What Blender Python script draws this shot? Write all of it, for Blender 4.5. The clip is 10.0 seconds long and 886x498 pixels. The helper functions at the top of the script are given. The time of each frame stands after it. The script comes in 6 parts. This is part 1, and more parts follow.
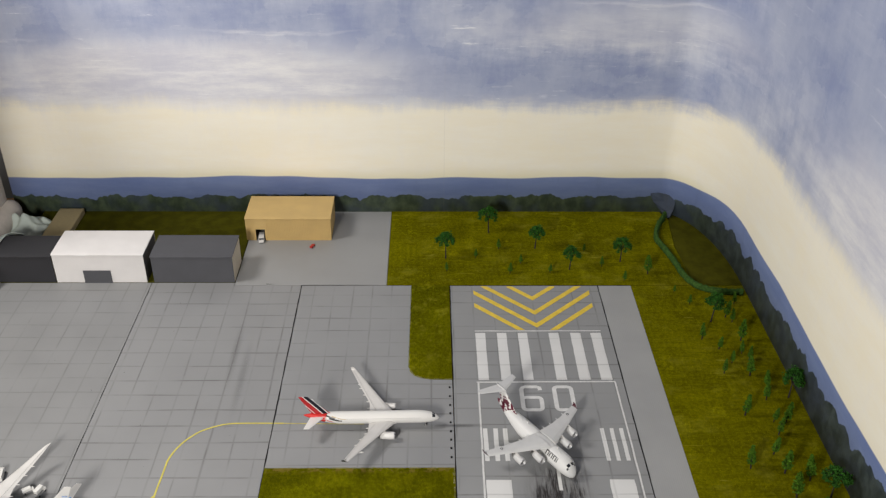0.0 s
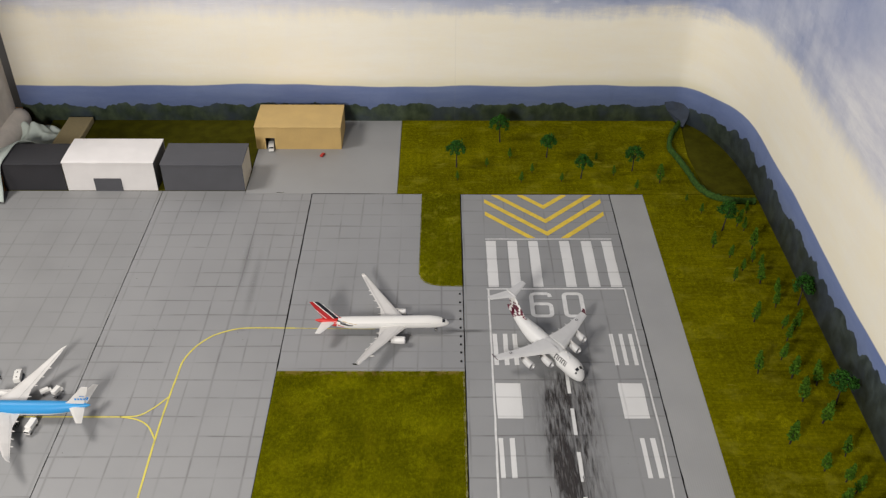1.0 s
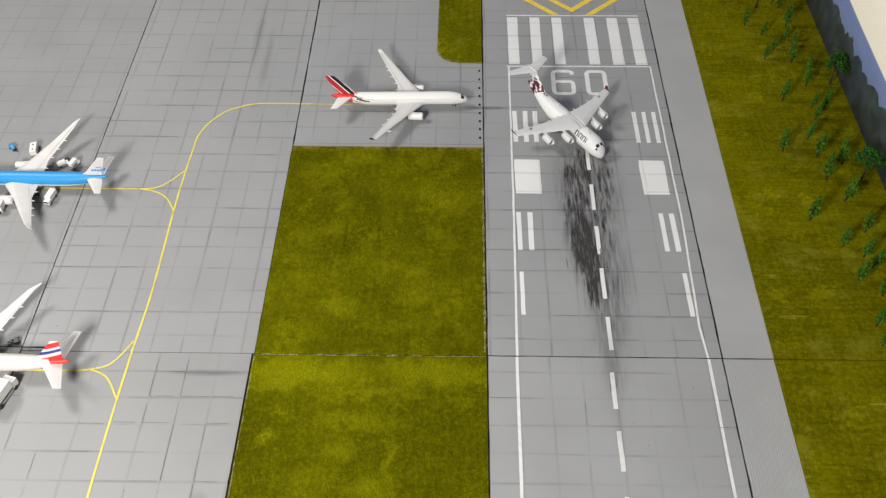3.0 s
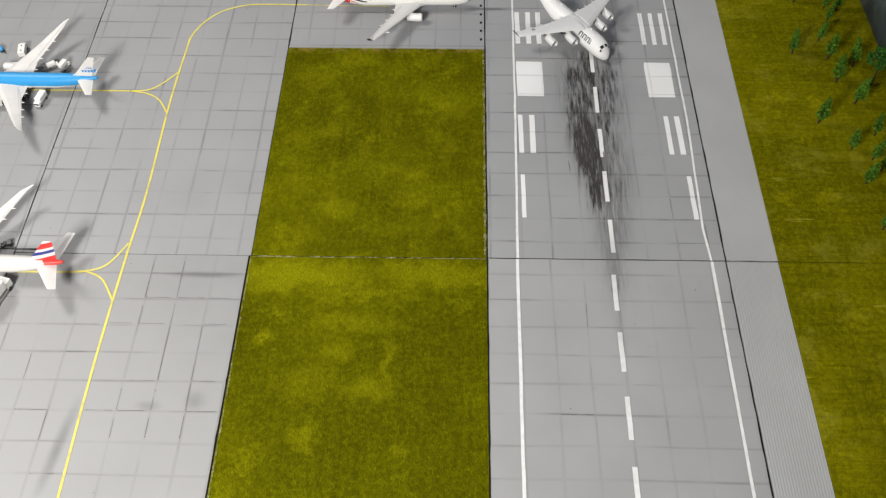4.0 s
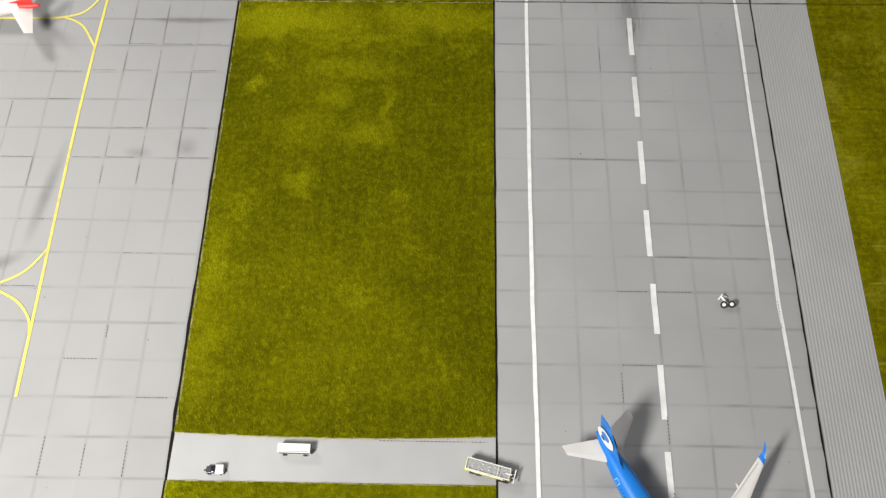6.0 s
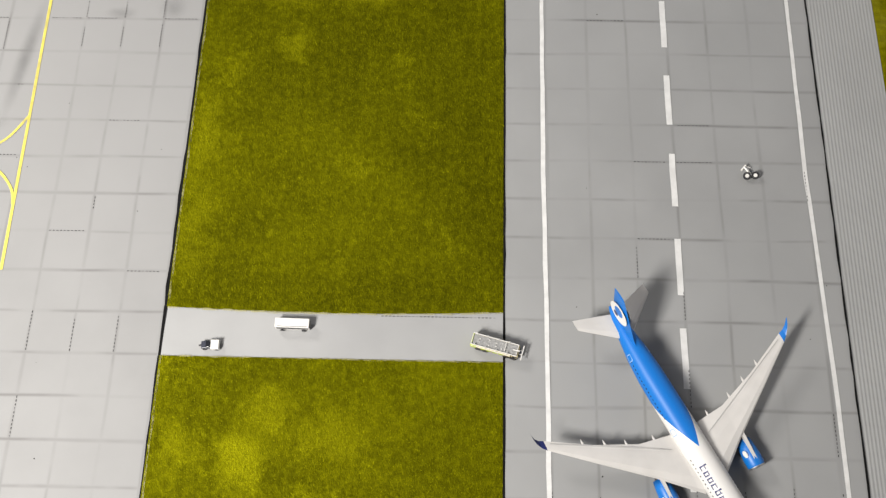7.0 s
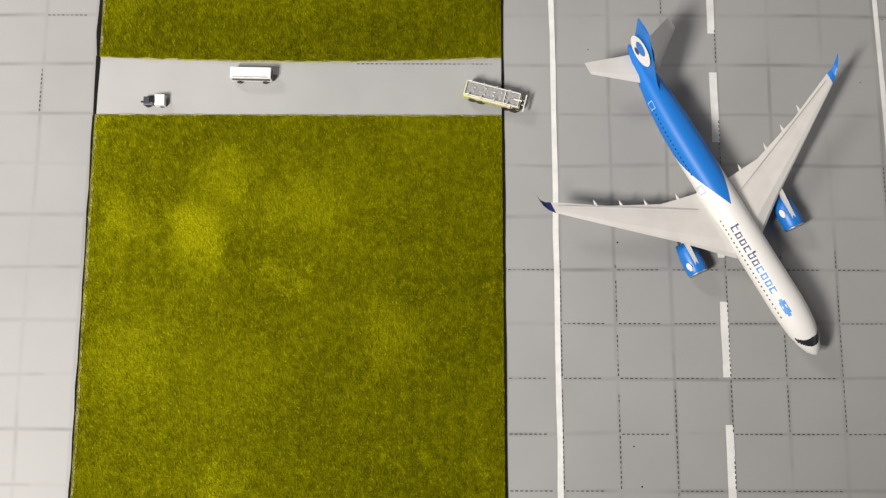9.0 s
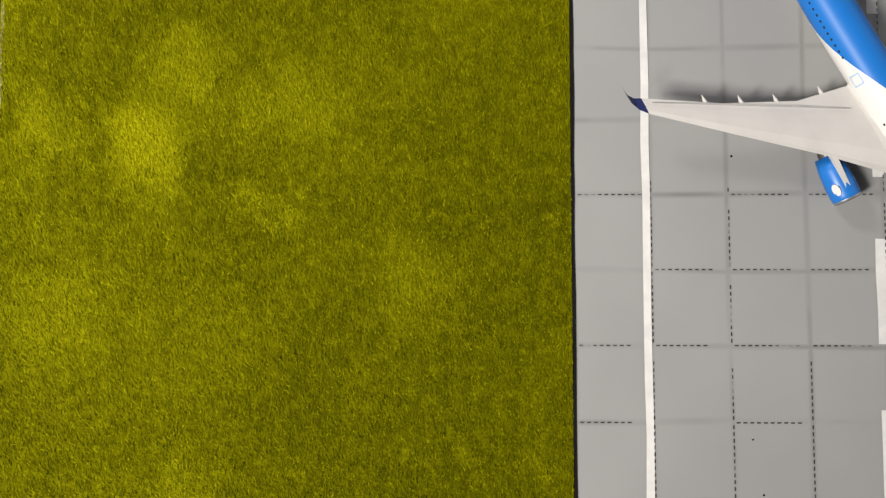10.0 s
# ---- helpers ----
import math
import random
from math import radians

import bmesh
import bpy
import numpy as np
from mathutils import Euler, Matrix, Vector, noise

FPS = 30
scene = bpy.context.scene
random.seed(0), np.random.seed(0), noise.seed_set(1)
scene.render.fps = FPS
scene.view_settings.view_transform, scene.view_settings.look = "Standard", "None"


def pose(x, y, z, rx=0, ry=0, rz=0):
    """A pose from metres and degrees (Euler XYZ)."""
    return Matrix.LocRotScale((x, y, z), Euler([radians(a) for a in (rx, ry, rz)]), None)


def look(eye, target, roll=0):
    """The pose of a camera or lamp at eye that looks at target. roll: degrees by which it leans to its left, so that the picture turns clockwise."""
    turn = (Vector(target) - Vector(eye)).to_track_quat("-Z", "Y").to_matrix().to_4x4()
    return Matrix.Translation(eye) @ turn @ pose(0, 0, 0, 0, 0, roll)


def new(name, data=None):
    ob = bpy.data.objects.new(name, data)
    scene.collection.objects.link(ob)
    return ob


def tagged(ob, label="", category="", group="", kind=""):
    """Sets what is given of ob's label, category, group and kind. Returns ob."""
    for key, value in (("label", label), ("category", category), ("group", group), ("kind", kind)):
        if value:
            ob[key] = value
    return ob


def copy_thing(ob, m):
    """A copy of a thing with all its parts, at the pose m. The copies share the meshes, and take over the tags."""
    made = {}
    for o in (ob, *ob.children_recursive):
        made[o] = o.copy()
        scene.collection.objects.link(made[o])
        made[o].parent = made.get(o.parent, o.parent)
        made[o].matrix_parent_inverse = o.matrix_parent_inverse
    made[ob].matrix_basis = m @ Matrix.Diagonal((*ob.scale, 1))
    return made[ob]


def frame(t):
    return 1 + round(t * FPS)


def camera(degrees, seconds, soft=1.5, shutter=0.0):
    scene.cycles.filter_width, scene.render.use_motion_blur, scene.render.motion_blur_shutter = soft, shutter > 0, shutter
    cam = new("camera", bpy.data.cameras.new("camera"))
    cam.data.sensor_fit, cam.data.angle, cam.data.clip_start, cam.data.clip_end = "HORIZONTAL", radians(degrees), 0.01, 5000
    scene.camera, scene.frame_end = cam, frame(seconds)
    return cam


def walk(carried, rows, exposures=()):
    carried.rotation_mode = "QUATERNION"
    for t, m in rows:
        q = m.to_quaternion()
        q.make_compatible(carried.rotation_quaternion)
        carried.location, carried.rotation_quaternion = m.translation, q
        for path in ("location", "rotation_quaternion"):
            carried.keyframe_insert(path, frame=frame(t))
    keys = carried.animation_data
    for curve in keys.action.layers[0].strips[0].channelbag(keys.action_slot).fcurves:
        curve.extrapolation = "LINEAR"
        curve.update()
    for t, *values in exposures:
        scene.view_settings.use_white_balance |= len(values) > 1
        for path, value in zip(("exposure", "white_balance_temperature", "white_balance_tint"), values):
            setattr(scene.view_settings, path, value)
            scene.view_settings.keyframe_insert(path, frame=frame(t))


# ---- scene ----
import itertools

cam = camera(50.6, 10.0, 1.3)
PATH = [
    (0, (-0.0285, -0.1219, 0.7183), (-0.0208, 0.3027, 0.4544), 0.56),
    (0.5, (-0.0266, -0.1248, 0.7108), (-0.0220, 0.2891, 0.4303), 0.32),
    (1, (-0.0267, -0.1274, 0.7048), (-0.0253, 0.2729, 0.4053), 0.20),
    (1.5, (-0.0287, -0.1320, 0.6995), (-0.0306, 0.2524, 0.3797), -0.00),
    (2, (-0.0277, -0.1382, 0.6890), (-0.0330, 0.2298, 0.3505), -0.30),
    (2.5, (-0.0258, -0.1393, 0.6791), (-0.0337, 0.2110, 0.3223), -0.47),
    (3.8, (-0.0271, -0.1439, 0.6472), (-0.0345, 0.1629, 0.2524), -0.40),
    (4, (-0.0252, -0.1474, 0.6417), (-0.0330, 0.1547, 0.2433), -0.46),
    (4.5, (-0.0242, -0.1611, 0.6240), (-0.0307, 0.1259, 0.2146), -0.39),
    (5, (-0.0252, -0.1688, 0.6126), (-0.0311, 0.1014, 0.1919), -0.40),
    (5.2, (-0.0271, -0.1714, 0.6071), (-0.0326, 0.0908, 0.1814), -0.37),
    (6.3, (-0.0231, -0.1842, 0.5667), (-0.0336, 0.0276, 0.1139), -1.68),
    (6.5, (-0.0249, -0.1847, 0.5615), (-0.0351, 0.0181, 0.1046), -1.58),
    (7, (-0.0229, -0.1821, 0.5381), (-0.0354, -0.0079, 0.0696), -2.87),
    (7.5, (-0.0253, -0.1787, 0.5219), (-0.0341, -0.0345, 0.0432), -2.71),
    (8, (-0.0257, -0.1868, 0.5026), (-0.0326, -0.0650, 0.0177), -2.77),
    (8.5, (-0.0301, -0.2042, 0.4757), (-0.0321, -0.0934, -0.0119), -0.79),
    (9, (-0.0304, -0.1936, 0.4505), (-0.0295, -0.1127, -0.0430), 0.73),
    (9.5, (-0.0385, -0.1747, 0.4036), (-0.0366, -0.1266, -0.0941), 2.40),
    (10, (-0.0394, -0.1760, 0.3243), (-0.0478, -0.1343, -0.1739), -11.35),
]
walk(cam, [(t, look(eye, target, roll)) for t, eye, target, roll in PATH],
     exposures=[(0, -0.19, 6540, 10), (1.0, -0.18, 6600, 11), (2.5, 0.03, 6440, 9), (4.5, 0.12, 6440, 9), (6.5, 0.05, 6520, 9.5), (8.0, -0.13, 6660, 10.5), (10.0, -0.14, 6720, 10.5)])

# ---- light: two unseen area lamps, south-west and north-west, set from the shadow directions, and the bounce of the dim room ----
world = bpy.data.worlds.new("room_air")
world.use_nodes = True
world.node_tree.nodes["Background"].inputs[0].default_value = (1.0, 0.98, 0.96, 1)
world.node_tree.nodes["Background"].inputs[1].default_value = 0.30
scene.world = world


def area_lamp(name, eye, target, size, size_y, power, colour):
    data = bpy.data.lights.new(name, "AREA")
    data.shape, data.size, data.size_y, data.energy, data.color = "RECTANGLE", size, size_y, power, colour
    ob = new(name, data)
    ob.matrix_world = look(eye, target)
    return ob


# no fixture is modelled: both are bare emitters added out of view
area_lamp("lamp_south", (-0.43, -0.40, 0.64), (-0.55, 0.50, 0), 0.16, 0.22, 17.5, (1.0, 0.965, 0.92))
area_lamp("lamp_north", (-0.92, 0.76, 0.93), (0.40, 0.70, 0), 0.30, 0.30, 10.2, (1.0, 0.965, 0.92))


# ---- material helpers ----
def tree_of(name):
    m = bpy.data.materials.new(name)
    m.use_nodes = True
    nt = m.node_tree
    return m, nt, nt.nodes["Principled BSDF"]


def put(nt, node, slot, value):
    if isinstance(value, bpy.types.NodeSocket):
        nt.links.new(value, node.inputs[slot])
    elif value is not None:
        node.inputs[slot].default_value = value


def nd(nt, kind, out=0, props=None, **ins):
    node = nt.nodes.new(kind)
    if props:
        if "op" in props:
            node.operation = props["op"]
        if "blend" in props:
            node.blend_type = props["blend"]
        if "clamp" in props:
            node.use_clamp = props["clamp"]
        if "interp" in props:
            node.interpolation_type = props["interp"]
    for key, value in ins.items():
        put(nt, node, int(key[1:]) if key[0] == "i" and key[1:].isdigit() else key, value)
    return node.outputs[out]


def maths(nt, op, a, b=None, c=None):
    return nd(nt, "ShaderNodeMath", props={"op": op}, i0=a, i1=b, i2=c)


def step(nt, v, lo, hi):
    return nd(nt, "ShaderNodeMapRange", props={"interp": "SMOOTHSTEP"}, i0=v, i1=lo, i2=hi, i3=0.0, i4=1.0)


def mix(nt, fac, a, b, blend="MIX"):
    node = nt.nodes.new("ShaderNodeMix")
    node.data_type, node.blend_type = "RGBA", blend
    for slot, v in ((0, fac), (6, a), (7, b)):
        if not isinstance(v, bpy.types.NodeSocket) and slot and len(v) == 3:
            v = (*v, 1)
        put(nt, node, slot, v)
    return node.outputs[2]


def coords(nt, space="Object"):
    return nt.nodes.new("ShaderNodeTexCoord").outputs[space]


def xyz(nt, vec):
    node = nt.nodes.new("ShaderNodeSeparateXYZ")
    nt.links.new(vec, node.inputs[0])
    return node.outputs[0], node.outputs[1], node.outputs[2]


def noise_of(nt, vec, scale, detail=4.0, rough=0.55, stretch=None):
    if stretch:
        node = nt.nodes.new("ShaderNodeMapping")
        nt.links.new(vec, node.inputs[0])
        node.inputs[3].default_value = stretch
        vec = node.outputs[0]
    return nd(nt, "ShaderNodeTexNoise", Vector=vec, Scale=scale, Detail=detail, Roughness=rough)


def bumped(nt, bsdf, height, strength, distance):
    node = nt.nodes.new("ShaderNodeBump")
    node.inputs["Strength"].default_value, node.inputs["Distance"].default_value = strength, distance
    nt.links.new(height, node.inputs["Height"])
    nt.links.new(node.outputs[0], bsdf.inputs["Normal"])


def surface(name, base, rough=0.5, var=0.12, coarse=40.0, fine=700.0, bump=0.15, depth=0.0004, metal=0.0, gloss=0.5):
    """A painted or moulded surface: two scales of tone, uneven gloss, fine relief."""
    m, nt, b = tree_of(name)
    v = coords(nt)
    n1, n2 = noise_of(nt, v, coarse, 5), noise_of(nt, v, fine, 3)
    dark, light = tuple(c * (1 - var) for c in base), tuple(min(1, c * (1 + var)) for c in base)
    tone = mix(nt, step(nt, n1, 0.3, 0.7), dark, light)
    tone = mix(nt, maths(nt, "MULTIPLY", step(nt, n2, 0.35, 0.65), var * 0.8), tone, tuple(c * 0.8 for c in base))
    put(nt, b, "Base Color", tone)
    put(nt, b, "Roughness", nd(nt, "ShaderNodeMapRange", i0=n1, i1=0.3, i2=0.7, i3=rough - 0.08, i4=min(1, rough + 0.08)))
    b.inputs["Metallic"].default_value = metal
    b.inputs["Specular IOR Level"].default_value = gloss
    bumped(nt, b, n2, bump, depth)
    return m


def stain(name, colour, alpha, coarse=300.0, stretch=None, lo=0.35, hi=0.65):
    """Thin brushed paint that lets the board show through where it is thin."""
    m, nt, b = tree_of(name)
    n = noise_of(nt, coords(nt), coarse, 4, 0.6, stretch)
    b.inputs["Base Color"].default_value = (*colour, 1)
    b.inputs["Roughness"].default_value = 0.75
    put(nt, b, "Alpha", maths(nt, "MULTIPLY", step(nt, n, lo, hi), alpha))
    return m


# ---- mesh helpers ----
def thing(name, label, category, group="", at=None, kind=""):
    ob = new(name)
    ob.empty_display_size = 0.01
    if at is not None:
        ob.matrix_world = at
    return tagged(ob, label, category, group, kind)


def part(name, bm, material, parent=None, label="", smooth=False):
    me = bpy.data.meshes.new(name)
    bmesh.ops.recalc_face_normals(bm, faces=bm.faces)
    if smooth:
        for f in bm.faces:
            f.smooth = True
    bm.to_mesh(me)
    bm.free()
    me.materials.append(material)
    ob = new(name, me)
    if parent:
        ob.parent = parent
    return tagged(ob, label)


def raw_mesh(name, verts, faces, material, parent=None, label="", kind=""):
    me = bpy.data.meshes.new(name)
    me.from_pydata(verts, [], faces)
    me.materials.append(material)
    ob = new(name, me)
    if parent:
        ob.parent = parent
    return tagged(ob, label, kind=kind)


def box(bm, x0, x1, y0, y1, z0, z1, bevel=0.0):
    vs = [bm.verts.new((x, y, z)) for z in (z0, z1) for y in (y0, y1) for x in (x0, x1)]
    faces = [bm.faces.new([vs[i] for i in f]) for f in ((0, 2, 3, 1), (4, 5, 7, 6), (0, 1, 5, 4), (2, 6, 7, 3), (0, 4, 6, 2), (1, 3, 7, 5))]
    if bevel:
        edges = list({e for f in faces for e in f.edges})
        bmesh.ops.bevel(bm, geom=edges, offset=bevel, segments=2, affect="EDGES", profile=0.6)
    return bm


def prism(bm, poly, z0, z1):
    low, top = [bm.verts.new((x, y, z0)) for x, y in poly], [bm.verts.new((x, y, z1)) for x, y in poly]
    bm.faces.new(low[::-1])
    bm.faces.new(top)
    for i in range(len(poly)):
        j = (i + 1) % len(poly)
        bm.faces.new((low[i], low[j], top[j], top[i]))
    return bm


def ribbon(bm, pts, width, z, wobble=0.0, rng=None):
    """A painted stroke along pts, on the plane z."""
    rows = []
    for i, (x, y) in enumerate(pts):
        a, b = pts[max(i - 1, 0)], pts[min(i + 1, len(pts) - 1)]
        d = math.hypot(b[0] - a[0], b[1] - a[1]) or 1
        nx, ny = -(b[1] - a[1]) / d, (b[0] - a[0]) / d
        w = width / 2 * (1 + (rng.uniform(-wobble, wobble) if rng else 0))
        rows.append((bm.verts.new((x + nx * w, y + ny * w, z)), bm.verts.new((x - nx * w, y - ny * w, z))))
    for (a, b), (c, d) in zip(rows, rows[1:]):
        bm.faces.new((a, b, d, c))
    return bm


def curve(pts, n=8):
    """Catmull-Rom points through pts."""
    out = []
    p = [pts[0], *pts, pts[-1]]
    for i in range(1, len(p) - 2):
        for k in range(n):
            t = k / n
            out.append(tuple(0.5 * (2 * p[i][c] + (p[i + 1][c] - p[i - 1][c]) * t + (2 * p[i - 1][c] - 5 * p[i][c] + 4 * p[i + 1][c] - p[i + 2][c]) * t * t
                              + (3 * p[i][c] - p[i - 1][c] - 3 * p[i + 1][c] + p[i + 2][c]) * t ** 3) for c in range(len(pts[0]))))
    return out + [tuple(pts[-1])]


def loft(bm, rings, cap=True):
    rows = [[bm.verts.new(p) for p in ring] for ring in rings]
    n = len(rows[0])
    for a, b in zip(rows, rows[1:]):
        for i in range(n):
            j = (i + 1) % n
            bm.faces.new((a[i], a[j], b[j], b[i]))
    if cap:
        bm.faces.new(rows[0][::-1])
        bm.faces.new(rows[-1])
    return bm


def tube(bm, a, b, r0, r1=None, n=10):
    a, b = Vector(a), Vector(b)
    d = (b - a).normalized()
    u = d.orthogonal().normalized()
    v = d.cross(u)
    r1 = r0 if r1 is None else r1
    ring = lambda c, r: [tuple(c + r * (math.cos(2 * math.pi * i / n) * u + math.sin(2 * math.pi * i / n) * v)) for i in range(n)]
    return loft(bm, [ring(a, r0), ring(b, r1)])


BM = bmesh.new

# ---- materials ----
def board_paint(name, base, x0, px, y0, py, strength):
    """Grey board paint with slab joints drawn by a wandering soft brush: first joint and pitch along x and y."""
    m, nt, b = tree_of(name)
    v = coords(nt)
    x, y, _ = xyz(nt, v)
    n1, n2, n3 = noise_of(nt, v, 14, 5), noise_of(nt, v, 900, 3), noise_of(nt, v, 4.5, 3)
    tone = mix(nt, step(nt, n1, 0.3, 0.7), tuple(c * 0.95 for c in base), tuple(c * 1.05 for c in base))
    tone = mix(nt, step(nt, n3, 0.35, 0.68), tone, mix(nt, 0.5, tone, tuple(c * 1.10 for c in base)))

    def drawn(c, first, pitch, along, across):
        wander = maths(nt, "MULTIPLY", maths(nt, "SUBTRACT", noise_of(nt, v, 24, 2, 0.5, along), 0.5), 0.0040)
        f = maths(nt, "DIVIDE", maths(nt, "SUBTRACT", maths(nt, "ADD", c, wander), first), pitch)
        d = maths(nt, "MULTIPLY", maths(nt, "ABSOLUTE", maths(nt, "SUBTRACT", f, maths(nt, "ROUND", f))), pitch)
        width = maths(nt, "ADD", 0.0011, maths(nt, "MULTIPLY", noise_of(nt, v, 55, 2, 0.5, along), 0.0014))
        soft = maths(nt, "MULTIPLY", step(nt, maths(nt, "DIVIDE", d, width), 1.0, 0.1), maths(nt, "ADD", 0.14, maths(nt, "MULTIPLY", step(nt, noise_of(nt, v, 31, 3, 0.55, along), 0.40, 0.66), 0.86)))
        core = maths(nt, "MULTIPLY", step(nt, d, 0.0012, 0.0001), step(nt, noise_of(nt, v, 47, 3, 0.6, across), 0.46, 0.60))
        return maths(nt, "ADD", maths(nt, "MULTIPLY", soft, 0.56), maths(nt, "MULTIPLY", core, 0.42))

    joint = maths(nt, "MAXIMUM", maths(nt, "MULTIPLY", drawn(x, x0, px, (1.0, 0.30, 1.0), (1.0, 0.40, 1.0)), 0.80), drawn(y, y0, py, (0.30, 1.0, 1.0), (0.40, 1.0, 1.0)))
    put(nt, b, "Base Color", mix(nt, maths(nt, "MULTIPLY", joint, strength), tone, (0.062, 0.056, 0.054)))
    put(nt, b, "Roughness", nd(nt, "ShaderNodeMapRange", i0=n1, i1=0.3, i2=0.7, i3=0.46, i4=0.60))
    b.inputs["Specular IOR Level"].default_value = 0.32
    bumped(nt, b, n2, 0.08, 0.0002)
    return m


G_RUN_N = board_paint("runway_paint_north", (0.250, 0.254, 0.256), 0.0300, 0.0268, 0.3485, 0.0262, 0.60)
G_RUN_S = board_paint("runway_paint_south", (0.268, 0.271, 0.270), 0.0272, 0.0268, -0.2082, 0.0261, 0.44)
G_APR_N = board_paint("apron_paint_north", (0.245, 0.247, 0.249), -0.3988, 0.0264, 0.3220, 0.0261, 0.66)
G_APR_S = board_paint("apron_paint_south", (0.238, 0.238, 0.237), -0.3888, 0.0263, 0.0775, 0.0258, 0.44)
G_APR_W = board_paint("apron_paint_west", (0.234, 0.236, 0.237), -0.6194, 0.0262, 0.3520, 0.0262, 0.46)
G_TAXI = board_paint("taxiway_paint", (0.248, 0.251, 0.254), -0.1823, 0.0262, 0.6270, 0.0263, 0.56)
GREY2 = surface("grey_strip_paint", (0.265, 0.267, 0.266), 0.45, 0.05, 12, 900, 0.08, 0.0002)
SHOULDER = surface("shoulder_strip_paint", (0.305, 0.308, 0.306), 0.45, 0.05, 12, 900, 0.08, 0.0002)
WHITE_BAR = board_paint("white_bar_paint", (0.63, 0.63, 0.62), 0.0300, 0.0268, 0.3485, 0.0262, 0.36)
WHITE_LINE = surface("white_line_paint", (0.62, 0.62, 0.61), 0.6, 0.08, 120, 1500, 0.2, 0.0002)
YELLOW_LINE = stain("thin_yellow_line_paint", (0.66, 0.57, 0.10), 0.88, 60, None, -0.10, 0.62)
YELLOW_CHEV = surface("yellow_chevron_paint", (0.70, 0.50, 0.05), 0.6, 0.10, 120, 1500, 0.2, 0.0002)
BLACK_GAP = surface("black_seam_marker", (0.009, 0.009, 0.009), 0.9, 0.2, gloss=0.05)
MAT_EDGE = stain("cream_mat_edge", (0.34, 0.32, 0.15), 0.60, 120, None, 0.35, 0.55)
PERF = stain("perforation_dark", (0.015, 0.015, 0.015), 0.90, 90, None, 0.28, 0.52)
CARD_WHITE = surface("white_card", (0.69, 0.67, 0.66), 0.75, 0.03)
CARD_GREY = surface("grey_card", (0.080, 0.081, 0.090), 0.75, 0.06, gloss=0.25)
CARD_DARK = surface("dark_grey_card", (0.030, 0.030, 0.034), 0.75, 0.08, gloss=0.25)
CARD_CREAM = surface("cream_card", (0.62, 0.56, 0.45), 0.8, 0.06)
CARD_TAN = surface("tan_card", (0.52, 0.36, 0.14), 0.75, 0.05)
WOOD = surface("orange_table_wood", (0.42, 0.20, 0.06), 0.45, 0.25, 25, 300)
CORK = surface("brown_cork_board", (0.31, 0.25, 0.13), 0.85, 0.06, 200, 900)
CLOTH = surface("pale_green_cloth", (0.42, 0.47, 0.43), 0.95, 0.08, 60, 1200, 0.3)
BEIGE = surface("beige_cover_fabric", (0.47, 0.43, 0.39), 0.95, 0.08, 60, 1500, 0.3)
ROAD = surface("service_road_paint", (0.292, 0.294, 0.294), 0.5, 0.05, 16, 900, 0.08, 0.0002)
ROOM = surface("room_wall_paint", (0.16, 0.155, 0.15), 0.9, 0.05, 3, 200)


def ellipse(nt, u, v, cu, cv, ru, rv, soft):
    """Soft painted cloud patch: 1 inside, 0 outside."""
    du, dv = maths(nt, "DIVIDE", maths(nt, "SUBTRACT", u, cu), ru), maths(nt, "DIVIDE", maths(nt, "SUBTRACT", v, cv), rv)
    r = maths(nt, "SQRT", maths(nt, "ADD", maths(nt, "MULTIPLY", du, du), maths(nt, "MULTIPLY", dv, dv)))
    return step(nt, r, 1.0 + soft, 1.0 - soft)


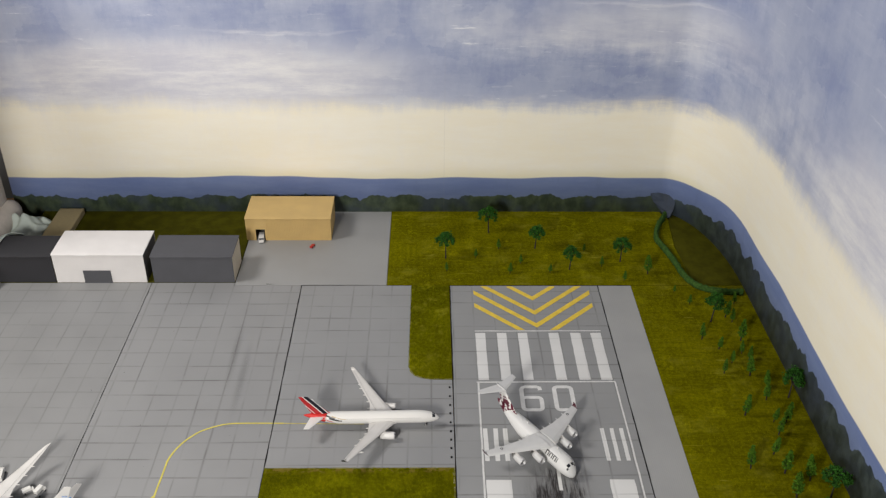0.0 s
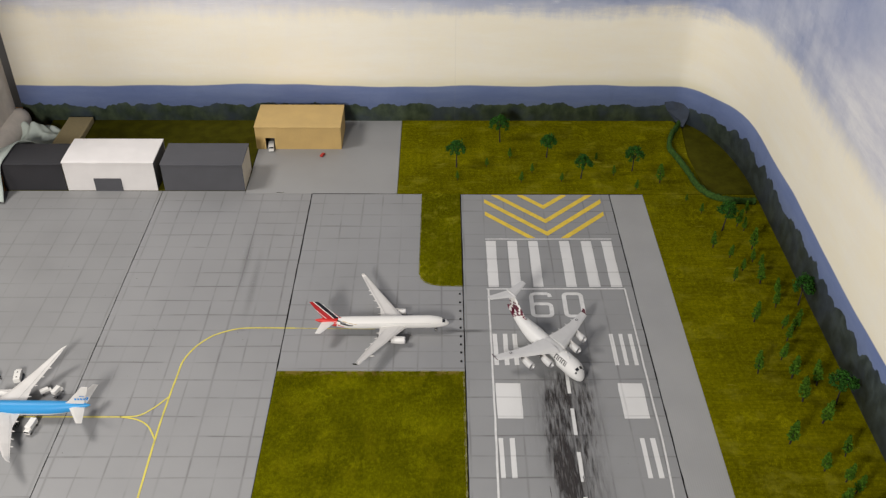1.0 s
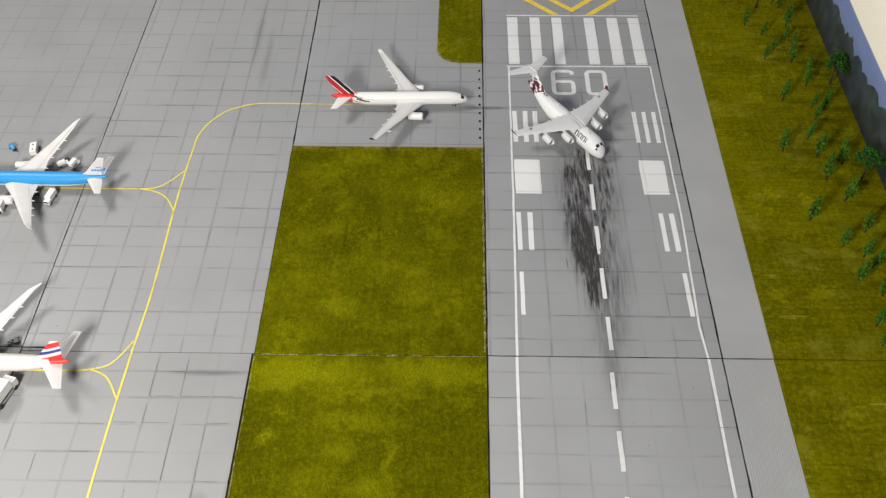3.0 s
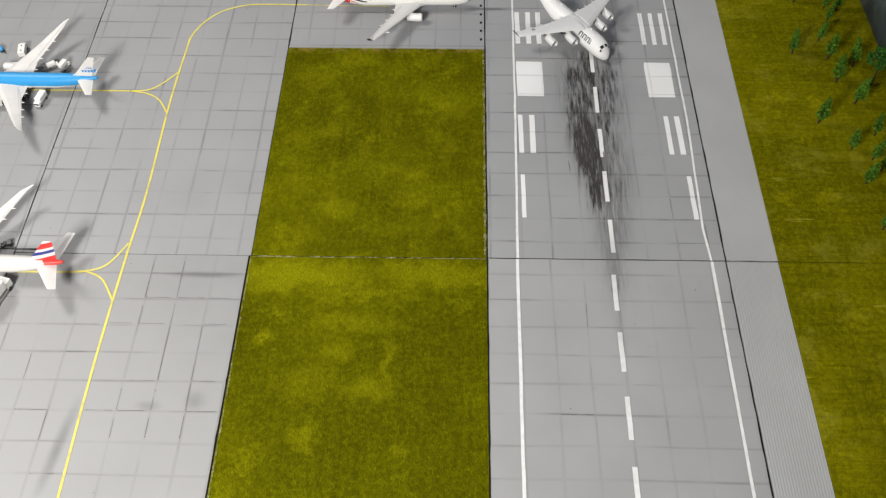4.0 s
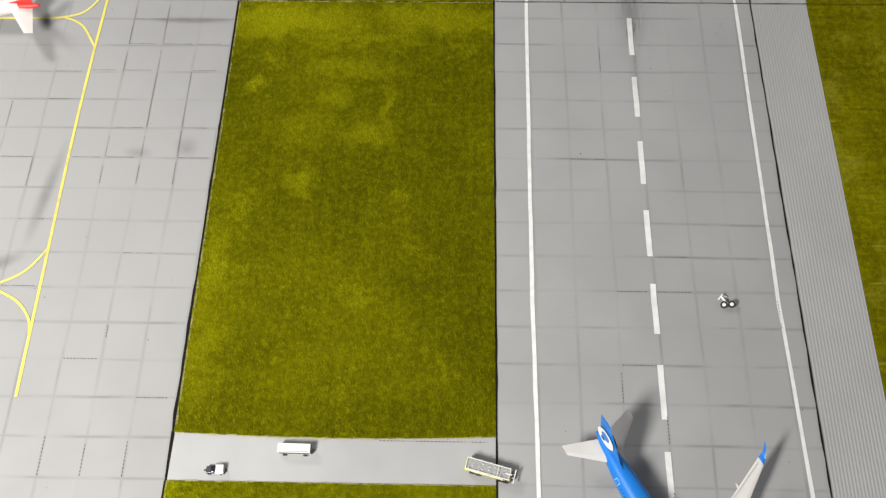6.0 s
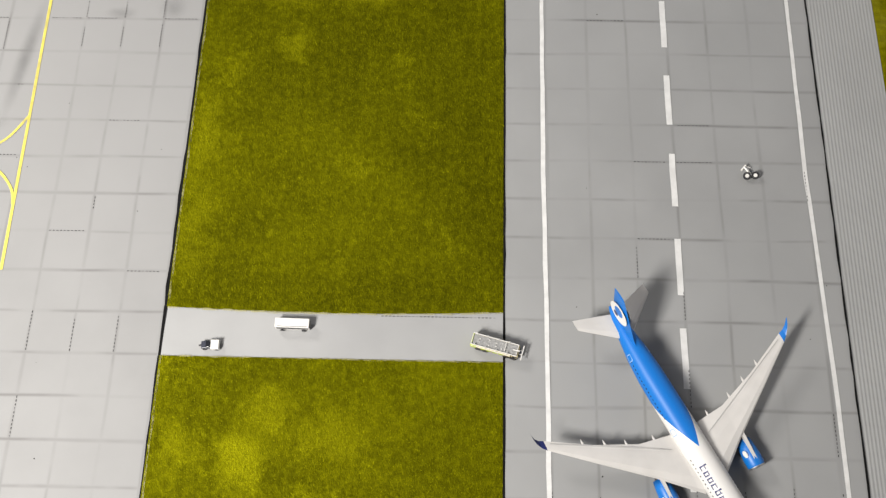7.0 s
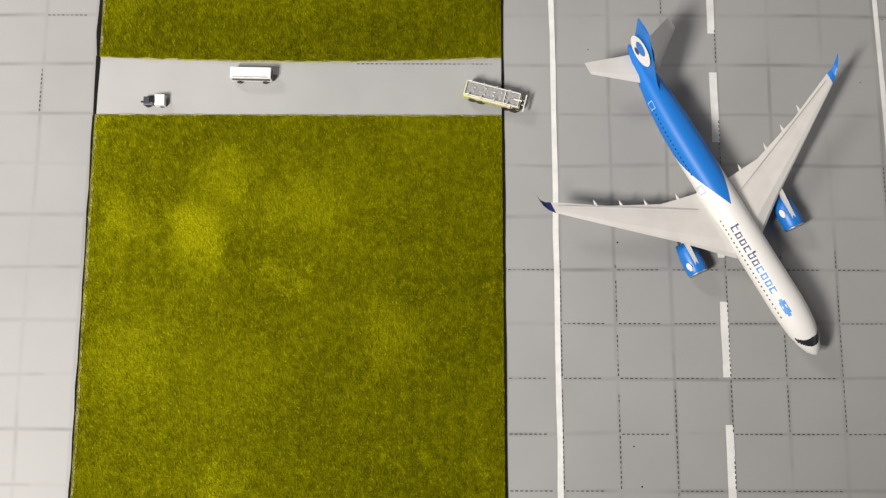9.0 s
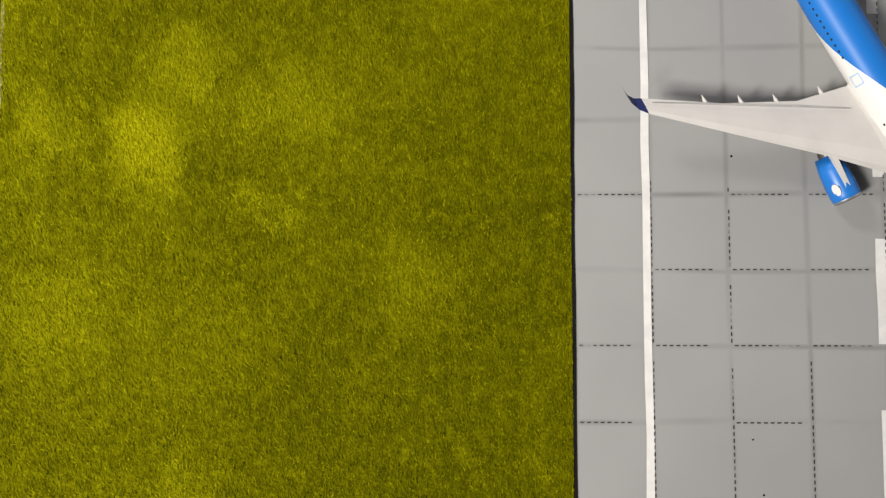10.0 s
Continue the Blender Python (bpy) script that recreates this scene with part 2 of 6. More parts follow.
def grass_material(name, low, high, pale, fibres=True, rubs=(), north=False, ribbed=False, isle=False):
    """Flocked mat: tone by tuft, by patch and by single fibre. rubs: bleached patches (x, y, half sizes, amount); north: brown bald spots; ribbed: a coarser cross weave."""
    m, nt, b = tree_of(name)
    v = coords(nt)
    x, y, _ = xyz(nt, v)
    patch = noise_of(nt, v, 9, 4, 0.6)
    drift = noise_of(nt, v, 34, 3, 0.6, (0.7, 1.6, 1.0))
    tuft = noise_of(nt, v, 250, 3, 0.6)
    rnd = nt.nodes.new("ShaderNodeNewGeometry").outputs["Random Per Island"] if fibres else noise_of(nt, v, 1500, 2, 0.5)
    t = maths(nt, "ADD", maths(nt, "MULTIPLY", step(nt, patch, 0.40, 0.64), 0.26), maths(nt, "MULTIPLY", maths(nt, "POWER", rnd, 1.5), 0.23))
    t = maths(nt, "ADD", t, maths(nt, "MULTIPLY", step(nt, drift, 0.35, 0.7), 0.12))
    t = maths(nt, "ADD", t, maths(nt, "MULTIPLY", step(nt, tuft, 0.40, 0.64), 0.27))
    t = maths(nt, "ADD", t, maths(nt, "MULTIPLY", maths(nt, "SUBTRACT", noise_of(nt, v, 240, 2, 0.5, (1.0, 0.05, 1.0)), 0.5), 0.35))
    col = mix(nt, t, low, high)
    col = mix(nt, maths(nt, "MULTIPLY", step(nt, rnd, 0.30, 0.10), 0.20), col, tuple(c * 0.55 for c in low))
    col = mix(nt, maths(nt, "MULTIPLY", step(nt, rnd, 0.90, 0.97), 0.16), col, pale)
    worn = step(nt, maths(nt, "ADD", noise_of(nt, v, 24, 3, 0.65), maths(nt, "MULTIPLY", maths(nt, "SUBTRACT", tuft, 0.5), 0.2)), 0.57, 0.70)
    worn = maths(nt, "MULTIPLY", worn, maths(nt, "ADD", 0.05, maths(nt, "MULTIPLY", rnd, 0.20)))
    if north:
        bald = maths(nt, "MULTIPLY", step(nt, noise_of(nt, v, 38, 4, 0.65, (1.0, 0.7, 1.0)), 0.50, 0.66), 0.16)
        col = mix(nt, bald, col, (0.330, 0.290, 0.006))
        col = mix(nt, maths(nt, "MULTIPLY", step(nt, noise_of(nt, v, 11, 4, 0.65), 0.46, 0.66), 0.35), col, low)
        col = mix(nt, maths(nt, "MULTIPLY", step(nt, noise_of(nt, v, 26, 4, 0.7), 0.54, 0.66), 0.10), col, pale)
        # trodden brown rim along the north edge
        fray = maths(nt, "MULTIPLY", step(nt, y, 0.586, 0.594), step(nt, y, 0.600, 0.598))
        col = mix(nt, maths(nt, "MULTIPLY", maths(nt, "MULTIPLY", fray, step(nt, noise_of(nt, v, 95, 4, 0.65), 0.46, 0.57)), 0.8), col, (0.230, 0.165, 0.034))
    if isle:
        trod = step(nt, noise_of(nt, v, 48, 5, 0.70), 0.50, 0.68)
        col = mix(nt, maths(nt, "MULTIPLY", trod, 0.40), col, (0.330, 0.300, 0.030))
    if ribbed:
        rib = step(nt, noise_of(nt, v, 430, 3, 0.6, (0.06, 1.0, 1.0)), 0.46, 0.62)
        col = mix(nt, maths(nt, "MULTIPLY", rib, 0.20), col, tuple(c * 0.5 for c in low))
        rib = step(nt, noise_of(nt, v, 160, 2, 0.6, (0.10, 1.0, 1.0)), 0.52, 0.66)
        col = mix(nt, maths(nt, "MULTIPLY", rib, 0.22), col, tuple(c * 0.55 for c in low))
        scuff = maths(nt, "MULTIPLY", step(nt, noise_of(nt, v, 150, 2, 0.5, (0.09, 1.0, 1.0)), 0.67, 0.70), step(nt, noise_of(nt, v, 22, 2, 0.5), 0.50, 0.58))
        bare = maths(nt, "MULTIPLY", step(nt, noise_of(nt, v, 28, 5, 0.7, (0.8, 1.0, 1.0)), 0.50, 0.70), 0.24)
        col = mix(nt, maths(nt, "MAXIMUM", maths(nt, "MULTIPLY", scuff, 0.42), bare), col, (0.36, 0.335, 0.036))
    # bleached rubs with a shape of their own
    rub = 0.0
    if rubs:
        wob = maths(nt, "MULTIPLY", maths(nt, "SUBTRACT", noise_of(nt, v, 55, 4, 0.65), 0.5), 0.045)
        wx, wy = maths(nt, "ADD", x, wob), maths(nt, "SUBTRACT", y, wob)
        for cx, cy, rx, ry, amount in rubs:
            rub = maths(nt, "MAXIMUM", rub, maths(nt, "MULTIPLY", ellipse(nt, wx, wy, cx, cy, rx, ry, 0.75), amount))
        rub = maths(nt, "MULTIPLY", rub, maths(nt, "ADD", 0.26, maths(nt, "MULTIPLY", rnd, 0.26)))
    put(nt, b, "Base Color", mix(nt, maths(nt, "MAXIMUM", worn, rub), col, pale))
    if fibres:
        # matted flock shades mostly as one soft sheet
        up = nd(nt, "ShaderNodeVectorMath", props={"op": "MULTIPLY_ADD"}, i0=nt.nodes.new("ShaderNodeNewGeometry").outputs["Normal"], i1=(0.26, 0.26, 0.26), i2=(0.0, 0.0, 0.74))
        put(nt, b, "Normal", nd(nt, "ShaderNodeVectorMath", props={"op": "NORMALIZE"}, i0=up))
    b.inputs["Roughness"].default_value = 0.8 if fibres else 0.95
    b.inputs["Specular IOR Level"].default_value = 0.03 if fibres else 0.02
    return m


def flock(name, gain, warm=1.0, **traits):
    """The fibres' and the backing's material of one mat."""
    low, high, pale = ((0.090, 0.090, 0.0006), (0.258, 0.256, 0.0020), (0.61, 0.60, 0.008))
    low, high, pale = ((col[0] * gain * warm, col[1] * gain, col[2] * gain) for col in (low, high, pale))
    return grass_material(name, low, high, pale, **traits), grass_material(name + "_backing", tuple(c * 0.80 for c in low), tuple(c * 0.80 for c in high), tuple(c * 0.6 for c in pale), False, **traits)


RUB_S = ((-0.148, -0.114, 0.013, 0.015, 0.85), (-0.136, -0.083, 0.013, 0.012, 0.55), (-0.186, -0.108, 0.010, 0.012, 0.5), (-0.100, -0.098, 0.016, 0.014, 0.4), (-0.179, -0.172, 0.016, 0.022, 0.4), (-0.054, -0.162, 0.012, 0.014, 0.35))
RUB_M = ((-0.160, 0.310, 0.055, 0.015, 1.0), (-0.040, 0.312, 0.045, 0.014, 0.85), (-0.180, 0.247, 0.007, 0.006, 0.85), (-0.080, 0.226, 0.006, 0.020, 0.60), (-0.096, 0.203, 0.022, 0.010, 0.50), (-0.139, 0.165, 0.008, 0.012, 0.65),
         (-0.105, 0.292, 0.040, 0.006, 0.60), (-0.105, 0.262, 0.030, 0.008, 0.50), (-0.194, 0.095, 0.008, 0.030, 0.60), (-0.192, 0.030, 0.010, 0.030, 0.50), (-0.120, 0.235, 0.014, 0.010, 0.50), (-0.140, 0.205, 0.020, 0.016, 0.30))
RUB_N = ((-0.066, 0.528, 0.030, 0.016, 0.25), (-0.133, 0.383, 0.016, 0.010, 0.40), (-0.062, 0.397, 0.020, 0.014, 0.35), (-0.070, 0.358, 0.030, 0.010, 0.25), (-0.128, 0.577, 0.020, 0.008, 0.30), (-0.170, 0.560, 0.020, 0.010, 0.25))
FLOCK_S = flock("south_olive_flock", 0.95, rubs=RUB_S)
FLOCK_M = flock("middle_olive_flock", 0.76, rubs=RUB_M)
FLOCK_N = flock("north_olive_flock", 0.80, rubs=RUB_N, north=True)
FLOCK_I = flock("island_olive_flock", 0.90, isle=True)
FLOCK_E = flock("ribbed_olive_flock", 1.0, 1.06, ribbed=True)
# dark olive of two flat mats; the yard's shade is put into this colour
GRASS_SHADE = surface("dark_mat_with_yard_shade", (0.056, 0.054, 0.004), 0.95, 0.22, 60, 900, 0.4, 0.0006, gloss=0.04)


def backdrop_material():
    """Hand-painted backdrop: tree line, blue hills, cream haze, brushed blue sky. u: metres along the wall, v: metres up."""
    m, nt, b = tree_of("painted_backdrop")
    uv = coords(nt, "UV")
    u, v, _ = xyz(nt, uv)
    # the painted bands stand a little higher on the east wall
    east = step(nt, u, 1.00, 1.16)
    far = step(nt, u, 1.15, 1.75)
    # bushes: rounded crowns side by side along the wall
    crown = nd(nt, "ShaderNodeTexVoronoi", Vector=nd(nt, "ShaderNodeMapping", Vector=uv, Scale=(1.0, 0.0, 1.0)), Scale=38.0)
    crown = maths(nt, "SUBTRACT", 1.0, maths(nt, "MULTIPLY", maths(nt, "POWER", crown, 2.0), 3.0))
    edge = noise_of(nt, uv, 80, 3, 0.55, (1.0, 0.6, 1.0))
    base = maths(nt, "ADD", maths(nt, "ADD", 0.0275, maths(nt, "MULTIPLY", east, 0.015)), maths(nt, "MULTIPLY", far, 0.016))
    top = maths(nt, "ADD", base, maths(nt, "MULTIPLY", crown, maths(nt, "ADD", 0.0032, maths(nt, "MULTIPLY", east, 0.005))))
    top = maths(nt, "ADD", top, maths(nt, "MULTIPLY", maths(nt, "SUBTRACT", edge, 0.5), 0.014))
    tree = step(nt, maths(nt, "SUBTRACT", v, top), 0.0005, -0.0005)
    wave = noise_of(nt, uv, 4.2, 2, 0.5, (1.0, 0.0, 1.0))
    hill_top = maths(nt, "ADD", maths(nt, "ADD", 0.0595, maths(nt, "MULTIPLY", east, 0.016)), maths(nt, "MULTIPLY", maths(nt, "SUBTRACT", wave, 0.5), 0.020))
    hill = step(nt, maths(nt, "SUBTRACT", v, hill_top), 0.0010, -0.0010)
    # brushwork: broad patches, upright drags, long sweeps and dry white scratches
    broad = noise_of(nt, uv, 7, 5, 0.6, (1.0, 1.3, 1.0))
    upright_ = noise_of(nt, uv, 30, 9, 0.72, (1.0, 0.30, 1.0))
    sweep = noise_of(nt, uv, 22, 9, 0.72, (0.30, 1.4, 1.0))
    fibre = noise_of(nt, uv, 70, 7, 0.70, (0.22, 2.6, 1.0))
    warp = nd(nt, "ShaderNodeVectorMath", props={"op": "MULTIPLY_ADD"}, i0=nd(nt, "ShaderNodeTexNoise", 1, Vector=uv, Scale=28.0, Detail=6.0, Roughness=0.7), i1=(0.055, 0.055, 0.0), i2=uv)
    dab = xyz(nt, nd(nt, "ShaderNodeTexVoronoi", 1, Vector=nd(nt, "ShaderNodeMapping", Vector=warp, Scale=(1.0, 0.50, 1.0)), Scale=24.0))[0]
    flick = xyz(nt, nd(nt, "ShaderNodeTexVoronoi", 1, Vector=nd(nt, "ShaderNodeMapping", Vector=warp, Scale=(0.45, 1.3, 1.0)), Scale=38.0))[0]
    tone = maths(nt, "ADD", maths(nt, "MULTIPLY", broad, 0.75), maths(nt, "ADD", maths(nt, "MULTIPLY", upright_, 0.46), maths(nt, "MULTIPLY", sweep, 0.34)))
    tone = maths(nt, "ADD", tone, maths(nt, "ADD", maths(nt, "MULTIPLY", maths(nt, "SUBTRACT", dab, 0.5), 0.07), maths(nt, "MULTIPLY", maths(nt, "SUBTRACT", flick, 0.5), 0.09)))
    wob_u = maths(nt, "ADD", u, maths(nt, "MULTIPLY", maths(nt, "SUBTRACT", broad, 0.5), 0.22))
    wob_v = maths(nt, "ADD", v, maths(nt, "ADD", maths(nt, "MULTIPLY", maths(nt, "SUBTRACT", upright_, 0.5), 0.050), maths(nt, "MULTIPLY", maths(nt, "SUBTRACT", sweep, 0.5), 0.060)))
    cloud = maths(nt, "MAXIMUM", ellipse(nt, wob_u, wob_v, 0.29, 0.212, 0.31, 0.062, 0.40), ellipse(nt, wob_u, wob_v, 1.62, 0.25, 0.26, 0.075, 0.5))
    cloud = maths(nt, "MAXIMUM", cloud, maths(nt, "MULTIPLY", ellipse(nt, wob_u, wob_v, 0.93, 0.292, 0.18, 0.036, 0.6), 0.55))
    sky = mix(nt, step(nt, tone, 0.52, 1.02), (0.250, 0.300, 0.480), (0.52, 0.555, 0.655))
    sky = mix(nt, maths(nt, "MULTIPLY", step(nt, dab, 0.72, 0.95), 0.07), sky, (0.33, 0.35, 0.45))
    sky = mix(nt, maths(nt, "MULTIPLY", cloud, 0.80), sky, mix(nt, step(nt, sweep, 0.35, 0.7), (0.60, 0.60, 0.66), (0.84, 0.83, 0.81)))
    blue = maths(nt, "MAXIMUM", ellipse(nt, wob_u, wob_v, 1.40, 0.40, 0.26, 0.085, 0.5), maths(nt, "MULTIPLY", ellipse(nt, wob_u, wob_v, 0.83, 0.224, 0.20, 0.034, 0.6), 0.9))
    blue = maths(nt, "MAXIMUM", blue, maths(nt, "MULTIPLY", ellipse(nt, wob_u, wob_v, 0.26, 0.318, 0.42, 0.032, 0.6), 0.7))
    sky = mix(nt, maths(nt, "MULTIPLY", blue, 0.68), sky, mix(nt, step(nt, tone, 0.55, 0.95), (0.215, 0.260, 0.43), (0.31, 0.355, 0.50)))
    scratch = maths(nt, "MULTIPLY", step(nt, fibre, 0.58, 0.68), step(nt, broad, 0.46, 0.60))
    sky = mix(nt, maths(nt, "MULTIPLY", maths(nt, "MULTIPLY", scratch, maths(nt, "SUBTRACT", 1.0, maths(nt, "MULTIPLY", east, 0.7))), 0.70), sky, (0.84, 0.85, 0.87))
    # long dry strokes of white
    dry = 0.0
    for cu, cv, ru, amount in ((0.42, 0.285, 0.085, 0.42), (0.95, 0.328, 0.110, 0.42), (0.19, 0.234, 0.060, 0.4), (0.30, 0.226, 0.130, 0.35), (0.03, 0.272, 0.050, 0.4)):
        dry = maths(nt, "MAXIMUM", dry, maths(nt, "MULTIPLY", ellipse(nt, u, maths(nt, "ADD", v, maths(nt, "MULTIPLY", maths(nt, "SUBTRACT", broad, 0.5), 0.03)), cu, cv, ru, 0.0026, 0.7), amount))
    sky = mix(nt, maths(nt, "MULTIPLY", dry, step(nt, fibre, 0.35, 0.6)), sky, (0.80, 0.80, 0.82))
    cream = mix(nt, step(nt, sweep, 0.3, 0.75), (0.88, 0.82, 0.66), (0.90, 0.87, 0.76))
    cream = mix(nt, maths(nt, "MULTIPLY", maths(nt, "ADD", maths(nt, "MULTIPLY", flick, 0.5), step(nt, upright_, 0.45, 0.7)), 0.36), cream, (0.85, 0.82, 0.75))
    high = maths(nt, "ADD", v, maths(nt, "ADD", maths(nt, "MULTIPLY", maths(nt, "SUBTRACT", sweep, 0.5), 0.045), maths(nt, "MULTIPLY", maths(nt, "SUBTRACT", upright_, 0.5), 0.035)))
    high = maths(nt, "ADD", high, maths(nt, "MULTIPLY", east, -0.022))
    col = mix(nt, step(nt, high, 0.162, 0.196), cream, sky)
    lowlight = step(nt, maths(nt, "SUBTRACT", v, hill_top), 0.018, 0.0)
    col = mix(nt, maths(nt, "MULTIPLY", maths(nt, "MULTIPLY", lowlight, maths(nt, "SUBTRACT", 1.0, east)), 0.40), col, (0.82, 0.76, 0.46))
    hills = mix(nt, step(nt, sweep, 0.3, 0.7), (0.150, 0.205, 0.41), (0.200, 0.260, 0.46))
    hills = mix(nt, maths(nt, "MULTIPLY", step(nt, upright_, 0.5, 0.75), 0.5), hills, (0.14, 0.185, 0.34))
    col = mix(nt, hill, col, hills)
    leaf = noise_of(nt, uv, 62, 5, 0.60, (1.0, 0.7, 1.0))
    blotch = noise_of(nt, uv, 18, 3, 0.6)
    trees = mix(nt, step(nt, leaf, 0.35, 0.7), (0.040, 0.060, 0.040), (0.105, 0.140, 0.085))
    trees = mix(nt, maths(nt, "MULTIPLY", step(nt, blotch, 0.42, 0.66), 0.75), trees, (0.070, 0.092, 0.135))
    trees = mix(nt, maths(nt, "MULTIPLY", east, 0.62), trees, mix(nt, step(nt, leaf, 0.35, 0.7), (0.028, 0.036, 0.050), (0.062, 0.080, 0.118)))
    col = mix(nt, tree, col, trees)
    # a faint upright crease where two sheets of paper meet
    crease = step(nt, maths(nt, "ABSOLUTE", maths(nt, "SUBTRACT", u, 0.657)), 0.0011, 0.0002)
    put(nt, b, "Base Color", mix(nt, maths(nt, "MULTIPLY", crease, 0.10), col, (0.35, 0.35, 0.36)))
    b.inputs["Roughness"].default_value = 0.5
    bumped(nt, b, maths(nt, "ADD", upright_, maths(nt, "ADD", sweep, maths(nt, "MULTIPLY", fibre, 0.4))), 0.22, 0.002)
    return m


# ---- the room that closes the place ----
def room():
    for name, args in (("floor", (-2.2, 1.7, -2.0, 1.8, -0.80, -0.75)), ("ceiling", (-2.2, 1.7, -2.0, 1.8, 1.70, 1.75)),
                       ("wall_south", (-2.2, 1.7, -2.05, -2.0, -0.75, 1.70)), ("wall_north", (-2.2, 1.7, 1.80, 1.85, -0.75, 1.70)),
                       ("wall_west", (-2.25, -2.2, -2.0, 1.8, -0.75, 1.70)), ("wall_east", (1.70, 1.75, -2.0, 1.8, -0.75, 1.70))):
        tagged(part(name, box(BM(), *args), ROOM), "plain painted room surface", "floor" if name == "floor" else "ceiling" if name == "ceiling" else "wall", kind="structure")


room()
table = thing("layout_table", "orange-brown wooden table under the model airport", "table")
part("tabletop", box(BM(), -0.85, 0.47, -0.75, 1.20, -0.030, -0.0085), WOOD, table)
for lx, ly in ((-0.80, -0.70), (0.42, -0.70), (-0.80, 1.14), (0.42, 1.14)):
    part("leg", box(BM(), lx - 0.03, lx + 0.03, ly - 0.03, ly + 0.03, -0.75, -0.030), WOOD, table)


# ---- painted backdrop, with its rounded corner ----
def backdrop():
    pts = [(-0.662, 1.147)] + [(-0.662 + 0.987 * i / 16, 1.147) for i in range(1, 17)]
    pts += [(0.325 + 0.081 * math.sin(a), 0.940 + 0.207 * math.cos(a)) for a in (math.pi / 2 * i / 14 for i in range(1, 15))]
    pts += [(0.406 + 0.002 * i / 14, 0.940 - 1.55 * i / 14) for i in range(1, 15)]
    s, run = 0.0, [0.0]
    for a, b in zip(pts, pts[1:]):
        s += math.hypot(b[0] - a[0], b[1] - a[1])
        run.append(s)
    bm = BM()
    uv = bm.loops.layers.uv.new("metres")
    levels = [-0.008, 0.08, 0.2, 0.4, 0.75]
    front = [[bm.verts.new((x, y, z)) for z in levels] for x, y in pts]
    for i in range(len(pts) - 1):
        for k in range(len(levels) - 1):
            f = bm.faces.new((front[i][k], front[i + 1][k], front[i + 1][k + 1], front[i][k + 1]))
            f.smooth = True
            for loop, (a, c) in zip(f.loops, ((i, k), (i + 1, k), (i + 1, k + 1), (i, k + 1))):
                loop[uv].uv = (run[a], levels[c])
    me = bpy.data.meshes.new("backdrop")
    bm.to_mesh(me)
    bm.free()
    me.materials.append(backdrop_material())
    ob = new("backdrop", me)
    sol = ob.modifiers.new("board", "SOLIDIFY")
    sol.thickness, sol.offset = 0.004, 1.0
    tagged(ob, "hand-painted backdrop of trees, blue hills, cream haze and cloudy sky", "backdrop", kind="structure")


backdrop()


def paper_flap():
    paint = surface("navy_painted_paper", (0.030, 0.042, 0.066), 0.8, 0.3, 60, 600)
    rows = (((0.312, 1.1440, 0.034), (0.332, 1.1440, 0.036), (0.351, 1.1370, 0.036)), ((0.318, 1.1420, 0.020), (0.334, 1.1370, 0.022), (0.350, 1.1320, 0.024)),
            ((0.330, 1.1360, 0.007), (0.338, 1.1300, 0.009), (0.3475, 1.1270, 0.013)), ((0.3395, 1.1225, 0.0015), (0.3405, 1.1220, 0.0016), (0.3415, 1.1220, 0.002)))
    vs = [p for row in rows for p in row]
    fs = [(3 * j + i, 3 * j + i + 1, 3 * j + i + 4, 3 * j + i + 3) for j in range(3) for i in range(2)]
    ob = raw_mesh("paper_flap", vs, fs, paint)
    ob.modifiers.new("thickness", "SOLIDIFY").thickness = 0.0006
    tagged(ob, "peeling navy painted paper flap in the backdrop corner", "paper")


paper_flap()

# ---- boards of the airfield: each a painted sheet of fluted plastic ----
TH = -0.008


def board(name, poly, material, label, category="board"):
    ob = part(name, prism(BM(), poly, TH, 0.0), material)
    return tagged(ob, label, category, kind="structure")


def rect(x0, x1, y0, y1):
    return [(x0, y0), (x1, y0), (x1, y1), (x0, y1)]


G = 0.0004
runway_n = board("runway_north", rect(G, 0.2022, 0.3300, 0.9385), G_RUN_N, "grey painted runway board with brushed slab joints")
runway_s = board("runway_south", rect(G, 0.2022, -0.60, 0.3296), G_RUN_S, "grey painted runway board with perforated slab joints")
apron_n = board("apron_north", [(-0.4058, 0.3300), (-0.2020, 0.3300), (-0.2020, 0.9388), (-0.2931, 0.9388), (-0.2931, 0.9460), (-0.4058, 0.9460)], G_APR_N, "grey apron board with brushed slab joints")
apron_s = board("apron_south", rect(-0.4055, -0.2040, -0.60, 0.3293), G_APR_S, "grey apron board with perforated slab joints")
apron_w = board("apron_west", [(-0.6240, 0.3360), (-0.4061, 0.3360), (-0.4061, 0.9460), (-0.6260, 0.9460)], G_APR_W, "grey apron board with faint slab joints")
apron_sw = board("apron_southwest", rect(-0.6075, -0.4063, -0.60, 0.3350), G_APR_S, "grey apron board with slab joints")
taxiway = board("taxiway", rect(-0.2012, -G, 0.5965, 0.9392), G_TAXI, "grey taxiway board with brushed slab joints")
hangar_yard = board("hangar_yard", rect(-0.2925, -0.0860, 0.9395, 1.1440), GREY2, "plain grey yard in front of the tan hangar")
road = board("service_road", rect(-0.2025, -G, -0.0560, -0.0180), ROAD, "plain grey service road between the grass panels")


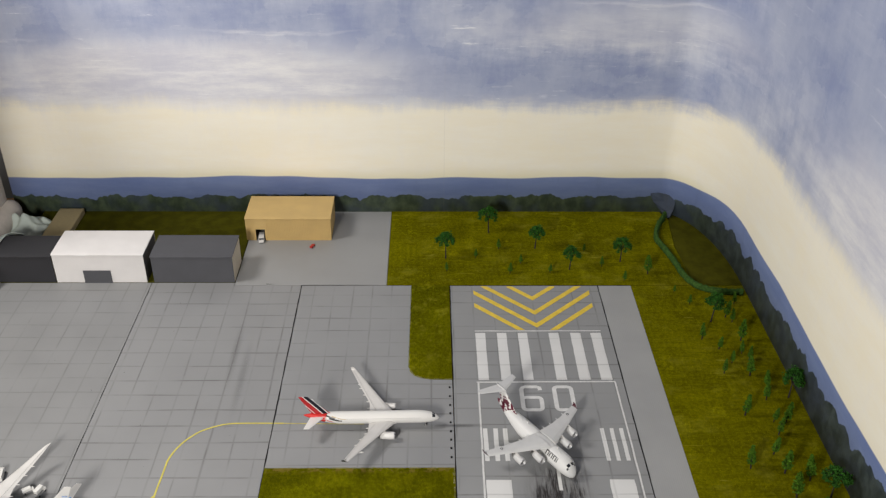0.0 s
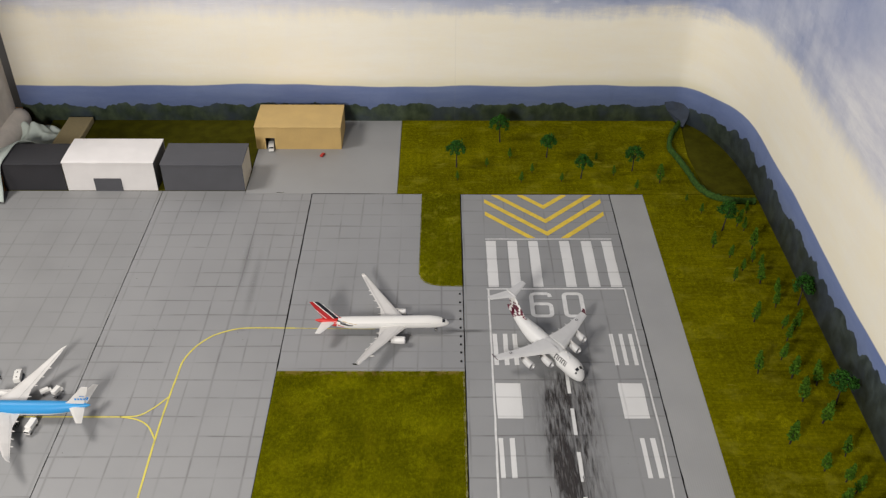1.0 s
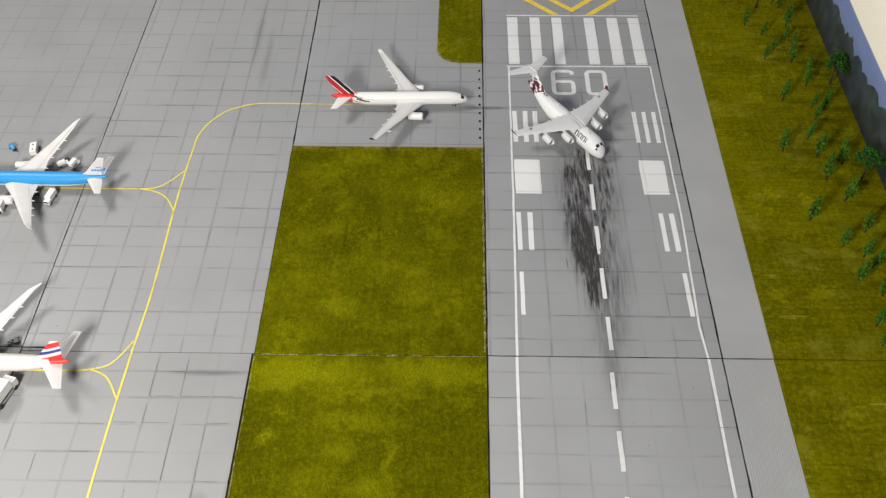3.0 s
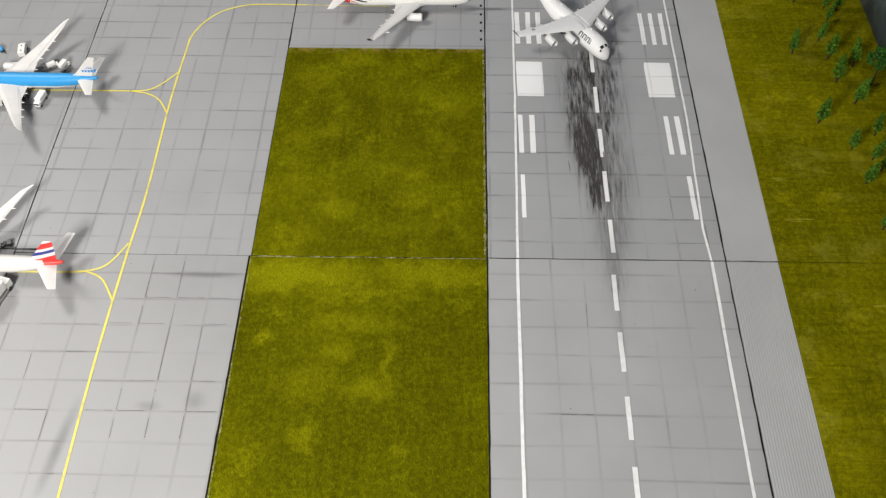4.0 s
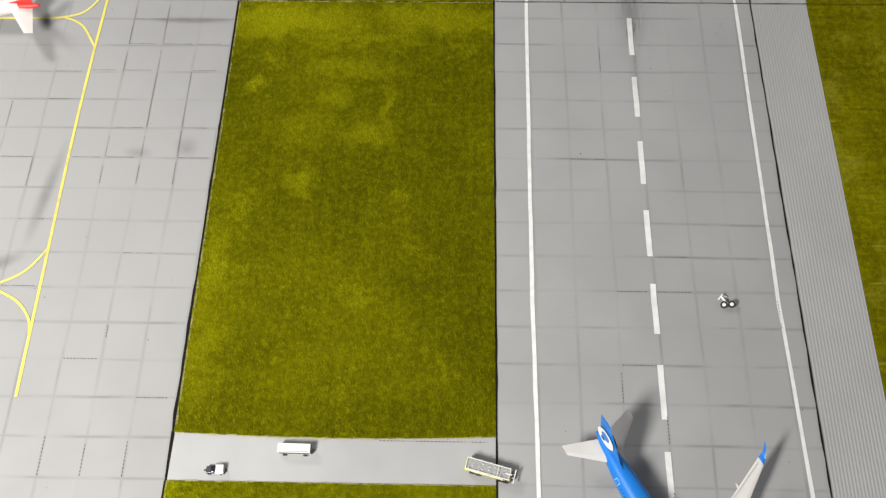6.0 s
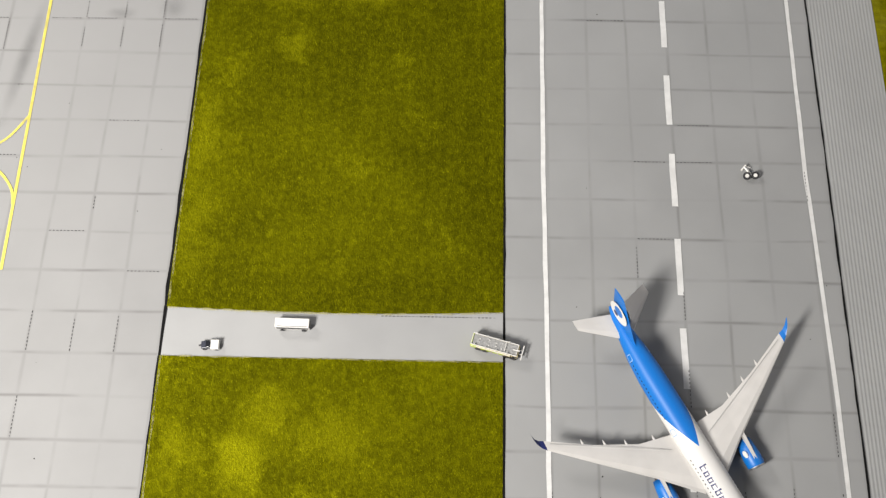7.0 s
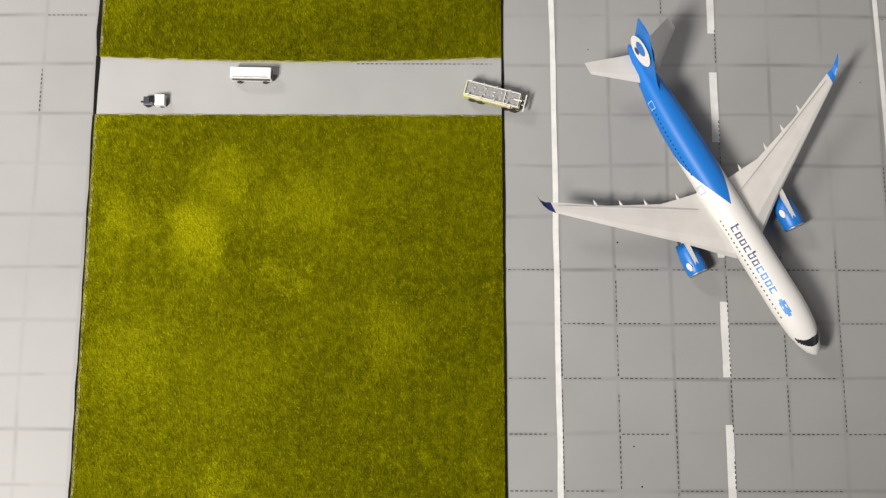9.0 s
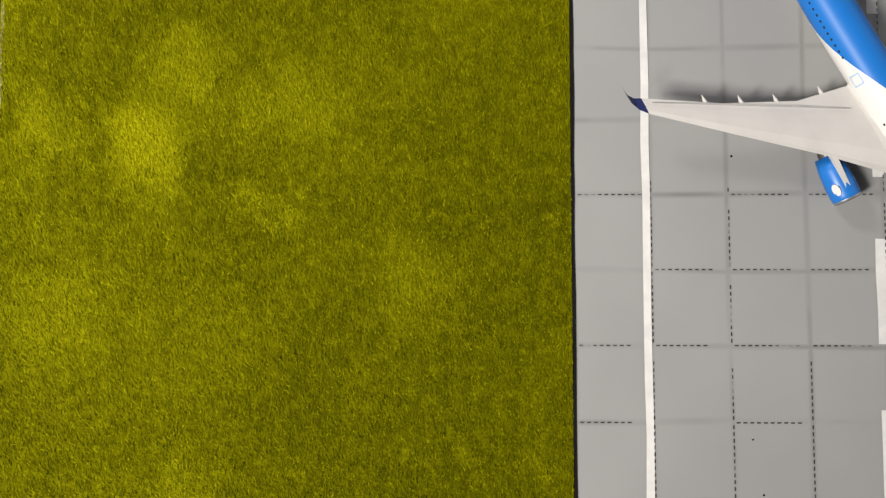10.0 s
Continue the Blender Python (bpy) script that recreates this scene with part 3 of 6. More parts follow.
def fluted_strip(name, x0, x1, y0, y1, deep):
    n, vs, fs = 20, [], []
    seg = 6
    for i in range(n * seg + 1):
        x = x0 + (x1 - x0) * i / (n * seg)
        z = -deep + deep * math.cos(2 * math.pi * i / seg)
        vs += [(x, y0, z), (x, y1, z), (x, y0, TH), (x, y1, TH)]
    for i in range(n * seg):
        a, b = 4 * i, 4 * i + 4
        fs += [(a, b, b + 1, a + 1), (a, a + 2, b + 2, b), (a + 1, b + 1, b + 3, a + 3)]
    fs += [(0, 1, 3, 2), (4 * n * seg, 4 * n * seg + 2, 4 * n * seg + 3, 4 * n * seg + 1)]
    ob = raw_mesh(name, vs, fs, SHOULDER)
    return tagged(ob, "grey fluted plastic strip along the runway edge", "board", kind="structure")


fluted_strip("shoulder_north", 0.2030, 0.2480, 0.3300, 0.9385, 0.00002)
fluted_strip("shoulder_south", 0.2030, 0.2466, -0.60, 0.3293, 0.00010)

# grass mats: backing sheet and its fibres
MAT_Z = 0.0006


def grass_mat(name, poly, count, label, height=0.0018, flocking=None):
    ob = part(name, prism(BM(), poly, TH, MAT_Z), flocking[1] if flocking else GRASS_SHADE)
    tagged(ob, label, "grass", kind="structure")
    if not count:
        return ob
    rng = np.random.default_rng(len(name) * 7 + count)
    p = np.array(poly)
    lo, hi = p.min(0), p.max(0)
    lo[1] = max(lo[1], -0.32)
    pts = rng.uniform(lo, hi, (count, 2))
    tall = height * rng.uniform(0.55, 1.15, count)
    lean = rng.uniform(0.8, 2.0, count) * tall
    way = rng.normal(1.65, 0.55, count)
    tips = pts + np.c_[np.cos(way) * lean, np.sin(way) * lean]

    def within(q):
        inside = np.zeros(len(q), bool)
        j = len(p) - 1
        for i in range(len(p)):
            (xi, yi), (xj, yj) = p[i], p[j]
            inside ^= ((yi > q[:, 1]) != (yj > q[:, 1])) & (q[:, 0] < (xj - xi) * (q[:, 1] - yi) / (yj - yi + 1e-12) + xi)
            j = i
        return inside

    keep = within(pts) & within(tips)
    pts, tips, tall = pts[keep], tips[keep], tall[keep]
    n = len(pts)
    turn = rng.uniform(0, 2 * np.pi, n)
    half = rng.uniform(0.00020, 0.00034, n)
    v = np.empty((n, 3, 3))
    dx, dy = np.cos(turn) * half, np.sin(turn) * half
    v[:, 0] = np.c_[pts[:, 0] - dx, pts[:, 1] - dy, np.full(n, MAT_Z)]
    v[:, 1] = np.c_[pts[:, 0] + dx, pts[:, 1] + dy, np.full(n, MAT_Z)]
    v[:, 2] = np.c_[tips, MAT_Z + tall]
    me = bpy.data.meshes.new("fibres")
    me.vertices.add(3 * n)
    me.vertices.foreach_set("co", v.ravel())
    me.loops.add(3 * n)
    me.loops.foreach_set("vertex_index", np.arange(3 * n, dtype=np.int32))
    me.polygons.add(n)
    me.polygons.foreach_set("loop_start", np.arange(0, 3 * n, 3, dtype=np.int32))
    me.update()
    me.validate()
    me.materials.append(flocking[0])
    fib = new("fibres", me)
    fib.parent = ob
    tagged(fib, "short olive flock fibres", kind="stuff")
    return ob


def bowed(x0, x1, y, bow, n=14):
    return [(x0 + (x1 - x0) * i / n, y + bow * math.sin(math.pi * i / n)) for i in range(n + 1)]


LBL = "olive flocked grass mat with paler worn patches"
grass_mat("grass_south", rect(-0.2030, -G, -0.60, -0.0555) [:2] + [(-G, -0.0522), (-0.2030, -0.0522)], 330000, LBL, 0.0009, FLOCK_S)
grass_mat("grass_middle", [(-G, 0.3288), (-0.2022, 0.3288), *bowed(-0.2025, -G, -0.0220, -0.0024)], 260000, LBL, 0.0010, FLOCK_M)
grass_mat("grass_north", rect(-0.2012, -G, 0.3296, 0.5960), 120000, LBL, 0.0011, FLOCK_N)
island = [(-G, 0.9388), (-0.0522, 0.9388), (-0.0530, 0.765), (-0.0505, 0.7550), (-0.0455, 0.7478), (-0.0380, 0.7432), (-0.0260, 0.7405), (-G, 0.7400)]
grass_mat("grass_island", island, 20000, "narrow olive grass island with a rounded end", 0.0016, FLOCK_I)
grass_mat("grass_east_south", rect(0.2470, 0.4050, -0.60, 0.3293), 90000, "olive grass mat between runway and backdrop", 0.0010, FLOCK_E)
grass_mat("grass_east_north", [(0.2470, 0.3300), (0.4055, 0.3300), (0.4055, 0.9380), (0.2485, 0.9380)], 110000, "olive grass mat planted with small model trees", 0.0010, FLOCK_E)
grass_mat("grass_back", [(-0.0855, 0.9395), (0.3335, 0.9395), (0.3335, 0.990), (0.3310, 1.040), (0.3385, 1.120), (0.3290, 1.1450), (-0.0855, 1.1450)], 90000, "olive grass mat with scattered model trees below the backdrop", 0.0010, FLOCK_E)
corner = [(0.3345, 0.9395), (0.4045, 0.9395)] + [(0.325 + 0.079 * math.sin(a), 0.940 + 0.204 * math.cos(a)) for a in (math.pi / 2 * (1 - i / 10) for i in range(1, 9))] + [(0.3390, 1.118), (0.3318, 1.040)]
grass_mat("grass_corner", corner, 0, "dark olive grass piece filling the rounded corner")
# the shade behind the hangars is carried by the mat's colour
grass_mat("grass_yard", rect(-0.62, -0.2935, 0.9475, 1.1450), 0, "dark green mat strip behind the hangars, its shade put into the colour")


# dark seams between the boards
def seam(pts, width, label="black gap between two boards"):
    rng = random.Random(int(1000 * (pts[0][0] + 2 * pts[0][1] + 5)))
    line = []
    for (ax, ay), (bx, by) in zip(pts, pts[1:]):
        n = max(2, int(math.hypot(bx - ax, by - ay) / 0.012))
        line += [(ax + (bx - ax) * k / n + rng.uniform(-1, 1) * 0.00018, ay + (by - ay) * k / n + rng.uniform(-1, 1) * 0.00018) for k in range(n)]
    line.append(pts[-1])
    ob = part("seam", ribbon(BM(), line, width, 0.0005, 0.45, rng), BLACK_GAP)
    tagged(ob, label, "seam", "seams between boards", "structure")


seam([(0.0002, -0.60), (0.0002, 0.3290)], 0.0010)
seam([(0.0002, 0.3290), (0.0002, 0.7400)], 0.0009)
seam([(0.0006, 0.7400), (0.0006, 0.9385)], 0.0008)
seam([(-0.2032, -0.60), (-0.2032, -0.0525)], 0.0016)
seam([(-0.2034, -0.0525), (-0.2032, -0.0215)], 0.0015)
seam([(-0.2032, -0.0215), (-0.2023, 0.3293)], 0.0024)
seam([(-0.2016, 0.3300), (-0.2016, 0.5960)], 0.0006)
seam([(-0.2016, 0.5960), (-0.2014, 0.9390)], 0.0011)
seam([(0.0006, 0.3298), (0.2475, 0.3299)], 0.0005)
seam([(-0.2020, 0.3293), (-0.0006, 0.3293)], 0.0008)
seam([(0.2026, 0.3300), (0.2026, 0.9385)], 0.0010)
seam([(0.2022, -0.60), (0.2022, 0.3293)], 0.0010)
seam([(-0.4059, 0.3360), (-0.4059, 0.9460)], 0.00055)
seam([(-0.4059, 0.10), (-0.4059, 0.3355)], 0.0008)
seam([(-0.6075, 0.3355), (-0.3800, 0.3330)], 0.0011)
seam([(-0.2010, 0.9394), (-0.0520, 0.9394)], 0.0009)
seam([(0.0010, 0.9390), (0.2470, 0.9390)], 0.0009)
seam([(-0.2500, 0.9425), (-0.2400, 0.9422)], 0.0008)
seam([(-0.0850, 1.1453), (0.3290, 1.1453)], 0.0022)
seam([(0.4050, 0.3300), (0.4052, 0.9350)], 0.0018)
seam([(0.4050, -0.60), (0.4050, 0.3290)], 0.0018)


def mat_edge(pts, width):
    rng = random.Random(int(9000 + 1000 * (pts[0][0] + 3 * pts[0][1])))
    fine = []
    for (ax, ay), (bx, by) in zip(pts, pts[1:]):
        n = max(2, int(math.hypot(bx - ax, by - ay) / 0.004))
        fine += [(ax + (bx - ax) * k / n + rng.uniform(-1, 1) * 0.00025, ay + (by - ay) * k / n + rng.uniform(-1, 1) * 0.00025) for k in range(n)]
    tagged(part("mat_edge", ribbon(BM(), fine + [pts[-1]], width, MAT_Z + 0.0003, 0.6, rng), MAT_EDGE), "frayed cream backing edge of a grass mat", "trim", "mat edges", "structure")


mat_edge(bowed(-0.2020, -0.001, -0.0224, -0.0024), 0.0011)
mat_edge([(-0.2018, -0.0524), (-0.001, -0.0526)], 0.0008)
mat_edge([(-0.2020, -0.30), (-0.2020, -0.0525)], 0.0009)
mat_edge([(-0.2016, -0.02), (-0.2013, 0.329)], 0.0009)
mat_edge([(-0.2015, 0.3284), (-0.001, 0.3284)], 0.0011)
mat_edge([(-0.0016, 0.332), (-0.0016, 0.5955)], 0.0020)
mat_edge([(-0.2005, 0.5955), (-0.001, 0.5957)], 0.0014)
mat_edge([(-0.0518, 0.938), (-0.0524, 0.765), (-0.0500, 0.7555), (-0.0452, 0.7484), (-0.0378, 0.7438), (-0.0258, 0.7411), (-0.001, 0.7406)], 0.0012)


# ---- perforated fold lines pressed through the boards ----
def perforations(parent, xs, ys, x0, x1, y0, y1, share, seed):
    """Short dark slots along some of the slab joints, one run for each slab side."""
    rng = random.Random(seed)
    holes = BM()

    def run(a, b, fixed, along_x):
        k = a
        while k < b:
            quad = ((k, fixed - 0.0002), (k + 0.0013, fixed - 0.0002), (k + 0.0013, fixed + 0.0002), (k, fixed + 0.0002))
            holes.faces.new([holes.verts.new((u, w, 0.00035) if along_x else (w, u, 0.00035)) for u, w in quad])
            k += 0.0023

    for y in ys:
        for a, b in zip([x0, *xs], [*xs, x1]):
            if y0 < y < y1 and b - a > 0.006 and rng.random() < share:
                run(a + 0.001, b - rng.uniform(0.001, 0.008), y, True)
    for x in xs:
        for a, b in zip([y0, *ys], [*ys, y1]):
            if x0 < x < x1 and b - a > 0.006 and rng.random() < share:
                run(a + 0.001, b - rng.uniform(0.001, 0.008), x, False)
    tagged(part("perforations", holes, PERF, parent, "dotted perforation lines"), kind="stuff")


def steps(first, pitch, n):
    return [first + pitch * i for i in range(n)]


perforations(runway_s, steps(0.0272, 0.0268, 7), steps(-0.3126, 0.0261, 8), 0.001, 0.2010, -0.330, -0.120, 0.82, 2)
perforations(runway_s, steps(0.0272, 0.0268, 7), steps(-0.1038, 0.0261, 16), 0.001, 0.2010, -0.120, 0.328, 0.07, 6)
perforations(runway_n, steps(0.0300, 0.0268, 7), steps(0.3485, 0.0262, 3), 0.001, 0.2010, 0.331, 0.405, 0.13, 5)
perforations(apron_s, steps(-0.2836, 0.0263, 3), [0.1810, 0.2070, 0.2595, 0.2850], -0.3080, -0.2060, 0.158, 0.328, 0.62, 3)
perforations(apron_s, steps(-0.3888, 0.0263, 7), steps(0.0517, 0.0258, 11), -0.4040, -0.2060, 0.040, 0.328, 0.16, 4)
perforations(apron_s, steps(-0.2836, 0.0263, 3), steps(-0.2063, 0.0258, 10), -0.3080, -0.2060, -0.230, 0.040, 0.08, 9)
perforations(road, [-0.0740], [-0.0255], -0.0740, -0.0020, -0.0500, -0.0200, 0.9, 7)


def specks(parent, x0, x1, y0, y1, n, seed):
    """Crumbs of dirt on a board."""
    rng = random.Random(seed)
    bm = BM()
    for _ in range(n):
        x, y, r = rng.uniform(x0, x1), rng.uniform(y0, y1), rng.uniform(0.00018, 0.00050)
        base = [bm.verts.new((x + r * math.cos(a), y + r * rng.uniform(0.6, 1.1) * math.sin(a), 0.0)) for a in (0.3, 1.7, 2.9, 4.2, 5.4)]
        top = bm.verts.new((x, y, r))
        for i in range(5):
            bm.faces.new((base[i], base[(i + 1) % 5], top))
    tagged(part("dirt_crumbs", bm, BLACK_GAP, parent, "a few black dirt crumbs"), kind="stuff")


specks(apron_n, -0.40, -0.21, 0.34, 0.93, 16, 1)
specks(apron_s, -0.40, -0.21, -0.2, 0.32, 14, 2)
specks(runway_s, 0.005, 0.20, -0.25, 0.32, 14, 3)
specks(runway_n, 0.005, 0.20, 0.34, 0.93, 10, 4)
specks(apron_w, -0.60, -0.41, 0.34, 0.93, 10, 5)


# ---- painted markings ----
def marking(name, bm, material, label, group):
    return tagged(part(name, bm, material), label, "marking", group, "structure")


Z1, Z2 = 0.00024, 0.00042


def stripe(x0, x1, y0, y1, name="runway_stripe", group="runway stripes", label="white painted runway stripe"):
    rng = random.Random(int(1e5 * (x0 + y0 + 3)))
    n = max(2, int((y1 - y0) / 0.01))
    pts = [((x0 + x1) / 2 + rng.uniform(-1, 1) * 0.00015, y0 + (y1 - y0) * k / n) for k in range(n + 1)]
    marking(name, ribbon(BM(), pts, x1 - x0, Z1, 0.03, rng), WHITE_BAR if y0 > 0.33 else WHITE_LINE, label, group)


for x0, x1 in ((0.0307, 0.0433), (0.0580, 0.0700), (0.0846, 0.0965), (0.1238, 0.1364), (0.1511, 0.1644), (0.1770, 0.1903)):
    stripe(x0, x1, 0.7395, 0.8315, "threshold_bar", "threshold bars", label="broad white threshold bar on the runway")
for x0, x1 in ((0.0318, 0.0368), (0.0431, 0.0481), (0.0537, 0.0587), (0.1619, 0.1663), (0.1726, 0.1769), (0.1832, 0.1876)):
    stripe(x0, x1, 0.6058, 0.6560, group="touchdown stripes")
for x0, x1 in ((0.0314, 0.0578), (0.1600, 0.1862)):
    stripe(x0, x1, 0.5285, 0.5785, "aiming_block", "aiming blocks", label="large white aiming point block on the runway")
for x0, x1 in ((0.0311, 0.0356), (0.0418, 0.0470), (0.1708, 0.1753), (0.1809, 0.1860)):
    stripe(x0, x1, 0.4525, 0.5025, group="touchdown stripes")
for x0, x1 in ((0.0315, 0.0354), (0.1825, 0.1867)):
    stripe(x0, x1, 0.3750, 0.4257, group="touchdown stripes")
for i, y in enumerate((0.5635, 0.5062, 0.4483, 0.3945, 0.3374, 0.2780, 0.2209, 0.1631, 0.1056, 0.0487, -0.0090, -0.0658, -0.1238, -0.1815, -0.2400, -0.2980)):
    x = 0.1082 if i < 5 else 0.1060
    stripe(x - 0.0019, x + 0.0019, y, y + 0.0362, "centreline_dash", "centreline dashes", label="white painted runway centreline dash")


def edge_line(pts, width, label="white painted runway edge line"):
    rng = random.Random(int(1e5 * (pts[0][0] + 1)))
    fine = []
    for (ax, ay), (bx, by) in zip(pts, pts[1:]):
        n = max(2, int(math.hypot(bx - ax, by - ay) / 0.02))
        fine += [(ax + (bx - ax) * k / n + rng.uniform(-1, 1) * 0.00022, ay + (by - ay) * k / n + rng.uniform(-1, 1) * 0.00022) for k in range(n)]
    marking("edge_line", ribbon(BM(), fine + [pts[-1]], width, Z1 + 0.00003, 0.08, rng), WHITE_LINE, label, "runway edge lines")


edge_line([(0.0304, 0.7350), (0.0290, 0.5300), (0.0262, 0.3300)], 0.0021)
edge_line([(0.0258, 0.3290), (0.0250, 0.1900), (0.0248, 0.0700), (0.0256, -0.0500), (0.0258, -0.60)], 0.0027)
edge_line([(0.1926, 0.7350), (0.1928, 0.5000), (0.1885, 0.3640), (0.1905, 0.3300)], 0.0019)
edge_line([(0.1906, 0.3290), (0.1885, 0.0700), (0.1902, 0.0090), (0.1912, -0.0505), (0.1915, -0.60)], 0.0025)
edge_line([(0.0302, 0.8355), (0.1910, 0.8360)], 0.0019, "white painted line across the runway")
edge_line([(0.0285, 0.7352), (0.1930, 0.7360)], 0.0021, "white painted line across the runway")


def chevron(apex, name="chevron"):
    """Yellow V, clipped to the blast pad."""
    slope, half, cx, lo, hi = 0.955, 0.0047, 0.1105, 0.8378, 0.9372
    for side in (-1, 1):
        pts = []
        for k in range(25):
            d = 0.0785 * k / 24
            y = apex + slope * d
            if lo - half < y < hi + half:
                pts.append((cx + side * d, y))
        bm = BM()
        rows = [(bm.verts.new((x, min(hi, max(lo, y + half)), Z1)), bm.verts.new((x, min(hi, max(lo, y - half)), Z1))) for x, y in pts]
        for (a, b), (c, d) in zip(rows, rows[1:]):
            bm.faces.new((a, b, d, c))
        marking(name, bm, YELLOW_CHEV, "yellow painted arm of a blast pad chevron", "blast pad chevrons")


for apex in (0.9080, 0.8755, 0.8475, 0.8180):
    chevron(apex)


def digit(strokes, closed, width=0.0050):
    bm = BM()
    for i, s in enumerate(strokes):
        ribbon(bm, s, width, Z1 + 0.00004 * i)
    marking("runway_digit", bm, WHITE_LINE, "pale grey-white painted runway number digit", "runway number")


def rounded(x0, x1, y0, y1, r, n=4):
    out = []
    for cx, cy, a in ((x1 - r, y1 - r, 0), (x0 + r, y1 - r, 90), (x0 + r, y0 + r, 180), (x1 - r, y0 + r, 270)):
        out += [(cx + r * math.cos(radians(a + 90 * k / n)), cy + r * math.sin(radians(a + 90 * k / n))) for k in range(n + 1)]
    return out + [out[0]]


ring = rounded(0.1185, 0.1385, 0.6865, 0.7265, 0.0045)
digit([ring], True)
low = rounded(0.0800, 0.1020, 0.6865, 0.7080, 0.0045)
digit([low, [(0.0800, 0.7000), (0.0800, 0.7220), (0.0815, 0.7252), (0.0845, 0.7265), (0.0985, 0.7265), (0.1012, 0.7250), (0.1020, 0.7205)]], True)


taxi_layer = itertools.count()


def yellow(pts, width=0.0029):
    rng = random.Random(int(1e5 * abs(pts[0][0] + pts[0][1])))
    marking("taxi_line", ribbon(BM(), curve(pts, 7), width * 0.70, Z2 + 0.00002 * next(taxi_layer), 0.05, rng), YELLOW_LINE, "yellow painted taxi guide line", "taxi lines")


yellow([(-0.3078, -0.0006), (-0.3090, 0.0900), (-0.3103, 0.1900), (-0.3100, 0.2600), (-0.3085, 0.3300), (-0.3062, 0.4000), (-0.3078, 0.5030), (-0.3071, 0.5584), (-0.3058, 0.5900), (-0.3046, 0.6112),
        (-0.2964, 0.6326), (-0.2837, 0.6488), (-0.2725, 0.6566), (-0.2546, 0.6636), (-0.2350, 0.6652), (-0.1900, 0.6650)], 0.0028)
yellow([(-0.1900, 0.6650), (-0.1600, 0.6643), (-0.1000, 0.6636)], 0.0015)
yellow([(-0.4700, 0.5300), (-0.3600, 0.5299), (-0.3493, 0.5300), (-0.3323, 0.5318), (-0.3200, 0.5416), (-0.3071, 0.5584)], 0.0024)
yellow([(-0.3493, 0.5298), (-0.3322, 0.5262), (-0.3187, 0.5172), (-0.3080, 0.5000)], 0.0024)
yellow([(-0.4400, 0.3094), (-0.3600, 0.3094), (-0.3376, 0.3113), (-0.3224, 0.3184), (-0.3095, 0.3410)], 0.0024)
yellow([(-0.3480, 0.3100), (-0.3376, 0.3098), (-0.3230, 0.3020), (-0.3103, 0.2820)], 0.0024)
yellow([(-0.4300, 0.0765), (-0.3500, 0.0765), (-0.3390, 0.0785), (-0.3215, 0.0885), (-0.3095, 0.1056)], 0.0024)
yellow([(-0.3480, 0.0755), (-0.3378, 0.0738), (-0.3216, 0.0654), (-0.3115, 0.0534), (-0.3088, 0.0430)], 0.0024)

for y in (0.7260, 0.7103, 0.6950, 0.6809, 0.6661, 0.6516, 0.6383, 0.6253, 0.6116):
    marking("hold_dot", box(BM(), -0.0048, -0.0028, y - 0.0012, y + 0.0012, 0.0, 0.0007), BLACK_GAP, "small black hold-short mark", "hold-short marks")


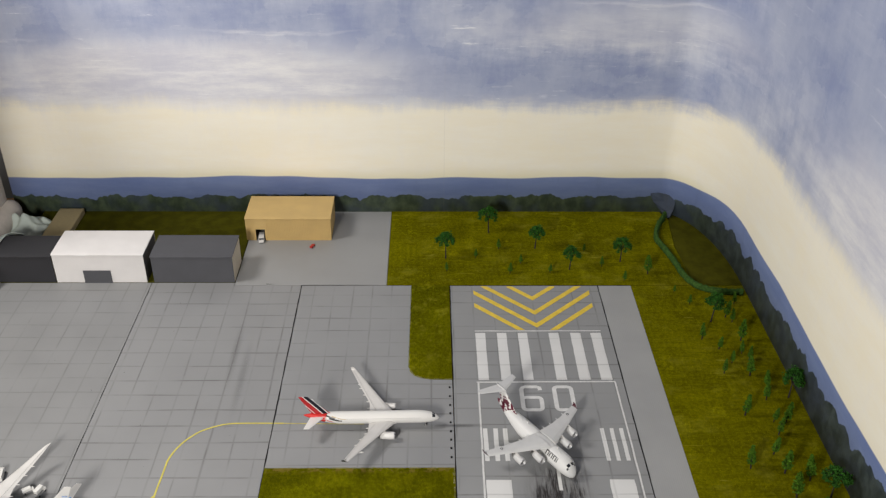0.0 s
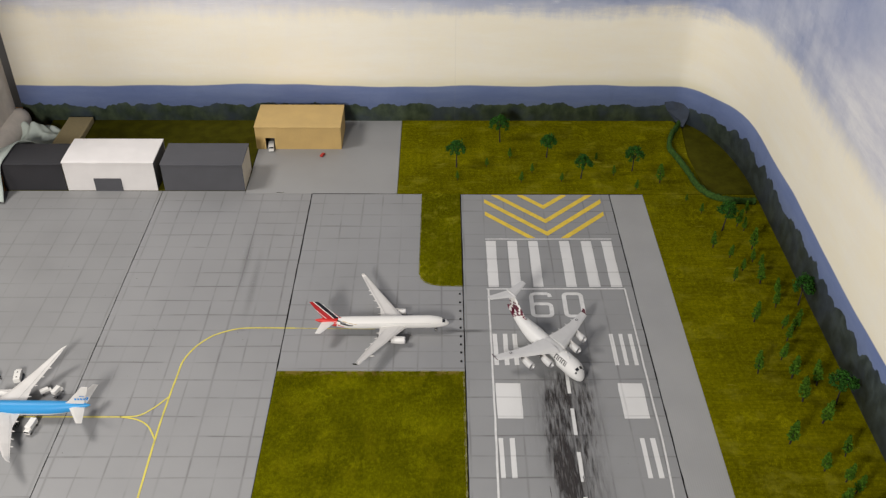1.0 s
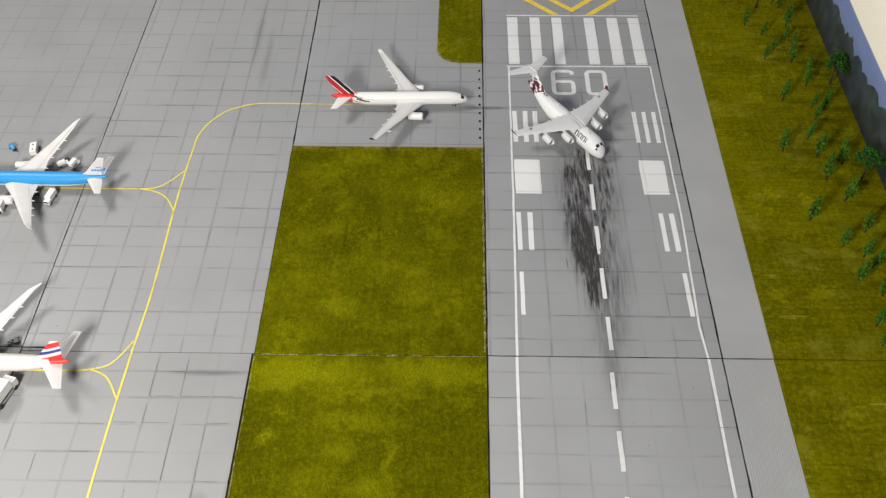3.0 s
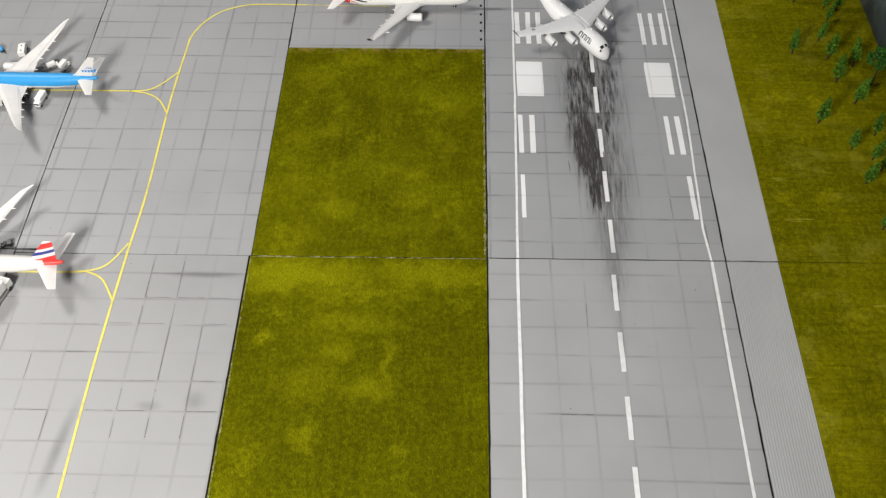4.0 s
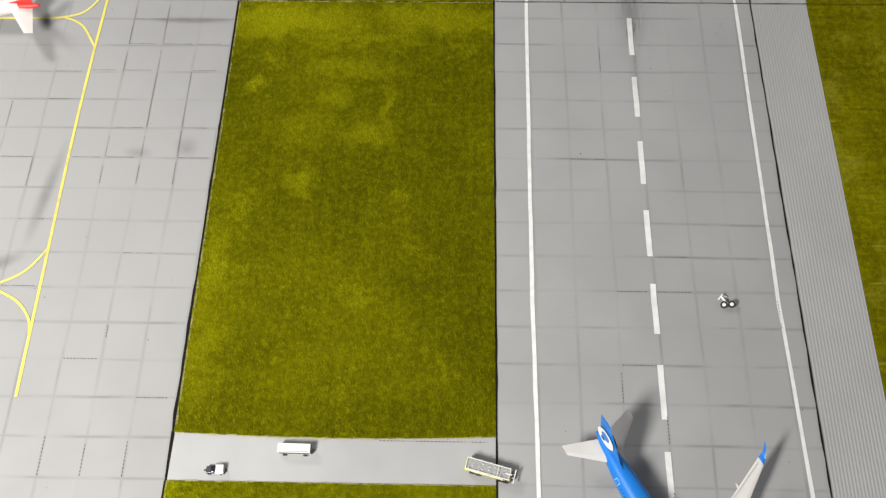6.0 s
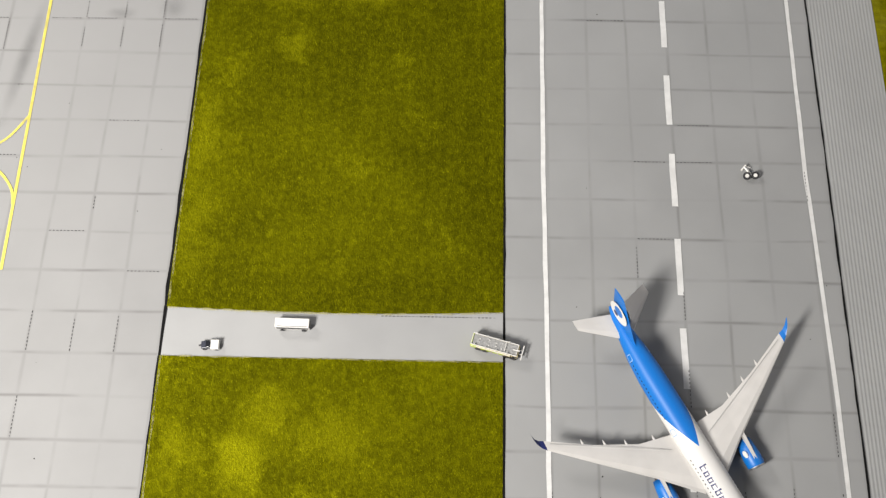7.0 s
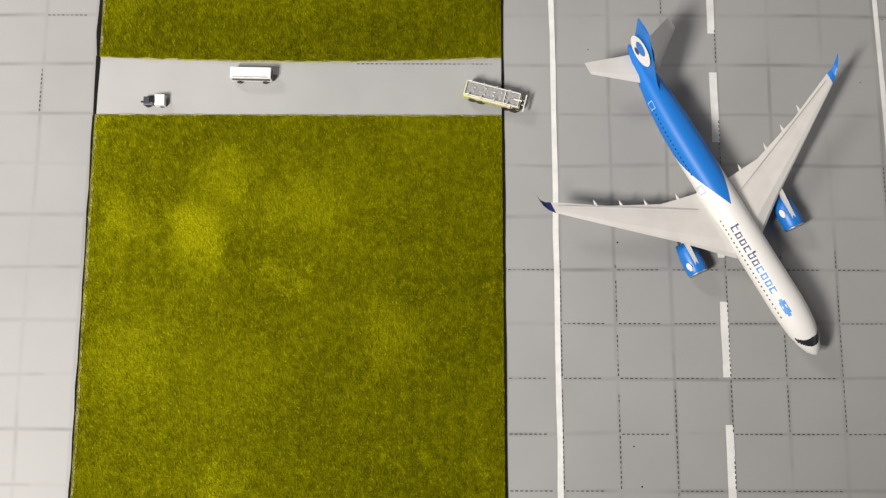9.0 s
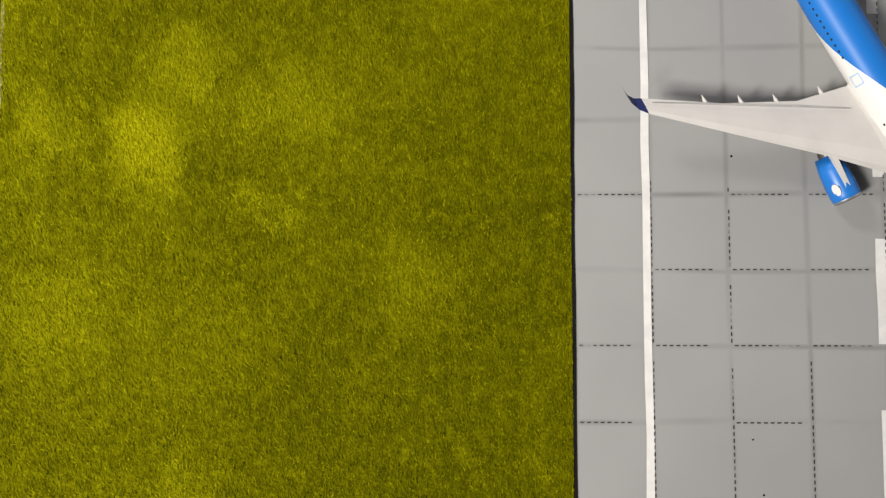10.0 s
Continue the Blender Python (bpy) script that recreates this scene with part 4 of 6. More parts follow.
# ---- tyre soot on the touchdown zone ----
def soot():
    m, nt, b = tree_of("tyre_soot")
    v = coords(nt)
    x, y, _ = xyz(nt, v)
    off = maths(nt, "ABSOLUTE", maths(nt, "SUBTRACT", x, maths(nt, "ADD", 0.1035, maths(nt, "MULTIPLY", maths(nt, "SUBTRACT", 0.50, y), 0.03))))
    streak = noise_of(nt, v, 420, 3, 0.6, (1.0, 0.09, 1.0))
    smear = noise_of(nt, v, 170, 3, 0.55, (1.0, 0.24, 1.0))
    # how much rubber lies where: centre, half sizes and amount of each bunch
    laid = 0.0
    for cx, cy, rx, ry, amount in ((0.0950, 0.462, 0.0135, 0.052, 0.86), (0.0995, 0.418, 0.0075, 0.036, 0.80), (0.0880, 0.495, 0.0130, 0.050, 0.66), (0.1030, 0.535, 0.0330, 0.085, 0.46), (0.0900, 0.545, 0.0120, 0.042, 0.64),
                                   (0.1030, 0.562, 0.0090, 0.040, 0.70), (0.1220, 0.548, 0.0100, 0.042, 0.62), (0.1150, 0.500, 0.0080, 0.030, 0.60), (0.1130, 0.450, 0.0220, 0.090, 0.40)):
        laid = maths(nt, "MAXIMUM", laid, maths(nt, "MULTIPLY", ellipse(nt, x, y, cx, cy, rx, ry, 0.55), amount))
    laid = maths(nt, "MULTIPLY", laid, step(nt, y, 0.607, 0.590))
    grain = maths(nt, "ADD", maths(nt, "MULTIPLY", smear, 0.58), maths(nt, "MULTIPLY", streak, 0.42))
    film = maths(nt, "MULTIPLY", step(nt, maths(nt, "ADD", grain, maths(nt, "MULTIPLY", laid, 0.46)), 0.66, 0.98), maths(nt, "MINIMUM", maths(nt, "MULTIPLY", laid, 1.6), 0.76))
    faint = maths(nt, "MULTIPLY", maths(nt, "MULTIPLY", step(nt, off, 0.024, 0.002), maths(nt, "MULTIPLY", step(nt, y, 0.235, 0.40), step(nt, y, 0.61, 0.55))), 0.34)
    faint = maths(nt, "MULTIPLY", faint, step(nt, streak, 0.25, 0.8))
    put(nt, b, "Alpha", maths(nt, "MINIMUM", maths(nt, "ADD", maths(nt, "ADD", film, faint), maths(nt, "MULTIPLY", maths(nt, "MULTIPLY", step(nt, laid, 0.0, 0.40), step(nt, streak, 0.20, 0.70)), 0.20)), 0.88))
    b.inputs["Base Color"].default_value = (0.026, 0.022, 0.022, 1)
    b.inputs["Roughness"].default_value = 0.8
    vs, fs = [], []
    for j in range(21):
        for i in range(7):
            vs.append((0.060 + 0.090 * i / 6, 0.225 + 0.385 * j / 20, 0.00012))
    for j in range(20):
        for i in range(6):
            a = 7 * j + i
            fs.append((a, a + 1, a + 8, a + 7))
    ob = raw_mesh("tyre_marks", vs, fs, m)
    tagged(ob, "black streaked tyre rubber marks on the touchdown zone", "marking", kind="structure")
    # dry brush drags: centre, spread, count and darkness of each bunch
    rng = random.Random(77)
    tones = [surface("rubber_drag_" + n, c, 0.8, 0.25, 200, 900) for n, c in (("black", (0.034, 0.030, 0.029)), ("dark", (0.088, 0.083, 0.082)), ("grey", (0.165, 0.162, 0.161)))]
    bunches = ((0.0945, 0.458, 0.0045, 0.019, 110, 0), (0.0990, 0.415, 0.0026, 0.013, 34, 0), (0.0890, 0.480, 0.0050, 0.022, 34, 1), (0.0960, 0.440, 0.0055, 0.026, 40, 1), (0.0895, 0.540, 0.0050, 0.020, 24, 1), (0.1020, 0.560, 0.0050, 0.016, 22, 1),
               (0.1040, 0.548, 0.0060, 0.020, 10, 0), (0.1210, 0.548, 0.0060, 0.018, 26, 1), (0.1170, 0.505, 0.0050, 0.018, 14, 1), (0.1000, 0.525, 0.0110, 0.030, 46, 2), (0.0800, 0.520, 0.0025, 0.026, 14, 2), (0.1270, 0.530, 0.0050, 0.030, 26, 2),
               (0.1120, 0.460, 0.0050, 0.020, 18, 2), (0.1020, 0.385, 0.0060, 0.020, 16, 2), (0.1220, 0.410, 0.0050, 0.022, 10, 2), (0.1060, 0.318, 0.0060, 0.016, 12, 2))
    meshes = [BM(), BM(), BM()]
    for cx, cy, sx, sy, n, tone in bunches:
        for _ in range(int((0.45, 0.50, 0.40)[tone] * n)):
            x, y = rng.gauss(cx, sx), min(0.597, rng.gauss(cy, sy))
            long, wide, tilt = rng.uniform(0.004, 0.016), rng.uniform(0.00022, 0.00075), rng.gauss(0.0, 0.02) + (0.104 - x) * 1.2
            z = (0.00020 if rng.random() < 0.86 else 0.00046) + 0.00003 * rng.random() - 0.00002 * tone
            bm = meshes[tone]
            pts = [(x + tilt * long * f + rng.gauss(0, 0.00010), y - long * (f - 0.5)) for f in (0.0, 0.18, 0.45, 0.75, 1.0)]
            ring = [bm.verts.new((px + wide * k, py, z)) for (px, py), k in zip(pts, (0.25, 0.8, 1.0, 0.7, 0.1))] + [bm.verts.new((px - wide * k, py, z)) for (px, py), k in zip(pts[::-1], (0.1, 0.7, 1.0, 0.8, 0.25))]
            bm.faces.new(ring)
    for bm, m in zip(meshes, tones):
        tagged(part("rubber_drags", bm, m, ob, "short dry drags of tyre rubber"), kind="stuff")


soot()


smudge_layer = itertools.count()


def smudge(cx, cy, rx, ry, alpha, angle=0.0):
    """Soft dark patch on the boards: brushed smudges, and one painted shadow ahead of a jet's nose."""
    m, nt, b = tree_of("smudge_and_shade_film")
    v = coords(nt)
    x, y, _ = xyz(nt, v)
    r = maths(nt, "SQRT", maths(nt, "ADD", maths(nt, "POWER", maths(nt, "DIVIDE", x, rx), 2.0), maths(nt, "POWER", maths(nt, "DIVIDE", y, ry), 2.0)))
    n = noise_of(nt, v, 120, 3)
    put(nt, b, "Alpha", maths(nt, "MULTIPLY", maths(nt, "MULTIPLY", step(nt, r, 1.0, 0.0), alpha), maths(nt, "ADD", 0.5, n)))
    b.inputs["Base Color"].default_value = (0.03, 0.03, 0.03, 1)
    b.inputs["Roughness"].default_value = 0.8
    bm = BM()
    bm.faces.new([bm.verts.new((rx * math.cos(a * math.pi / 10), ry * math.sin(a * math.pi / 10), 0)) for a in range(20)])
    ob = part("smudge_and_nose_shade", bm, m)
    ob.matrix_world = pose(cx, cy, 0.00072 + 0.00002 * next(smudge_layer), 0, 0, angle)
    tagged(ob, "soft dark patch on the board, for brushed smudges and a painted nose shadow", "marking", "smudges", "structure")


for args in ((-0.250, 0.745, 0.007, 0.09, 0.14), (-0.266, 0.79, 0.007, 0.08, 0.14),
             (-0.238, 0.3085, 0.046, 0.0045, 0.26), (-0.225, 0.190, 0.012, 0.012, 0.14), (-0.260, 0.185, 0.014, 0.006, 0.14), (-0.320, 0.150, 0.007, 0.055, 0.20, -8), (-0.345, 0.092, 0.030, 0.008, 0.22, 25),
             # the next patch paints the shadow ahead of the flag-tailed jet's nose
             (0.004, 0.6600, 0.040, 0.0035, 0.42), (0.107, 0.325, 0.012, 0.055, 0.15), (0.1065, 0.255, 0.006, 0.040, 0.09)):
    smudge(*args)


# ---- model aircraft, 1:400 ----
K = 1 / 400
PLASTIC = dict(rough=0.42, var=0.03, coarse=90, fine=1500, bump=0.05, depth=0.0001)
P_WHITE = surface("gloss_white_model_paint", (0.70, 0.69, 0.67), **PLASTIC)
P_OFFWHITE = surface("off_white_model_paint", (0.56, 0.55, 0.53), **PLASTIC)
P_WING = surface("pale_grey_model_paint", (0.545, 0.53, 0.51), **PLASTIC)
P_MILGREY = surface("light_grey_model_paint", (0.52, 0.52, 0.515), **PLASTIC)
P_BLUE = surface("bright_blue_model_paint", (0.004, 0.150, 0.52), **PLASTIC)
P_NAVY = surface("navy_model_paint", (0.012, 0.018, 0.10), **PLASTIC)
P_RED = surface("red_model_paint", (0.55, 0.025, 0.022), **PLASTIC)
P_MAROON = surface("maroon_model_paint", (0.055, 0.004, 0.014), **PLASTIC)
P_SKY = surface("sky_blue_model_paint", (0.02, 0.22, 0.60), **PLASTIC)
P_PALE_BLUE = surface("pale_blue_outline_paint", (0.30, 0.47, 0.72), **PLASTIC)
P_BLACK = surface("black_model_plastic", (0.012, 0.012, 0.014), 0.45, 0.1)
P_DARK = surface("dark_glazing_paint", (0.02, 0.022, 0.026), 0.2, 0.05)
P_CHROME = surface("chrome_lip", (0.50, 0.50, 0.51), 0.50, 0.03, metal=1.0)
P_GUN = surface("gunmetal_exhaust", (0.20, 0.19, 0.18), 0.35, 0.1, metal=1.0)
P_GOLD = surface("gold_model_paint", (0.45, 0.30, 0.10), **PLASTIC)
P_GREYLINE = surface("grey_panel_line", (0.34, 0.34, 0.335), 0.6, 0.05)


def band_material(name, stops, ax, az, lo, hi, crest=None):
    """Livery bands across a fin or hull: colour by the plane's own x and z."""
    m, nt, b = tree_of(name)
    x, _, z = xyz(nt, coords(nt))
    d = maths(nt, "ADD", maths(nt, "MULTIPLY", x, ax), maths(nt, "MULTIPLY", z, az))
    d = nd(nt, "ShaderNodeMapRange", i0=d, i1=lo, i2=hi, i3=0.0, i4=1.0)
    node = nt.nodes.new("ShaderNodeValToRGB")
    node.color_ramp.interpolation = "CONSTANT"
    nt.links.new(d, node.inputs[0])
    els = node.color_ramp.elements
    els[0].position, els[0].color = stops[0][0], (*stops[0][1], 1)
    els[1].position, els[1].color = stops[1][0], (*stops[1][1], 1)
    for pos, col in stops[2:]:
        els.new(pos).color = (*col, 1)
    col = node.outputs[0]
    if crest:
        col = mix(nt, step(nt, noise_of(nt, coords(nt), 230, 2, 0.5), 0.52, 0.54), col, crest)
    put(nt, b, "Base Color", col)
    b.inputs["Roughness"].default_value = 0.42
    return m


def hull_material(name, front, rear, tip, slope, zc, belly=None, belly_z=0.0, crest=None):
    """Hull paint: the rear colour runs forward to a point on the back; an optional belly colour."""
    m, nt, b = tree_of(name)
    x, y, z = xyz(nt, coords(nt))
    ang = maths(nt, "ARCTAN2", maths(nt, "ABSOLUTE", y), maths(nt, "SUBTRACT", z, zc))
    edge = maths(nt, "ADD", x, maths(nt, "MULTIPLY", ang, slope))
    col = mix(nt, step(nt, maths(nt, "SUBTRACT", edge, tip), 0.0001, -0.0001), front, rear)
    if belly:
        col = mix(nt, step(nt, z, belly_z + 0.0001, belly_z - 0.0001), col, belly)
    if crest:
        col = mix(nt, step(nt, noise_of(nt, coords(nt), 210, 2, 0.5), 0.555, 0.575), col, crest)
    n = noise_of(nt, coords(nt), 1200, 2)
    put(nt, b, "Base Color", mix(nt, maths(nt, "MULTIPLY", n, 0.03), col, (0.3, 0.3, 0.3)))
    b.inputs["Roughness"].default_value = 0.42
    b.inputs["Specular IOR Level"].default_value = 0.28
    return m


def section(y, le, te, z, thick, n=4):
    """A closed wing section at span y: x from le to te (aft is smaller)."""
    c = le - te
    us = (0.0, 0.06, 0.25, 0.55, 1.0)
    hs = (0.0, 0.55, 1.0, 0.75, 0.0)
    up = [(le - c * u, y, z + thick * c * h) for u, h in zip(us, hs)]
    dn = [(le - c * u, y, z - 0.45 * thick * c * h) for u, h in zip(us[1:-1], hs[1:-1])]
    return up + dn[::-1]


def wing_mesh(rows, side):
    return loft(BM(), [section(side * y * K, -le * K, -te * K, z * K, th) for y, le, te, z, th in rows])


def upright(rows):
    """A fin: rows of z, leading x, trailing x, thickness."""
    rings = []
    for z, le, te, th in rows:
        c = te - le
        ring = [(-le * K, 0, z * K)] + [(-(le + c * u) * K, th * c * h * K, z * K) for u, h in ((0.08, 0.5), (0.35, 1), (0.7, 0.6))]
        ring += [(-te * K, 0, z * K)] + [(-(le + c * u) * K, -th * c * h * K, z * K) for u, h in ((0.7, 0.6), (0.35, 1), (0.08, 0.5))]
        rings.append(ring)
    return loft(BM(), rings)


def lathe(profile, origin, n=20, squash=1.0, close=True):
    """Rings along -x from origin: profile of (aft distance, radius)."""
    ox, oy, oz = origin
    rings = [[(ox - d, oy + r * math.cos(2 * math.pi * i / n), oz + squash * r * math.sin(2 * math.pi * i / n)) for i in range(n)] for d, r in profile]
    return loft(BM(), rings, close)


def hull_at(spec, f):
    """Radius and centre height at the fraction f of the length."""
    fs = (0, 0.006, 0.02, 0.045, 0.08, 0.12, 0.16, 0.66, 0.74, 0.82, 0.89, 0.95, 0.985, 1.0)
    rs = (0.03, 0.22, 0.45, 0.68, 0.86, 0.965, 1.0, 1.0, 0.975, 0.85, 0.64, 0.39, 0.20, 0.08)
    zs = (-0.30, -0.29, -0.24, -0.16, -0.08, -0.02, 0, 0, 0.04, 0.17, 0.34, 0.50, 0.60, 0.64)
    return spec["R"] * np.interp(f, fs, rs), spec["zc"] + spec["R"] * np.interp(f, fs, zs)


def hull_mesh(spec, n=28):
    fs = [0, 0.004, 0.010, 0.02, 0.032, 0.045, 0.06, 0.08, 0.1, 0.13, 0.16] + [0.16 + 0.5 * i / 8 for i in range(1, 9)] + [0.70, 0.74, 0.78, 0.82, 0.86, 0.89, 0.92, 0.95, 0.97, 0.985, 1.0]
    rings = []
    for f in fs:
        r, z = hull_at(spec, f)
        rings.append([(-f * spec["L"] * K, r * K * math.sin(2 * math.pi * i / n), z * K + r * K * math.cos(2 * math.pi * i / n)) for i in range(n)])
    return loft(BM(), rings)


def decal(bm, spec, x0, x1, a0, a1, proud=0.00006):
    """A patch on the hull: metres aft of the nose, degrees from the top (right side positive)."""
    nx, na = max(1, int((x1 - x0) / (0.4 if x0 < 0.08 * spec["L"] else 1.5))), max(1, int(abs(a1 - a0) / 10))
    grid = []
    for i in range(nx + 1):
        x = x0 + (x1 - x0) * i / nx
        r, z = hull_at(spec, x / spec["L"])
        grid.append([bm.verts.new((-x * K, -(r * K + proud) * math.sin(radians(a0 + (a1 - a0) * j / na)), z * K + (r * K + proud) * math.cos(radians(a0 + (a1 - a0) * j / na)))) for j in range(na + 1)])
    for a, b in zip(grid, grid[1:]):
        for j in range(na):
            bm.faces.new((a[j], a[j + 1], b[j + 1], b[j]))
    return bm


def wheel_set(parent, x, y, r, wide, name="wheel"):
    for s in (-1, 1):
        w = part(name, tube(BM(), (x, y + s * 0.9 * wide - wide * 0.4, r), (x, y + s * 0.9 * wide + wide * 0.4, r), r, n=14), P_BLACK, parent)
        part("hub", tube(BM(), (x, y + s * 0.9 * wide - wide * 0.45, r), (x, y + s * 0.9 * wide + wide * 0.45, r), r * 0.5, n=10), P_WHITE, w)


def engine(root, x, y, z, length, r, shell, wing_le, wing_z):
    L, R = length * K, r * K
    o = (-x * K, y * K, z * K)
    nac = part("nacelle", lathe([(0.30 * L, 0.80 * R), (0.03 * L, 0.84 * R), (0.0, 0.90 * R), (0.02 * L, 0.96 * R), (0.12 * L, 1.02 * R), (0.35 * L, 1.05 * R), (0.7 * L, 0.96 * R), (1.0 * L, 0.80 * R), (0.98 * L, 0.72 * R), (0.8 * L, 0.60 * R)], o), shell, root, smooth=True)
    part("inlet_lip", lathe([(0.05 * L, 0.82 * R), (0.0, 0.86 * R), (-0.01 * L, 0.905 * R), (0.02 * L, 0.968 * R), (0.05 * L, 0.985 * R)], o, close=False), P_CHROME, nac, "chrome inlet lip", True)
    part("fan", lathe([(0.10 * L, 0.02 * R), (0.16 * L, 0.25 * R), (0.2 * L, 0.83 * R), (0.22 * L, 0.83 * R)], o), P_GUN, nac, "dark fan face")
    part("exhaust_cone", lathe([(0.75 * L, 0.62 * R), (1.10 * L, 0.48 * R), (1.28 * L, 0.12 * R)], o), P_GUN, nac)
    pw = 0.18 * r * K
    zt = wing_z * K
    bm = BM()
    pts = [(-(x + 0.18 * length) * K, z * K + 0.98 * R), (-(x + 0.9 * length) * K, z * K + 0.75 * R), (-(wing_le + 3.0) * K, zt), (-(wing_le - 0.3) * K, zt + 0.0001)]
    vs = [[bm.verts.new((px, y * K + s * pw, pz)) for px, pz in pts] for s in (-1, 1)]
    bm.faces.new(vs[0])
    bm.faces.new(vs[1][::-1])
    for i in range(4):
        bm.faces.new((vs[0][i], vs[0][(i + 1) % 4], vs[1][(i + 1) % 4], vs[1][i]))
    part("pylon", bm, P_WING, nac)
    return nac


def fairing(root, x, y, z, length, mat):
    part("flap_fairing", lathe([(0, 0.02 * K), (0.3 * length * K, 0.34 * K), (0.7 * length * K, 0.28 * K), (length * K, 0.03 * K)], (-x * K, y * K, z * K), 8), mat, root)


def span_at(rows, y):
    ys = [r[0] for r in rows]
    return np.interp(y, ys, [r[1] for r in rows]), np.interp(y, ys, [r[2] for r in rows]), np.interp(y, ys, [r[3] for r in rows])


def airliner(at, label, s):
    root = thing("model_airliner", label, "model plane", "model planes", at)
    part("fuselage", hull_mesh(s), s["hull"], root, smooth=True)
    bm = BM()
    loft(bm, [[(-(x) * K, w * s["R"] * K * math.cos(a), (s["zc"] - 0.55 * s["R"]) * K + h * s["R"] * K * math.sin(a)) for a in (2 * math.pi * i / 12 for i in range(12))] for x, w, h in
              ((s["wing"][0][1] - 3, 0.1, 0.1), (s["wing"][0][1] + 1, 0.92, 0.52), (s["wing"][0][2] - 2, 0.95, 0.55), (s["wing"][0][2] + 5, 0.1, 0.1))])
    part("belly_fairing", bm, P_WHITE, root, smooth=True)
    for side in (1, -1):
        w = part("wing", wing_mesh(s["wing"], side), s["wing_mat"], root, smooth=False)
        seat = Matrix.Translation((-s["wing"][1][1] * K, 0, 0))
        set_of = seat @ pose(0, 0, 0, 0, 0, s.get("skew", 0.0)) @ seat.inverted()
        w.matrix_local = Matrix.Translation((0, s.get("shift", 0.0) * K, 0)) @ set_of
        if s.get("winglet"):
            part("winglet", wing_mesh(s["winglet"], side), s["winglet_mat"] if side > 0 else s.get("winglet_off", s["winglet_mat"]), w)
        part("tailplane", wing_mesh(s["tail"], side), s["tail_mat"], root)
        for y in s["fairings"]:
            le, te, z = span_at(s["wing"], y)
            fairing(w, te - 1.9, side * y, z - 0.25, 3.1, s["wing_mat"])
        bm = BM()
        le0, te0, z0 = span_at(s["wing"], s["R"] + 1.5)
        le1, te1, z1 = span_at(s["wing"], s["wing"][-1][0] - 1.0)
        for f, wd in ((0.74, 0.16),):
            a = (-(le0 + f * (te0 - le0)) * K, side * (s["R"] + 1.5) * K, (z0 + 0.75 * 0.1 * (te0 - le0) * (0.9 if f > 0.5 else 0.85)) * K)
            b2 = (-(le1 + f * (te1 - le1)) * K, side * (s["wing"][-1][0] - 1.0) * K, (z1 + 0.12 * (te1 - le1)) * K)
            tube(bm, a, b2, wd * K * 0.34, n=4)
        part("panel_line", bm, P_GREYLINE, w)
        for ex, ey, el, er in s["engines"]:
            le, te, z = span_at(s["wing"], ey)
            engine(root, ex, side * ey, z - er * 1.02 - 0.5, el, er, s["nacelle"], le, z).matrix_local = set_of
        bm = BM()
        x = s["L"] * 0.135
        while x < s["L"] * 0.80:
            if not s["gap"][0] < x < s["gap"][1] or side > 0:
                decal(bm, s, x, x + 0.34, side * -62, side * -67)
            x += 0.95
        tagged(part("window_row", bm, P_DARK if s.get("bold_windows") else s.get("window_mat", P_GREYLINE), root, "row of tiny cabin windows"), kind="stuff")
        for dx in s["doors"]:
            bm = BM()
            for q in ((dx, dx + 0.18, 52, 78), (dx + 1.5, dx + 1.68, 52, 78), (dx, dx + 1.68, 51, 53.5), (dx, dx + 1.68, 77, 79.5)):
                decal(bm, s, q[0], q[1], -side * q[2], -side * q[3], 0.00008)
            part("door_outline", bm, s["door_mat"], root)
    part("fin", upright(s["fin"]), s["fin_mat"], root)
    for a in (-1, 1):
        bm = BM()
        if s.get("mask"):
            for k in range(9):
                lead = 0.028 + 0.000011 * (8 * k) ** 2 * 0.55
                decal(bm, s, s["L"] * lead, s["L"] * (lead + 0.024 - 0.0009 * k), a * 8 * k, a * (8 * k + 8.6), 0.00012)
        else:
            decal(bm, s, s["L"] * 0.030, s["L"] * 0.052, a * 4, a * 52, 0.00008)
        part("cockpit_window", bm, P_DARK, root, "black cockpit glazing")
    nx = s["L"] * 0.10
    wheel_set(root, -nx * K, 0, 0.55 * K, 0.45 * K)
    part("nose_leg", tube(BM(), (-nx * K, 0, 0.5 * K), (-nx * K, 0, (s["zc"] - 0.7 * s["R"]) * K), 0.18 * K), P_WHITE, root)
    for side in (-1, 1):
        for d in (-0.9, 0.9):
            wheel_set(root, -(s["main"] + d) * K, side * 5.0 * K, 0.68 * K, 0.6 * K)
        part("main_leg", tube(BM(), (-s["main"] * K, side * 5.0 * K, 0.6 * K), (-s["main"] * K, side * 4.2 * K, (s["zc"] - 0.5 * s["R"]) * K), 0.3 * K), P_WHITE, root)
    return root


def heading(nose, tail, extra=0.0):
    a = math.degrees(math.atan2(nose[1] - tail[1], nose[0] - tail[0]))
    return pose(nose[0], nose[1], 0, 0, 0, a + extra)


